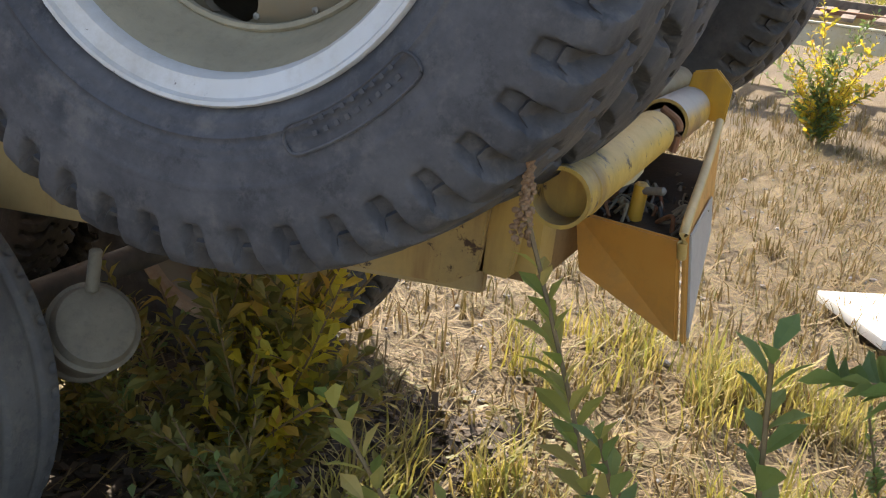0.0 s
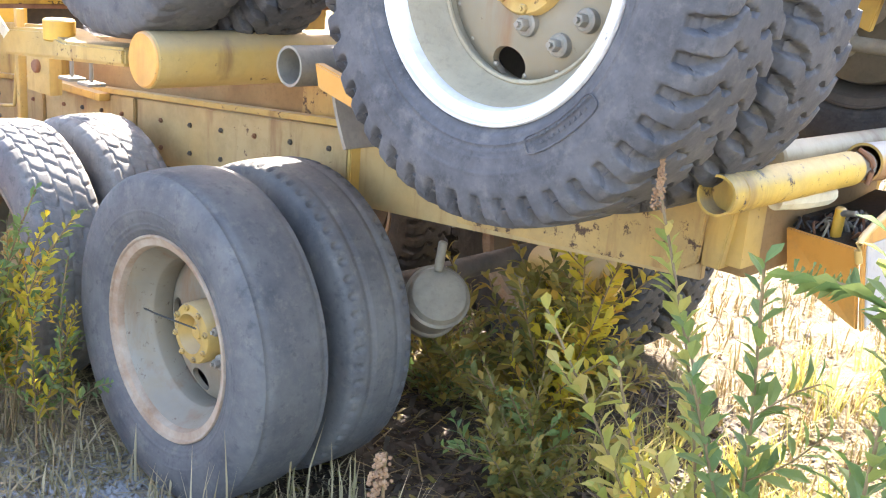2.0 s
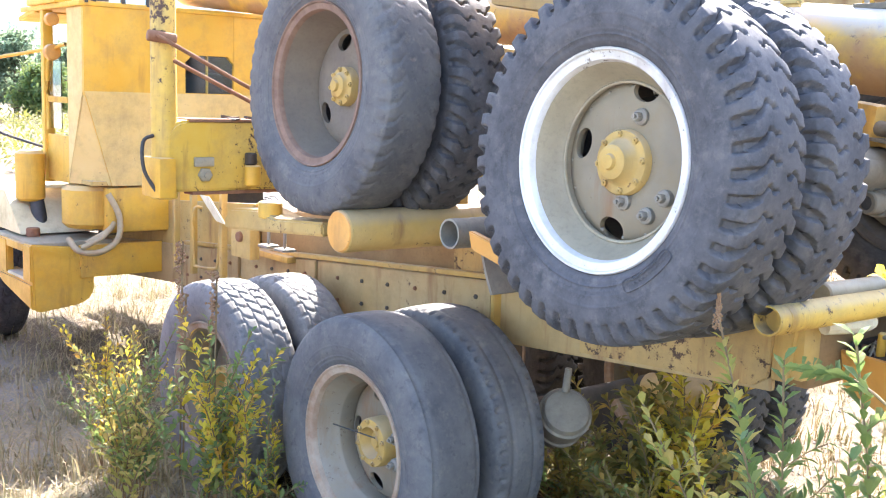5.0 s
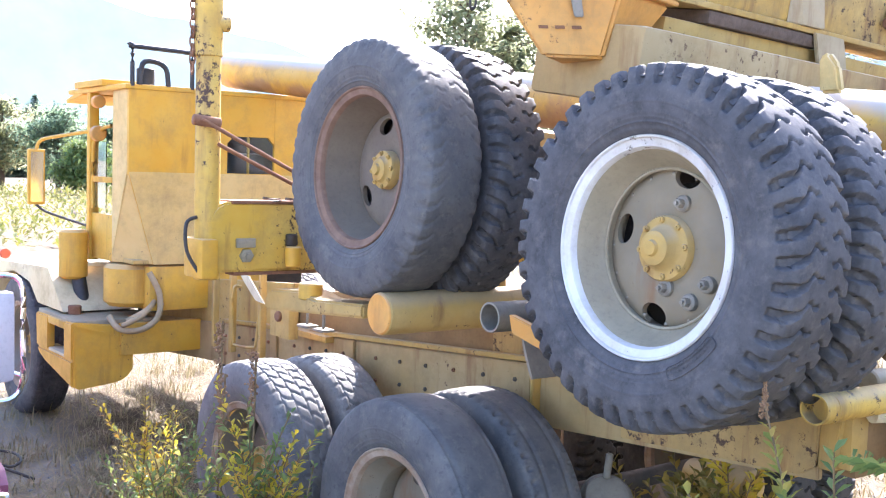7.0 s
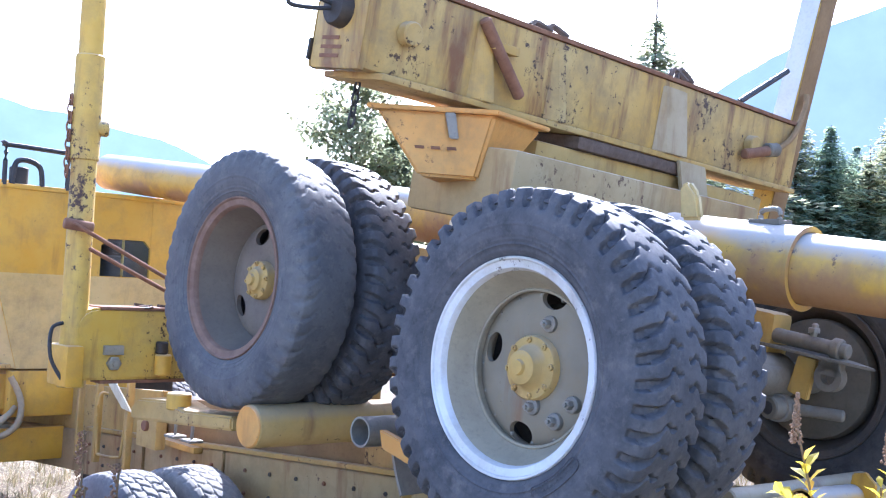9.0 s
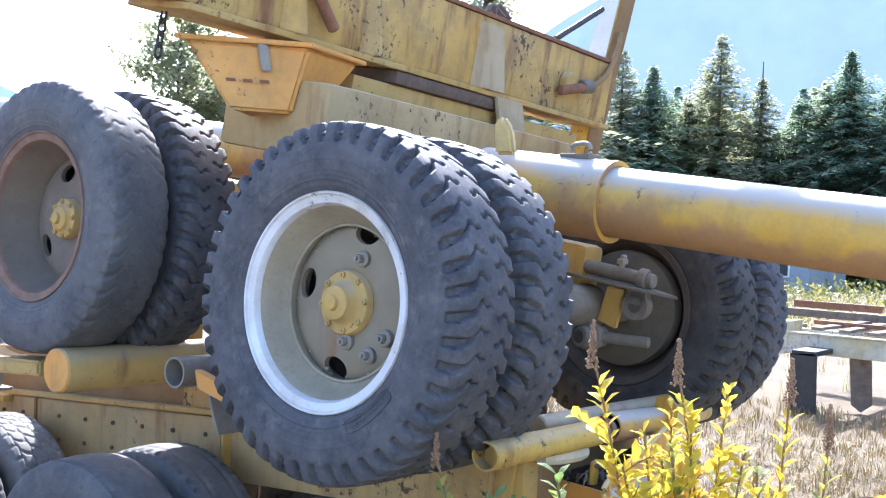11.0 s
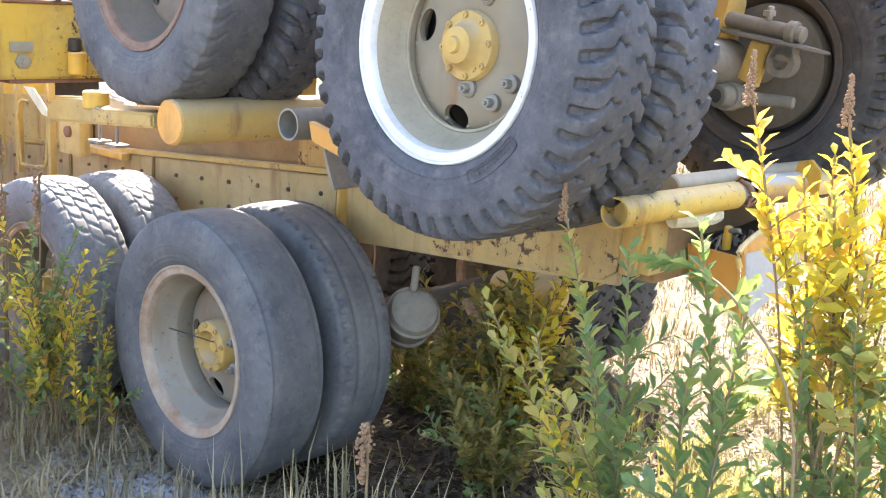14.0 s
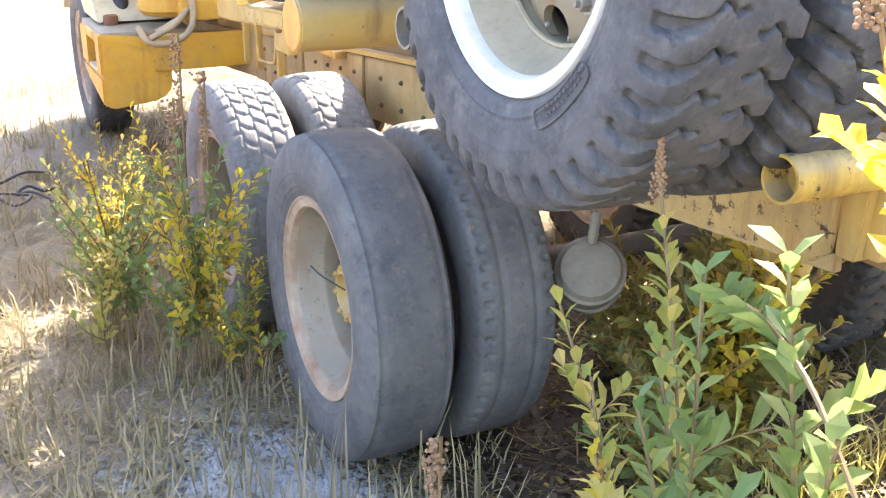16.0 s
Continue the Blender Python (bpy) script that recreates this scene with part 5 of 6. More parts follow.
part("air_line", tube(bmesh.new(), [(-1.2, 0.75, 2.15), (-0.95, 0.7, 2.18), (-0.8, 0.72, 2.22), (-0.72, 0.9, 2.2)], 0.012), RUST, trailer)
part("hook", prism(bmesh.new(), [(-0.10, 1.02, 2.32), (-0.01, 1.02, 2.32), (-0.03, 1.02, 2.42), (-0.07, 1.02, 2.47), (-0.11, 1.02, 2.45)], (0, 0.04, 0), 0.012), YELLOW_PALE, trailer)

# ---- low flat-bed trailer beyond ----
bed = thing("flatbed_trailer", (0, 11.5, 0), "old flat-bed trailer with pale yellow frame on props", "trailer")
for y in (11.0, 13.2):
    part("side_beam", prism(bmesh.new(), [(-2.55, y, 0.66), (6.0, y, 0.70), (6.0, y, 0.95), (-2.55, y, 0.90)], (0, 0.1, 0)), BED_PAINT, bed)
    part("beam_lip", prism(bmesh.new(), [(-2.55, y - 0.03, 0.905), (6.0, y - 0.03, 0.955), (6.0, y - 0.03, 0.975), (-2.55, y - 0.03, 0.925)], (0, 0.14, 0), 0.003), CREAM, bed)
part("end_plate", prism(bmesh.new(), [(-2.84, 10.99, 1.03), (-2.50, 10.99, 1.05), (-2.52, 10.99, 0.64), (-2.62, 10.99, 0.62), (-2.80, 10.99, 0.80)], (0, 0.5, 0)), BED_PAINT, bed)
rb = random.Random(44)
for k in range(24):
    x, a = -2.2 + k * 0.34, rb.uniform(-0.05, 0.05)
    part("deck_slat", box(bmesh.new(), (-0.07, 0.0, 0.0), (0.07, 2.05, 0.04), 0.006, Matrix.Translation((x, 11.12, 0.945 + 0.006 * k * 0.34 + rb.uniform(0, 0.02))) @ Matrix.Rotation(a, 4, "Z")), WOOD, bed)
part("deck_rail", box(bmesh.new(), (-3.3, 13.36, 1.10), (-2.05, 13.46, 1.20), 0.006), RUST, bed)
part("deck_rail", box(bmesh.new(), (-3.3, 13.1, 0.98), (6, 13.2, 1.09), 0.006), WOOD, bed)
part("deck_rail", box(bmesh.new(), (-2.5, 11.9, 0.975), (6, 11.98, 1.03), 0.006), RUST, bed)
part("hanging_plate", prism(bmesh.new(), [(-1.79, 11.15, 0.68), (-1.53, 11.15, 0.68), (-1.50, 11.15, 0.10), (-1.62, 11.15, 0.0), (-1.74, 11.15, 0.08)], (0, 0.05, 0)), WOOD, bed)
part("prop", box(bmesh.new(), (2.88, 11.1, 0.0), (3.12, 11.25, 0.68), 0.01), WOOD, bed)
part("prop", prism(bmesh.new(), [(-0.96, 11.12, 0.0), (-0.80, 11.12, 0.0), (-1.16, 11.12, 0.68), (-1.34, 11.12, 0.68)], (0, 0.10, 0)), WOOD, bed)
part("mud_flap", prism(bmesh.new(), [(-2.24, 10.35, 0.72), (-1.92, 10.35, 0.74), (-1.90, 10.35, 0.02), (-2.20, 10.35, 0.0)], (0, 0.02, 0), 0.004), BLACK, bed)
part("flap_arm", box(bmesh.new(), (-2.22, 10.35, 0.70), (-1.94, 11.0, 0.76), 0.006), BLACK, bed)

# ---- pickup parked beside the truck ----
pick = thing("pickup", (-3.0, -2.2, 0), "maroon pickup with chrome grille and mirror parked facing out", "car")
body = part("body", prism(bmesh.new(), [(-1.56, -1.40, 0.42), (-1.54, -1.40, 0.88), (-1.60, -1.40, 0.94), (-1.92, -1.40, 1.01), (-3.05, -1.40, 1.05), (-3.15, -1.40, 1.0), (-6.4, -1.40, 1.0), (-6.4, -1.40, 0.45)], (0, -1.75, 0), 0.03), MAROON, pick)
part("cabin", prism(bmesh.new(), [(-3.1, -1.5, 1.0), (-3.7, -1.58, 1.62), (-5.0, -1.58, 1.62), (-5.2, -1.5, 1.0)], (0, -1.5, 0), 0.04), MAROON, pick)
part("windscreen", prism(bmesh.new(), [(-3.09, -1.6, 1.03), (-3.66, -1.66, 1.58), (-3.66, -2.9, 1.58), (-3.09, -2.96, 1.03)], (0.012, 0, 0.012), 0), GLASS, pick)
part("grille_frame", box(bmesh.new(), (-1.55, -3.08, 0.55), (-1.50, -1.41, 0.86), 0.02), CHROME, pick)
part("headlight", box(bmesh.new(), (-1.51, -1.64, 0.58), (-1.485, -1.46, 0.80), 0.012), BLACK, pick)
part("headlight_glass", rod(bmesh.new(), (-1.50, -1.55, 0.69), (-1.475, -1.55, 0.69), 0.075, 24), CHROME, pick)
part("bumper", box(bmesh.new(), (-1.52, -3.12, 0.40), (-1.42, -1.38, 0.53), 0.03), CHROME, pick)
mm = part("mirror", box(bmesh.new(), (-2.62, -1.33, 1.02), (-2.57, -1.10, 1.42), 0.03), MIRROR_SHELL, pick, "tall pale towing mirror")
part("mirror_face", box(bmesh.new(), (-2.632, -1.31, 1.04), (-2.621, -1.12, 1.40), 0.004), CHROME, mm)
part("mirror_arm", tube(bmesh.new(), [(-2.9, -1.45, 1.50), (-2.62, -1.22, 1.49), (-2.57, -1.085, 1.46), (-2.56, -1.075, 1.25), (-2.57, -1.085, 0.98), (-2.62, -1.22, 0.94), (-2.9, -1.45, 0.98)], 0.012), CHROME, mm)
part("mirror_stay", tube(bmesh.new(), [(-2.57, -1.08, 1.05), (-2.75, -1.28, 1.12), (-2.95, -1.45, 1.2)], 0.009), CHROME, mm)
for x in (-2.4, -5.4):
    w = part("wheel", rod(bmesh.new(), (x, -1.38, 0.36), (x, -1.60, 0.36), 0.20, 32), CHROME, pick)
    bm = lathe(bmesh.new(), [(0, 0.2), (-0.01, 0.24), (0.0, 0.33), (0.03, 0.36), (0.2, 0.36), (0.22, 0.33), (0.22, 0.2)], pose(x, -1.60, 0.36), 40)
    part("tyre", bm, RUBBER_DARK, w)

# ---- plants ----
def leaf(verts, faces, base, direction, up, length, width):
    """One leaf: narrow at its foot, widest past the middle, folded along its midrib and drooping at the tip."""
    d = direction.normalized()
    side = d.cross(up)
    if side.length < 1e-3:
        side = d.cross(Vector((1, 0, 0)))
    side.normalize()
    nrm = side.cross(d)
    i = len(verts)
    sag = -0.16 * length
    m1, m2 = base + d * length * 0.32, base + d * length * 0.66 + nrm * sag * 0.3
    f1, f2 = nrm * width * 0.10, nrm * width * 0.14
    verts += [base, m1 + side * width * 0.33 + f1, m2 + side * width * 0.5 + f2, base + d * length + nrm * sag, m2 - side * width * 0.5 + f2, m1 - side * width * 0.33 + f1, m1, m2]
    faces += [(i, i + 1, i + 6), (i, i + 6, i + 5), (i + 1, i + 2, i + 7, i + 6), (i + 6, i + 7, i + 4, i + 5), (i + 2, i + 3, i + 7), (i + 7, i + 3, i + 4)]


def raw_mesh(name, verts, faces, mat):
    me = bpy.data.meshes.new(name)
    me.from_pydata([tuple(v) for v in verts], [], faces)
    me.materials.append(mat)
    return me


def leafy(verts, faces, pts, rng, leaf_len, every, bare, turn_by=math.pi):
    """Leaves along a stem, in two rows or in a spiral, turned upwards, shorter towards its tip."""
    length = sum((b - a).length for a, b in zip(pts, pts[1:]))
    n = max(4, int(length / (every * 0.72)))
    turn = rng.uniform(0, 6.283)
    for i in range(int(n * bare), n + 1):
        u = min(i / n * (len(pts) - 1), len(pts) - 1.001)
        j = int(u)
        p = pts[j].lerp(pts[j + 1], u - j)
        ax = (pts[j + 1] - pts[j]).normalized()
        flat = Vector((math.cos(turn), math.sin(turn), 0))
        out = flat - ax * flat.dot(ax)
        out.normalize()
        out.rotate(Matrix.Rotation(i * turn_by + rng.gauss(0, 0.40), 3, ax))
        d = out * 1.0 + ax * rng.uniform(0.8, 1.5) + Vector((0, 0, rng.uniform(-0.1, 0.3)))
        L = 1.0 * leaf_len * rng.uniform(0.7, 1.25) * (1.05 - 0.45 * (i / n) ** 2)
        leaf(verts, faces, p, d, ax + Vector((rng.uniform(-0.4, 0.4), rng.uniform(-0.4, 0.4), 0.5)), L, L * rng.uniform(0.40, 0.54))


def shrub(at, tips, mat, leaf_len, label, seed, mat2=None, twigs=6, every=0.017, bare=0.3, share=0.35):
    """A many-stemmed shrub. tips: where its stems end (x, y, z), with a fourth number 1 for a brown seed spike."""
    rng = random.Random(seed)
    ob = thing("shrub", at, label, "shrub", "shrubs")
    at = Vector(at)
    wood = bmesh.new()
    sets = (([], []), ([], []))
    for tip in tips:
        foot = at + Vector((rng.uniform(-0.10, 0.10), rng.uniform(-0.10, 0.10), -0.03))
        top = Vector(tip[:3])
        h = top.z - foot.z
        side = Vector((top.x - foot.x, top.y - foot.y, 0))
        pts = [foot + (side * s_ ** 1.7) + Vector((rng.uniform(-0.015, 0.015), rng.uniform(-0.015, 0.015), h * (s_ * 1.04 - 0.04 * s_ * s_))) for s_ in (0, 0.25, 0.5, 0.75)] + [top]
        tube(wood, pts, 0.003, 5)
        use = sets[1 if mat2 and rng.random() < share else 0]
        leafy(*use, pts[:-1] + [pts[-2].lerp(top, 0.8)] if len(tip) > 3 else pts, rng, leaf_len, every, bare, 2.4)
        for k in range(twigs):
            u = rng.uniform(bare * 0.8, 0.9) * (len(pts) - 1)
            j = int(u)
            p = pts[j].lerp(pts[j + 1], u - j)
            az = rng.uniform(0, 6.283)
            L = rng.uniform(0.10, 0.24) * (1.25 - u / len(pts))
            tw = [p, p + Vector((math.cos(az) * L * 0.45, math.sin(az) * L * 0.45, L * 0.4)), p + Vector((math.cos(az) * L * 0.8, math.sin(az) * L * 0.8, L * rng.uniform(0.5, 1.0)))]
            tube(wood, tw, 0.0017, 4)
            leafy(*(use if rng.random() < 0.8 else sets[0]), tw, rng, leaf_len * 0.85, every, 0.1)
        if len(tip) > 3:
            spike = bmesh.new()
            for q in range(110):
                u, a3 = q / 110, q * 2.4
                r0 = 0.0125 * (1.1 - u) * rng.uniform(0.4, 1.3)
                c = top + Vector((math.cos(a3) * r0 + rng.gauss(0, 0.001), math.sin(a3) * r0, u * 0.11 - 0.045))
                bmesh.ops.create_icosphere(spike, subdivisions=1, radius=rng.uniform(0.0026, 0.0048), matrix=Matrix.Translation(c))
            part("seed_spike", spike, SEED, ob)["kind"] = "stuff"
    part("stem", wood, STEM, ob)["kind"] = "stuff"
    for (v_, f_), m_ in zip(sets, (mat, mat2)):
        if v_:
            part("foliage", raw_mesh("foliage", v_, f_, m_), None, ob)["kind"] = "stuff"
    return ob


def arch(foot, top, tip, mat, label, seed, leaf_len=0.066, bare=0.62):
    """One long stem that bends over under its leaves."""
    rng = random.Random(seed)
    ob = thing("shrub", (foot[0], foot[1], 0), label, "shrub", "shrubs")
    a, b, c = Vector(foot), Vector(top), Vector(tip)
    pts = [a, a.lerp(b, 0.6) + Vector((-0.02, 0, 0.04)), b, b.lerp(c, 0.35) + Vector((0, 0, 0.10)), b.lerp(c, 0.7) + Vector((0, 0, 0.08)), c]
    part("stem", tube(bmesh.new(), pts, 0.0035, 6), STEM, ob)
    v_, f_ = [], []
    leafy(v_, f_, pts, rng, leaf_len, 0.015, bare)
    part("foliage", raw_mesh("foliage", v_, f_, mat), None, ob)["kind"] = "stuff"


def round_tips(seed, at, n, radius, lo, hi):
    rng = random.Random(seed)
    out = []
    for k in range(n):
        a, r = rng.uniform(0, 6.283), radius * math.sqrt(rng.random())
        out.append((at[0] + math.cos(a) * r, at[1] + math.sin(a) * r, rng.uniform(lo, hi) * (1.1 - 0.35 * r / radius)))
    return out


shrub((0.84, -0.12, 0), [(0.446, 0.039, 1.394, 1), (0.244, -0.022, 1.105), (0.76, -0.113, 1.348), (0.68, -0.15, 1.12), (0.60, -0.06, 1.18), (0.66, -0.20, 0.98)], LEAF_GREEN, 0.078, "leafy green shrub with yellowing leaves beside the rear wheels", 11, LEAF_TURNING, 3, 0.019, 0.48, 0.4)
shrub((0.82, -0.14, 0), [(0.503, -0.114, 1.076), (0.56, -0.14, 0.98)], LEAF_TURNING, 0.060, "short orange-tinged sprig beside the green shrub", 18, LEAF_YELLOW, 2, 0.018, 0.6, 0.5)
shrub((1.16, -0.24, 0), [(0.98, -0.18, 1.46), (1.06, -0.30, 1.22), (1.14, -0.24, 1.32)], LEAF_GREEN, 0.080, "tall green shrub leaning over the grass", 12, LEAF_TURNING, 3, 0.018, 0.50, 0.15)
shrub((1.27, 0.03, 0), [(1.07, -0.20, 1.77, 1), (1.20, -0.02, 1.73, 1), (1.16, -0.10, 1.58), (1.13, -0.14, 1.50), (1.30, 0.04, 1.68), (1.22, -0.08, 1.56), (1.16, 0.04, 1.62), (1.30, -0.06, 1.42), (1.12, 0.08, 1.50), (1.24, -0.02, 1.62), (1.34, 0.06, 1.54)], LEAF_YELLOW, 0.074, "bright yellow autumn shrub with brown seed spikes in the sun", 13, LEAF_TURNING, 5, 0.0165, 0.80, 0.25)
# the yellow shrub's shaded lower half, put in as greener leaves
shrub((1.32, 0.04, 0), [(1.14, -0.08, 1.40), (1.22, -0.14, 1.32), (1.30, -0.08, 1.28), (1.38, 0.02, 1.34), (1.20, 0.06, 1.22), (1.26, 0.12, 1.38)], LEAF_GREEN, 0.066, "shaded green undergrowth of the yellow shrub", 17, LEAF_TURNING, 5, 0.020, 0.4, 0.2)
shrub((1.44, 0.12, 0), [(1.42, 0.12, 1.70, 1), (1.50, 0.16, 1.60, 1), (1.44, 0.20, 1.36), (1.54, 0.06, 1.24), (1.34, 0.14, 1.48), (1.60, 0.02, 1.05)], LEAF_TURNING, 0.072, "yellow-green shrub with loose arching stems", 14, LEAF_YELLOW, 5, 0.021, 0.45, 0.5)
arch((1.30, 0.05, -0.02), (1.50, 0.09, 1.36), (1.79, 0.0, 1.42), LEAF_YELLOW, "long arching yellow-green stem over the grass", 77)
arch((1.50, -0.42, -0.02), (1.28, -0.28, 1.14), (0.826, -0.133, 1.345), LEAF_GREEN, "long green stem bent over beside the rear wheels", 78, 0.066, 0.70)
shrub((0.98, 0.75, 0), [(0.9, 0.9, 0.9), (1.05, 0.85, 1.0), (1.0, 0.6, 0.8), (0.85, 0.7, 0.75), (1.15, 0.95, 0.85)], LEAF_YELLOW, 0.030, "low feathery yellow-green weed at the truck's tail", 15, LEAF_GREEN, 9, 0.011, 0.2, 0.3)
shrub((0.85, 0.30, 0), round_tips(16, (0.85, 0.30, 0), 16, 0.22, 0.30, 0.62), LEAF_YELLOW, 0.026, "low feathery yellow-green weed in the sun", 16, LEAF_GREEN, 8, 0.011, 0.15, 0.4)
B1, B2, B3, B4 = (-2.0, -0.26, 0), (-2.35, -0.48, 0), (-1.80, -0.16, 0), (-2.80, -0.38, 0)
# leaf colours here are brighter and yellower in place of missing sun
shrub(B1, round_tips(1, B1, 15, 0.32, 0.66, 1.16), LEAF_GREEN, 0.070, "green leafy shrub with yellow sprigs before the forward rear wheels", 21, LEAF_YELLOW, 4, 0.030, 0.30, 0.35)
shrub(B2, round_tips(2, B2, 16, 0.42, 0.5, 1.08), LEAF_TURNING, 0.058, "yellow-green shrub beside the truck, leaves brightened as if sunlit", 22, LEAF_GREEN, 5, 0.029, 0.3, 0.5)
shrub(B3, round_tips(3, B3, 6, 0.12, 0.45, 0.92), LEAF_GREEN, 0.050, "small yellow-green shrub against the tyre", 23, LEAF_YELLOW, 3, 0.022, 0.25, 0.5)
shrub(B4, round_tips(4, B4, 10, 0.36, 0.55, 1.08), LEAF_YELLOW, 0.048, "thin yellow shrub beside the truck", 24, LEAF_GREEN, 4, 0.024, 0.3)
U1, U2 = (-0.60, 1.10, 0), (-0.40, 0.85, 0)
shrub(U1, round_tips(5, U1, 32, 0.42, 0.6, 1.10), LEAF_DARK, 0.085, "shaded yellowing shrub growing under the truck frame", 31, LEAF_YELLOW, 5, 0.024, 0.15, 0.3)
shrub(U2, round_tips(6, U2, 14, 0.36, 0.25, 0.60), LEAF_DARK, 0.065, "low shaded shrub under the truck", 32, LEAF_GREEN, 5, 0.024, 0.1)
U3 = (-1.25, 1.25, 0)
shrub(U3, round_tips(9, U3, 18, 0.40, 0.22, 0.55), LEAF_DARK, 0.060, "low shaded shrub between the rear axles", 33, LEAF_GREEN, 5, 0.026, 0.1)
F1, F2 = (1.9, 12.5, 0), (0.25, 9.2, 0)
shrub(F1, round_tips(7, F1, 22, 0.8, 0.8, 1.7), LEAF_YELLOW, 0.10, "yellow-green shrub beyond the flat-bed trailer", 41, LEAF_GREEN, 8, 0.035, 0.05)
shrub(F2, round_tips(8, F2, 22, 0.7, 0.5, 1.3), LEAF_YELLOW, 0.09, "yellow-green shrub in the sunny clearing", 42, LEAF_GREEN, 8, 0.035, 0.05, 0.45)
for x, y, h, sd in ((-2.62, -0.12, 1.22, 1), (-2.30, -0.10, 1.12, 2), (-2.42, -0.20, 1.0, 3), (-0.15, -0.1, 0.62, 4)):
    ob = thing("dock_stalk", (x, y, 0), "dry brown seed stalk standing by the tyres", "weed", "dry stalks")
    part("stalk", tube(bmesh.new(), [(x, y, -0.02), (x + 0.02, y, h * 0.5), (x, y + 0.02, h)], 0.005, 6), STEM, ob)
    sp, rg = bmesh.new(), random.Random(sd)
    for q in range(120):
        u = rg.random()
        bmesh.ops.create_icosphere(sp, subdivisions=1, radius=rg.uniform(0.005, 0.009), matrix=Matrix.Translation((x + rg.gauss(0, 0.012 * (1.3 - u)), y + rg.gauss(0, 0.012 * (1.3 - u)), h - 0.38 * u * h / 1.2)))
    part("seed_head", sp, SEED, ob)["kind"] = "stuff"


def grass(name, count, area, h, mat, label, seed, lean=0.5, keep=None):
    rng = np.random.RandomState(seed)
    verts, faces = [], []
    x0, x1, y0, y1 = area
    made = 0
    while made < count:
        cx, cy = rng.uniform(x0, x1), rng.uniform(y0, y1)
        if keep and not keep(cx, cy):
            made += 1
            continue
        for b in range(rng.randint(3, 9)):
            x, y = cx + rng.normal(0, 0.03), cy + rng.normal(0, 0.03)
            z = bump_at(x, y) - 0.02
            hh, az = h * rng.uniform(0.35, 1.1), rng.uniform(0, 6.283)
            l = lean * hh * rng.uniform(0.2, 1.2)
            w = 0.0032 + 0.002 * rng.rand()
            dx, dy, sx, sy = math.cos(az) * l, math.sin(az) * l, -math.sin(az) * w, math.cos(az) * w
            i = len(verts)
            verts += [(x - sx, y - sy, z), (x + sx, y + sy, z), (x + dx * 0.35 + sx * 0.8, y + dy * 0.35 + sy * 0.8, z + hh * 0.6), (x + dx * 0.35 - sx * 0.8, y + dy * 0.35 - sy * 0.8, z + hh * 0.6), (x + dx, y + dy, z + hh * 0.92)]
            faces += [(i, i + 1, i + 2, i + 3), (i + 3, i + 2, i + 4)]
            made += 1
    return tagged(new(name, raw_mesh(name, verts, faces, mat)), label, "grass", kind="stuff")


grass("dry_grass", 15000, (-5.5, 3.0, -3.0, 0.5), 0.115, STRAW_PALE, "short dry straw-coloured grass round the wheels", 51, 1.1, lambda x, y: ((x + 0.92) / 0.56) ** 2 + ((y + 0.24) / 0.32) ** 2 > 1 + 0.5 * noise.noise((x * 5, y * 5, 0)) and (x > -3.2 or noise.noise((x * 0.9, y * 0.9, 7)) > 0.12))
grass("dry_grass", 30000, (-5.0, 6.0, 1.5, 11), 0.17, STRAW, "dry sunlit grass behind the truck", 52, 0.8)
grass("lime_grass", 3600, (-0.45, 1.1, 0.9, 3.2), 0.24, GRASS_LIME, "sunlit yellow-green grass behind the truck's tail", 63, 0.8, lambda x, y: noise.noise((x * 1.6, y * 1.6, 3)) + 0.7 * noise.noise((x * 6, y * 6, 5)) > 0.05)
grass("tall_grass", 260, (-0.95, 0.3, -0.45, 0.30), 0.46, STRAW_PALE, "thin tall grass stalks beside the worn tyre", 53, 0.25)
grass("tall_grass", 900, (-3.4, 0.9, -1.0, -0.02), 0.26, STRAW_PALE, "thin dry grass stalks along the truck", 55, 0.45)
grass("weed_grass", 5200, (-8.5, -3.0, -2.2, 2.2), 0.16, STRAW_PALE, "trampled dry grass beside the cab", 56, 0.9)
grass("field_grass", 26000, (-30, 30, 11, 60), 0.45, MEADOW, "yellow-green field grass in the distance", 54, 0.5)


def litter(count, area, mat, label, seed, long=(0.05, 0.14), wide=(0.0015, 0.0035)):
    """Broken straw lying on the ground."""
    rng = np.random.RandomState(seed)
    verts, faces = [], []
    for k in range(count):
        x, y = rng.uniform(area[0], area[1]), rng.uniform(area[2], area[3])
        L, az, w = rng.uniform(*long), rng.uniform(0, 6.283), rng.uniform(*wide)
        if ((x + 0.92) / 0.56) ** 2 + ((y + 0.24) / 0.32) ** 2 < 1 and k % 7:
            continue
        z = bump_at(x, y) + rng.uniform(-0.008, 0.02)
        tilt = rng.normal(0, 0.3) * L
        dx, dy, sx, sy = math.cos(az) * L, math.sin(az) * L, -math.sin(az) * w, math.cos(az) * w
        i = len(verts)
        verts += [(x - sx, y - sy, z), (x + sx, y + sy, z), (x + dx + sx, y + dy + sy, z + tilt), (x + dx - sx, y + dy - sy, z + tilt)]
        faces.append((i, i + 1, i + 2, i + 3))
    return tagged(new("straw_litter", raw_mesh("straw_litter", verts, faces, mat)), label, "straw", kind="stuff")


litter(30000, (-4.5, 2.0, -2.2, 0.45), STRAW_PALE, "broken dry straw lying round the wheels", 57)
litter(16000, (-9.0, -4.0, -2.6, 2.6), STRAW_PALE, "broken dry straw lying beside the cab", 62, (0.05, 0.16))
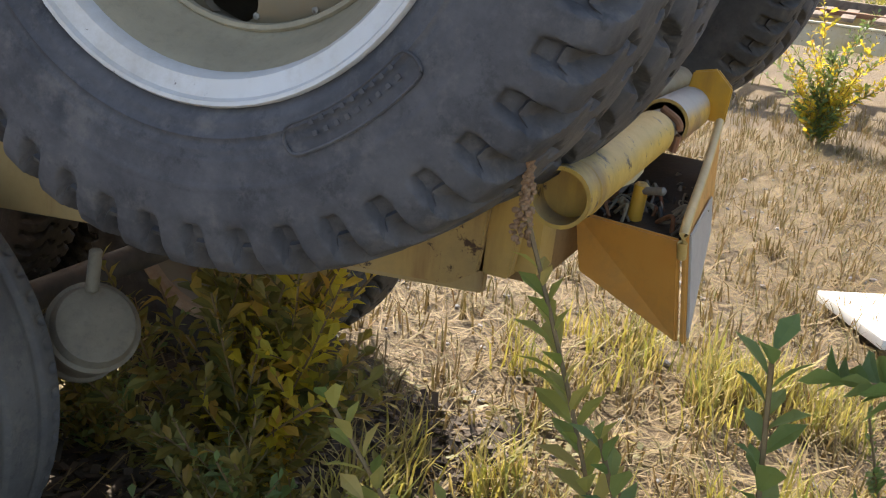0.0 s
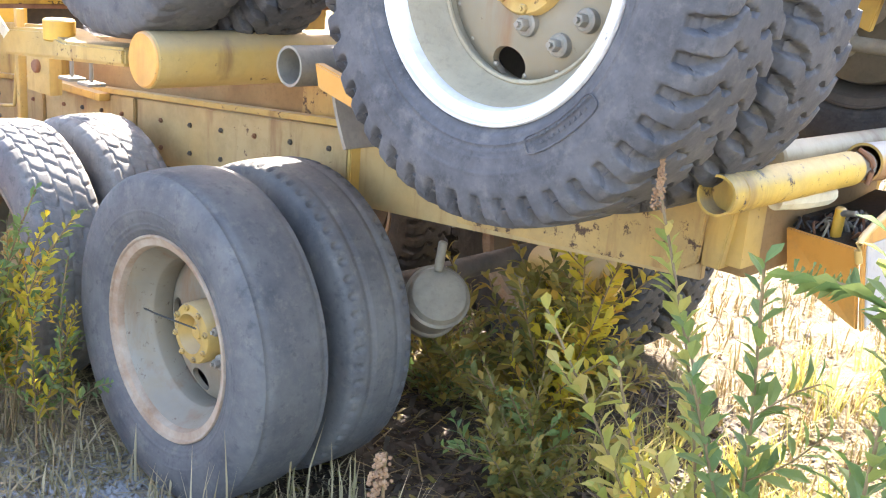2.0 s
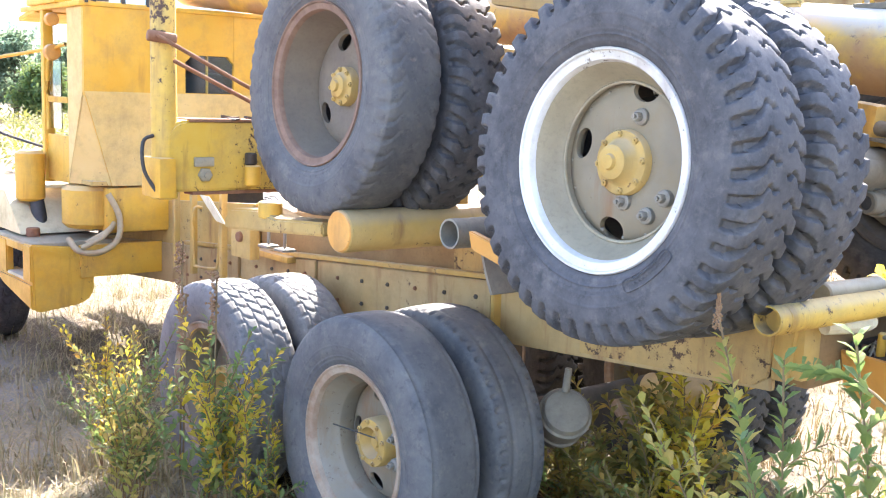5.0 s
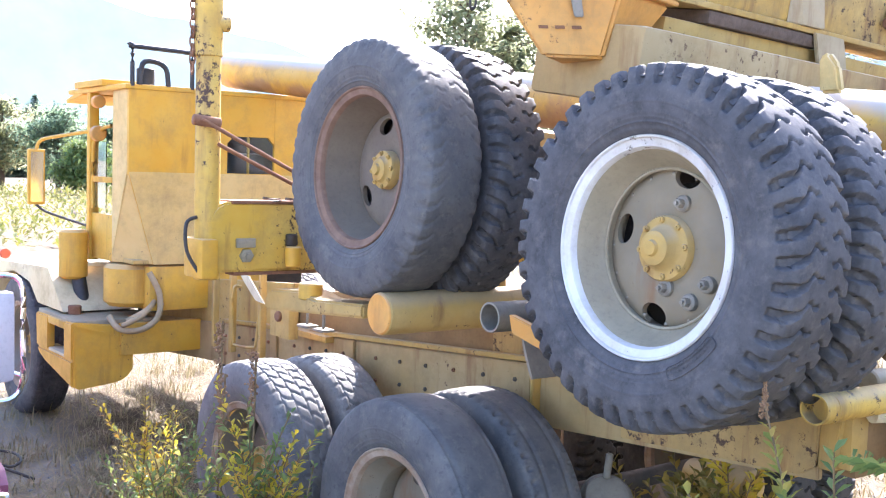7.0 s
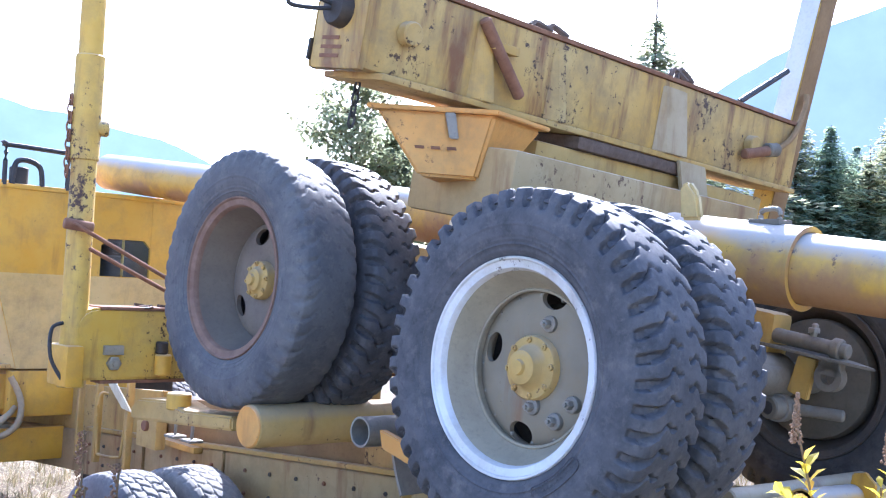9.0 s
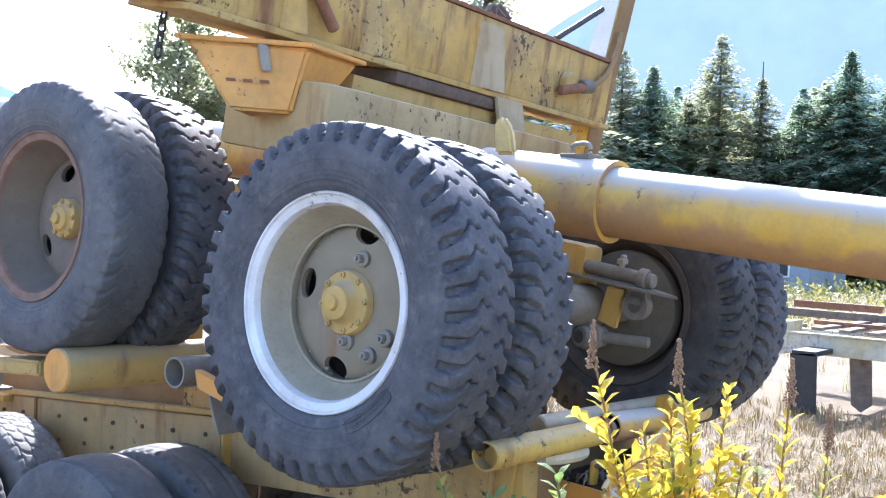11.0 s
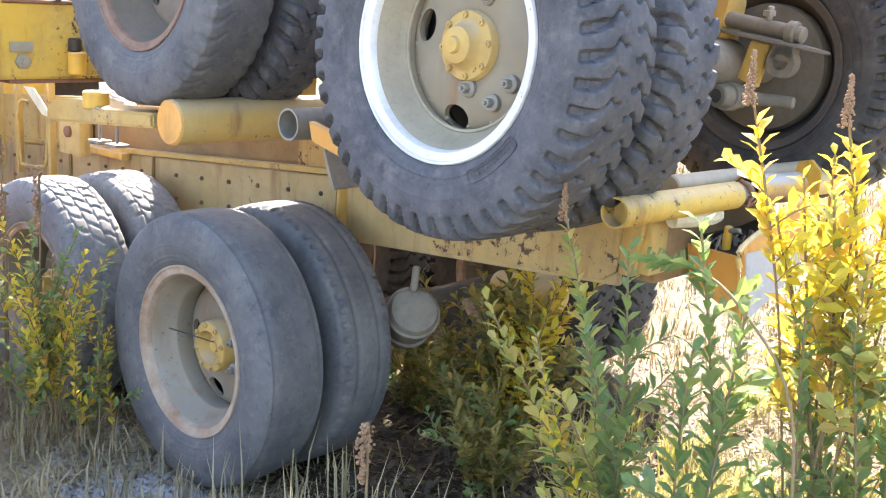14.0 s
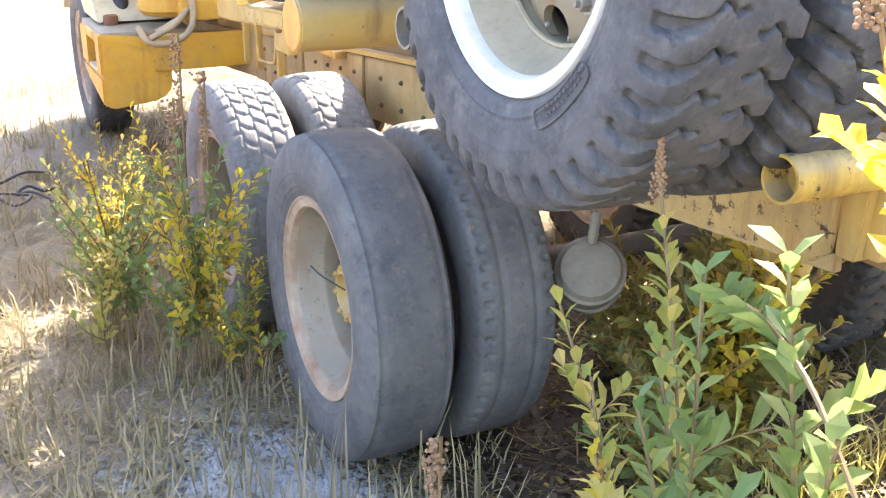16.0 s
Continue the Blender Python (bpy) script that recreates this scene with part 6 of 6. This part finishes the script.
litter(62000, (-3.5, 5.0, 0.6, 9.0), STRAW, "broken dry straw lying behind the truck", 58, (0.06, 0.2))
# covers the shaded ground only; its dark tone carries the shade
litter(19000, (-2.4, -0.10, 0.30, 2.1), SHADE_DUFF, "leaf litter darkened for the shade under the truck", 59, (0.03, 0.08), (0.006, 0.014))
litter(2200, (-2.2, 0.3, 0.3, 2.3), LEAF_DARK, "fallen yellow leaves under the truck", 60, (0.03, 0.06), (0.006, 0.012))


def far_brush():
    rng = random.Random(61)
    verts, faces = [], []
    for k in range(1500):
        a, d = rng.uniform(-0.2, 1.7), rng.uniform(22, 60)
        c = Vector((-math.sin(a) * d, math.cos(a) * d, 0))
        for q in range(26):
            p = c + Vector((rng.gauss(0, 0.7), rng.gauss(0, 0.7), abs(rng.gauss(0.12, 0.26))))
            leaf(verts, faces, p, Vector((rng.uniform(-1, 1), rng.uniform(-1, 1), rng.uniform(0, 1))), Vector((0, 0, 1)), 0.26, 0.10)
    tagged(new("far_brush", raw_mesh("far_brush", verts, faces, MEADOW)), "yellow brush along the far edge of the clearing", "brush", kind="stuff")


far_brush()


def gravel():
    rng = random.Random(71)
    bm = bmesh.new()
    base = bmesh.new()
    bmesh.ops.create_icosphere(base, subdivisions=1, radius=1)
    co = [v.co.copy() for v in base.verts]
    fc = [[v.index for v in f.verts] for f in base.faces]
    base.free()
    verts, faces = [], []
    for k in range(11500):
        if k < 9000:
            x, y = rng.gauss(-0.92, 0.34), rng.gauss(-0.24, 0.20)
        else:
            x, y = rng.uniform(-5, 3), rng.uniform(-3, 9)
        r = rng.uniform(0.006, 0.018) * (0.8 if k < 9000 else 1 if k < 11300 else 1.4)
        i = len(verts)
        rz = rng.uniform(0, 6.28)
        for c in co:
            v = Vector((c.x * r * rng.uniform(0.8, 1.3), c.y * r * rng.uniform(0.7, 1.1), c.z * r * rng.uniform(0.5, 0.8)))
            v.rotate(Euler((0, 0, rz)))
            verts.append((v.x + x, v.y + y, v.z + bump_at(x, y) - 0.006))
        faces += [[i + q for q in f] for f in fc]
    bm.free()
    tagged(new("gravel", raw_mesh("gravel", verts, faces, GRAVEL)), "loose grey gravel on the ground", "gravel", kind="stuff")


gravel()

# white board lying in the grass
board = solo("board", box(bmesh.new(), (0.0, -0.62, 0.0), (0.40, 0.0, 0.05), 0.006, Matrix.Translation((0.68, 4.32, 0.03)) @ Matrix.Rotation(radians(32), 4, "Z")), WHITE_BOARD, "flat white painted board lying in dry grass", "board")


# scrap timber far out in the clearing
rs = random.Random(91)
for k in range(9):
    x, y, a, L = rs.uniform(-9.0, -3.0), rs.uniform(20, 26), rs.uniform(-0.5, 0.5), rs.uniform(0.6, 1.8)
    solo("scrap_timber", box(bmesh.new(), (-L / 2, -0.09, 0), (L / 2, 0.09, rs.uniform(0.08, 0.22)), 0.015, Matrix.Translation((x, y, 0.0)) @ Matrix.Rotation(a, 4, "Z")), (WOOD, CREAM, DUSTY_METAL)[k % 3], "weathered scrap timber lying in the clearing", "scrap wood", "scrap timber")
# loops of black wire on the bare ground
wire = solo("wire_loop", tube(bmesh.new(), [(-5.04, -0.76, 0.03), (-5.17, -0.59, 0.05), (-5.05, -0.43, 0.04), (-4.80, -0.45, 0.05), (-4.76, -0.53, 0.03), (-4.80, -0.62, 0.06), (-4.74, -0.69, 0.03), (-4.69, -0.60, 0.05), (-4.45, -0.47, 0.02)], 0.009, 6), BLACK, "tangled loop of black wire lying on bare ground", "wire")
wire = solo("wire_loop", tube(bmesh.new(), [(-4.95, -1.0, 0.02), (-4.70, -0.85, 0.07), (-4.55, -0.72, 0.02), (-4.62, -0.62, 0.05), (-4.85, -0.80, 0.02)], 0.008, 6), BLACK, "small loop of black wire on bare ground", "wire")
for a, b, sag in (((-8.315, 3.92), (-3.876, 5.24), 0.05), ((-7.337, 3.73), (-3.835, 4.757), 0.05), ((-5.708, 3.503), (-3.796, 4.756), 0.12)):
    A2, B2_ = Vector((a[0], 25, a[1])), Vector((b[0], 25, b[1]))
    run = B2_ - A2
    pts = [A2 + run * u + Vector((0, 0, sag * (u * u - u) * 0.5)) for u in (-0.9, -0.4, 0, 0.25, 0.5, 0.75, 1.0, 1.5, 2.2)]
    solo("overhead_wire", tube(bmesh.new(), pts, 0.008, 6), DARK_DUST, "thin overhead wire crossing before the forest", "wire", "overhead wires", "structure")


# ---- trees, house and hills ----
def conifer_mesh(seed, height, width, mat, thin=1.0):
    """Many slightly drooping branches with fine sprays of needles; uneven, with gaps."""
    rng = random.Random(seed)
    verts, faces = [], []
    lobes = [rng.uniform(0.7, 1.2) for k in range(9)]
    for k in range(int(1050 * thin)):
        u = rng.random() ** 0.9
        z = height * (0.04 + 0.95 * u)
        az = rng.uniform(0, 6.283)
        L = (1.95 * width * (1 - u) ** 1.05 + 0.10) * rng.uniform(0.3, 1.1) * lobes[int(u * 8.99)]
        n = max(2, int(L / 0.15))
        for q in range(n):
            s_ = (q + rng.uniform(0.4, 1.0)) / n
            p = Vector((math.cos(az) * L * s_, math.sin(az) * L * s_, z + 0.16 * L * s_ - 0.30 * L * s_ * s_))
            for e in (-1, 1, 0):
                d = Vector((math.cos(az + e * 0.9), math.sin(az + e * 0.9), rng.uniform(-0.45, 0.35)))
                i = len(verts)
                Lf = (0.16 + 0.20 * (1 - u)) * rng.uniform(0.6, 1.3)
                side = Vector((-d.y, d.x, rng.uniform(-0.8, 0.8))).normalized() * 0.055
                base = p + Vector((rng.uniform(-0.1, 0.1), rng.uniform(-0.1, 0.1), rng.uniform(-0.1, 0.1)))
                verts += [base, base + d * Lf * 0.55 + side, base + d * Lf, base + d * Lf * 0.55 - side]
                faces.append((i, i + 1, i + 2, i + 3))
    return raw_mesh("crown", verts, faces, mat)


def trunk_mesh(height, r):
    return mesh_of("trunk", lathe(bmesh.new(), [(0, r), (height * 0.3, r * 0.75), (height * 0.7, r * 0.4), (height, 0.02)], pose(0, 0, 0, 90), 10), BARK)


CROWNS = [conifer_mesh(1, 15, 4.1, NEEDLES, 1.2), conifer_mesh(2, 17, 3.9, NEEDLES, 1.2), conifer_mesh(3, 14, 3.2, NEEDLES_PALE, 0.95), conifer_mesh(4, 16, 3.1, NEEDLES_PALE, 0.9), conifer_mesh(5, 14, 4.0, NEEDLES_PALE, 0.75)]
TRUNK = trunk_mesh(15, 0.22)


def conifer(yaw, dist, size, kind, wide=1.45):
    a = radians(yaw)
    at = (2.2 - math.sin(a) * dist, -2.4 + math.cos(a) * dist, -0.1)
    ob = thing("conifer", at, "pale thin conifer at the edge of the clearing" if kind > 1 else "dark green conifer at the edge of the clearing", "tree", "conifers")
    ob.scale = (size,) * 3
    turn = Matrix.Translation(at) @ Matrix.Rotation(yaw * 1.7, 4, "Z") @ Matrix.Diagonal((size * wide, size * wide, size, 1))
    part("trunk", TRUNK, None, ob, "", turn)
    part("crown", CROWNS[kind], None, ob, "", turn)


rt = random.Random(81)
# forest wall across the clearing
for k in range(120):
    yaw_ = 26.5 - k * 0.43 + rt.uniform(-0.4, 0.4)
    conifer(yaw_, rt.uniform(66, 104), rt.uniform(0.58, 0.88), rt.choice((0, 0, 1, 1, 2, 3)))
conifer(36.1, 62, 1.27, 4, 1.5)
for yaw_, up_, k_ in ((28.7, 9.9, 3), (27.1, 9.1, 0), (25.2, 7.4, 2), (23.7, 10.7, 3), (21.6, 8.6, 2), (19.6, 8.1, 1), (18.5, 8.4, 3), (17.4, 9.9, 0), (15.4, 8.7, 1), (14.0, 9.5, 0), (12.3, 9.0, 1), (10.4, 9.4, 0), (8.0, 9.0, 3)):
    conifer(yaw_, 62, (math.tan(radians(up_)) * 62 + 1.9) / (15, 17, 14, 16)[k_], k_)
for yaw_, d_, s_, k_ in ((73.7, 120, 0.58, 0), (74.6, 125, 0.50, 1), (72.8, 125, 0.46, 1), (75.9, 120, 0.55, 0), (77.4, 120, 0.5, 1), (79.3, 120, 0.6, 0), (81.0, 120, 0.5, 1)):
    conifer(yaw_, d_, s_, k_, 2.0)


def broadleaf(yaw, dist, height, width, seed, mat, label):
    """A tapered trunk with limbs and a loose crown of small leaves."""
    rng = random.Random(seed)
    a = radians(yaw)
    at = Vector((2.2 - math.sin(a) * dist, -2.4 + math.cos(a) * dist, -0.05))
    ob = thing("tree", at, label, "tree")
    tb = lathe(bmesh.new(), [(0, 0.16), (height * 0.4, 0.11), (height * 0.9, 0.02)], Matrix.Translation(at) @ pose(0, 0, 0, 90), 10)
    part("trunk", tb, BARK, ob)
    lb = bmesh.new()
    verts, faces = [], []
    for k in range(64):
        u = rng.uniform(0.15, 0.97)
        az = rng.uniform(0, 6.283)
        L = width * (0.35 + 0.65 * math.sin(math.pi * min(1, u * 0.9 + 0.15)) ** 0.7) * rng.uniform(0.5, 1.1)
        p0 = at + Vector((0, 0, height * u * 0.9))
        p1 = p0 + Vector((math.cos(az) * L, math.sin(az) * L, L * rng.uniform(0.1, 0.6)))
        tube(lb, [p0, p0.lerp(p1, 0.5) + Vector((0, 0, 0.1)), p1], 0.02, 5)
        for q in range(120):
            s_ = rng.uniform(0.25, 1.08)
            p = p0.lerp(p1, s_) + Vector((rng.gauss(0, 0.22), rng.gauss(0, 0.22), rng.gauss(0, 0.2)))
            leaf(verts, faces, p, Vector((rng.uniform(-1, 1), rng.uniform(-1, 1), rng.uniform(-0.9, 0.4))), Vector((0, 0, 1)), rng.uniform(0.16, 0.30), 0.15)
    part("limb", lb, BARK, ob)
    part("crown", raw_mesh("crown", verts, faces, mat), None, ob)


broadleaf(51.9, 38, 10.0, 2.9, 5, NEEDLES_PALE, "slender grey-green tree behind the trailer")
broadleaf(49.0, 40, 8.6, 2.4, 6, NEEDLES_PALE, "grey-green leafy tree behind the trailer")
broadleaf(71.4, 60, 3.0, 1.5, 9, LEAF_GREEN, "low round green tree past the cab")
broadleaf(66.5, 70, 5.5, 2.4, 7, LEAF_GREEN, "round green tree at the edge of the clearing")
broadleaf(64.5, 60, 3.2, 2.0, 8, LEAF_GREEN, "low green tree at the edge of the clearing")

for yaw_, d_, h_, w_, sd_ in ((72.6, 66, 5.4, 2.6, 91), (75.2, 70, 6.2, 3.0, 92), (77.6, 68, 5.6, 2.8, 93), (80.0, 70, 6.6, 3.0, 94), (70.0, 64, 4.6, 2.4, 95)):
    broadleaf(yaw_, d_, h_, w_, sd_, NEEDLES if sd_ % 2 else NEEDLES_PALE, "blue-green leafy tree past the cab")


def hills():
    """Two wooded mountain flanks with a gap between them; the blue of distance is a painted glow."""
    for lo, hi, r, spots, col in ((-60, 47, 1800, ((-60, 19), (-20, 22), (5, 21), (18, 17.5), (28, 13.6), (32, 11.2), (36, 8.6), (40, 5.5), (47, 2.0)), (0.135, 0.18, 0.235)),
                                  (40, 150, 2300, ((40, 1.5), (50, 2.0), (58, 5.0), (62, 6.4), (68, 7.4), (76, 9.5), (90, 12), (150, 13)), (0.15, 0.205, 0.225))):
        bm = bmesh.new()
        prev = None
        for k in range(141):
            deg = lo + (hi - lo) * k / 140
            up = float(np.interp(deg, [q[0] for q in spots], [q[1] for q in spots])) + 0.5 * noise.noise((deg * 0.25, r * 0.01, 0)) + 0.12 * noise.noise((deg * 1.4, r, 1))
            a = radians(deg)
            p = Vector((-math.sin(a) * r, math.cos(a) * r, 0))
            h = math.tan(radians(max(up, 0.5))) * r
            ring = [bm.verts.new(p + Vector((0, 0, -5))), bm.verts.new(p * 1.06 + Vector((0, 0, h * 0.6))), bm.verts.new(p * 1.10 + Vector((0, 0, h * 1.1)))]
            if prev:
                for i in range(2):
                    bm.faces.new((prev[i], ring[i], ring[i + 1], prev[i + 1]))
            prev = ring
        m, t, b = nodes_of("hill_haze_glow")
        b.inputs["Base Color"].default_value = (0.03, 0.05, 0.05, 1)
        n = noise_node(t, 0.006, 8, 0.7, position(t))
        # aerial haze painted in as blue emission
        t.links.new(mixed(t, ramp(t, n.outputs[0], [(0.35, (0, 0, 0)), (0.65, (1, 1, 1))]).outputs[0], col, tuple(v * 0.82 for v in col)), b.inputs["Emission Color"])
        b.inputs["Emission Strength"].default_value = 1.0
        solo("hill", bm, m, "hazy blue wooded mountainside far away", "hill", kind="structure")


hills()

# house past the clearing
hs = thing("house", (-15.9, 45.5, 0), "low grey house with a pale metal roof far off", "house")
part("wall", prism(bmesh.new(), [(-18.6, 43, -0.1), (-13.3, 43, -0.1), (-13.3, 43, 1.6), (-15.95, 43, 2.65), (-18.6, 43, 1.6)], (0, 5, 0), 0), SIDING, hs)
for x0, x1 in ((-15.95, -12.95), (-15.95, -18.95)):
    part("roof", prism(bmesh.new(), [(x0, 42.7, 2.80), (x1, 42.7, 1.55), (x1, 42.7, 1.43), (x0, 42.7, 2.68)], (0, 5.6, 0), 0), WHITE_BOARD, hs)
for x in (-14.6, -16.6):
    wn = part("window", box(bmesh.new(), (x - 0.5, 42.93, 0.55), (x + 0.5, 43.02, 1.35), 0.02), WHITE_BOARD, hs)
    part("pane", box(bmesh.new(), (x - 0.43, 42.92, 0.62), (x + 0.43, 42.93, 1.28), 0), BLACK, wn)
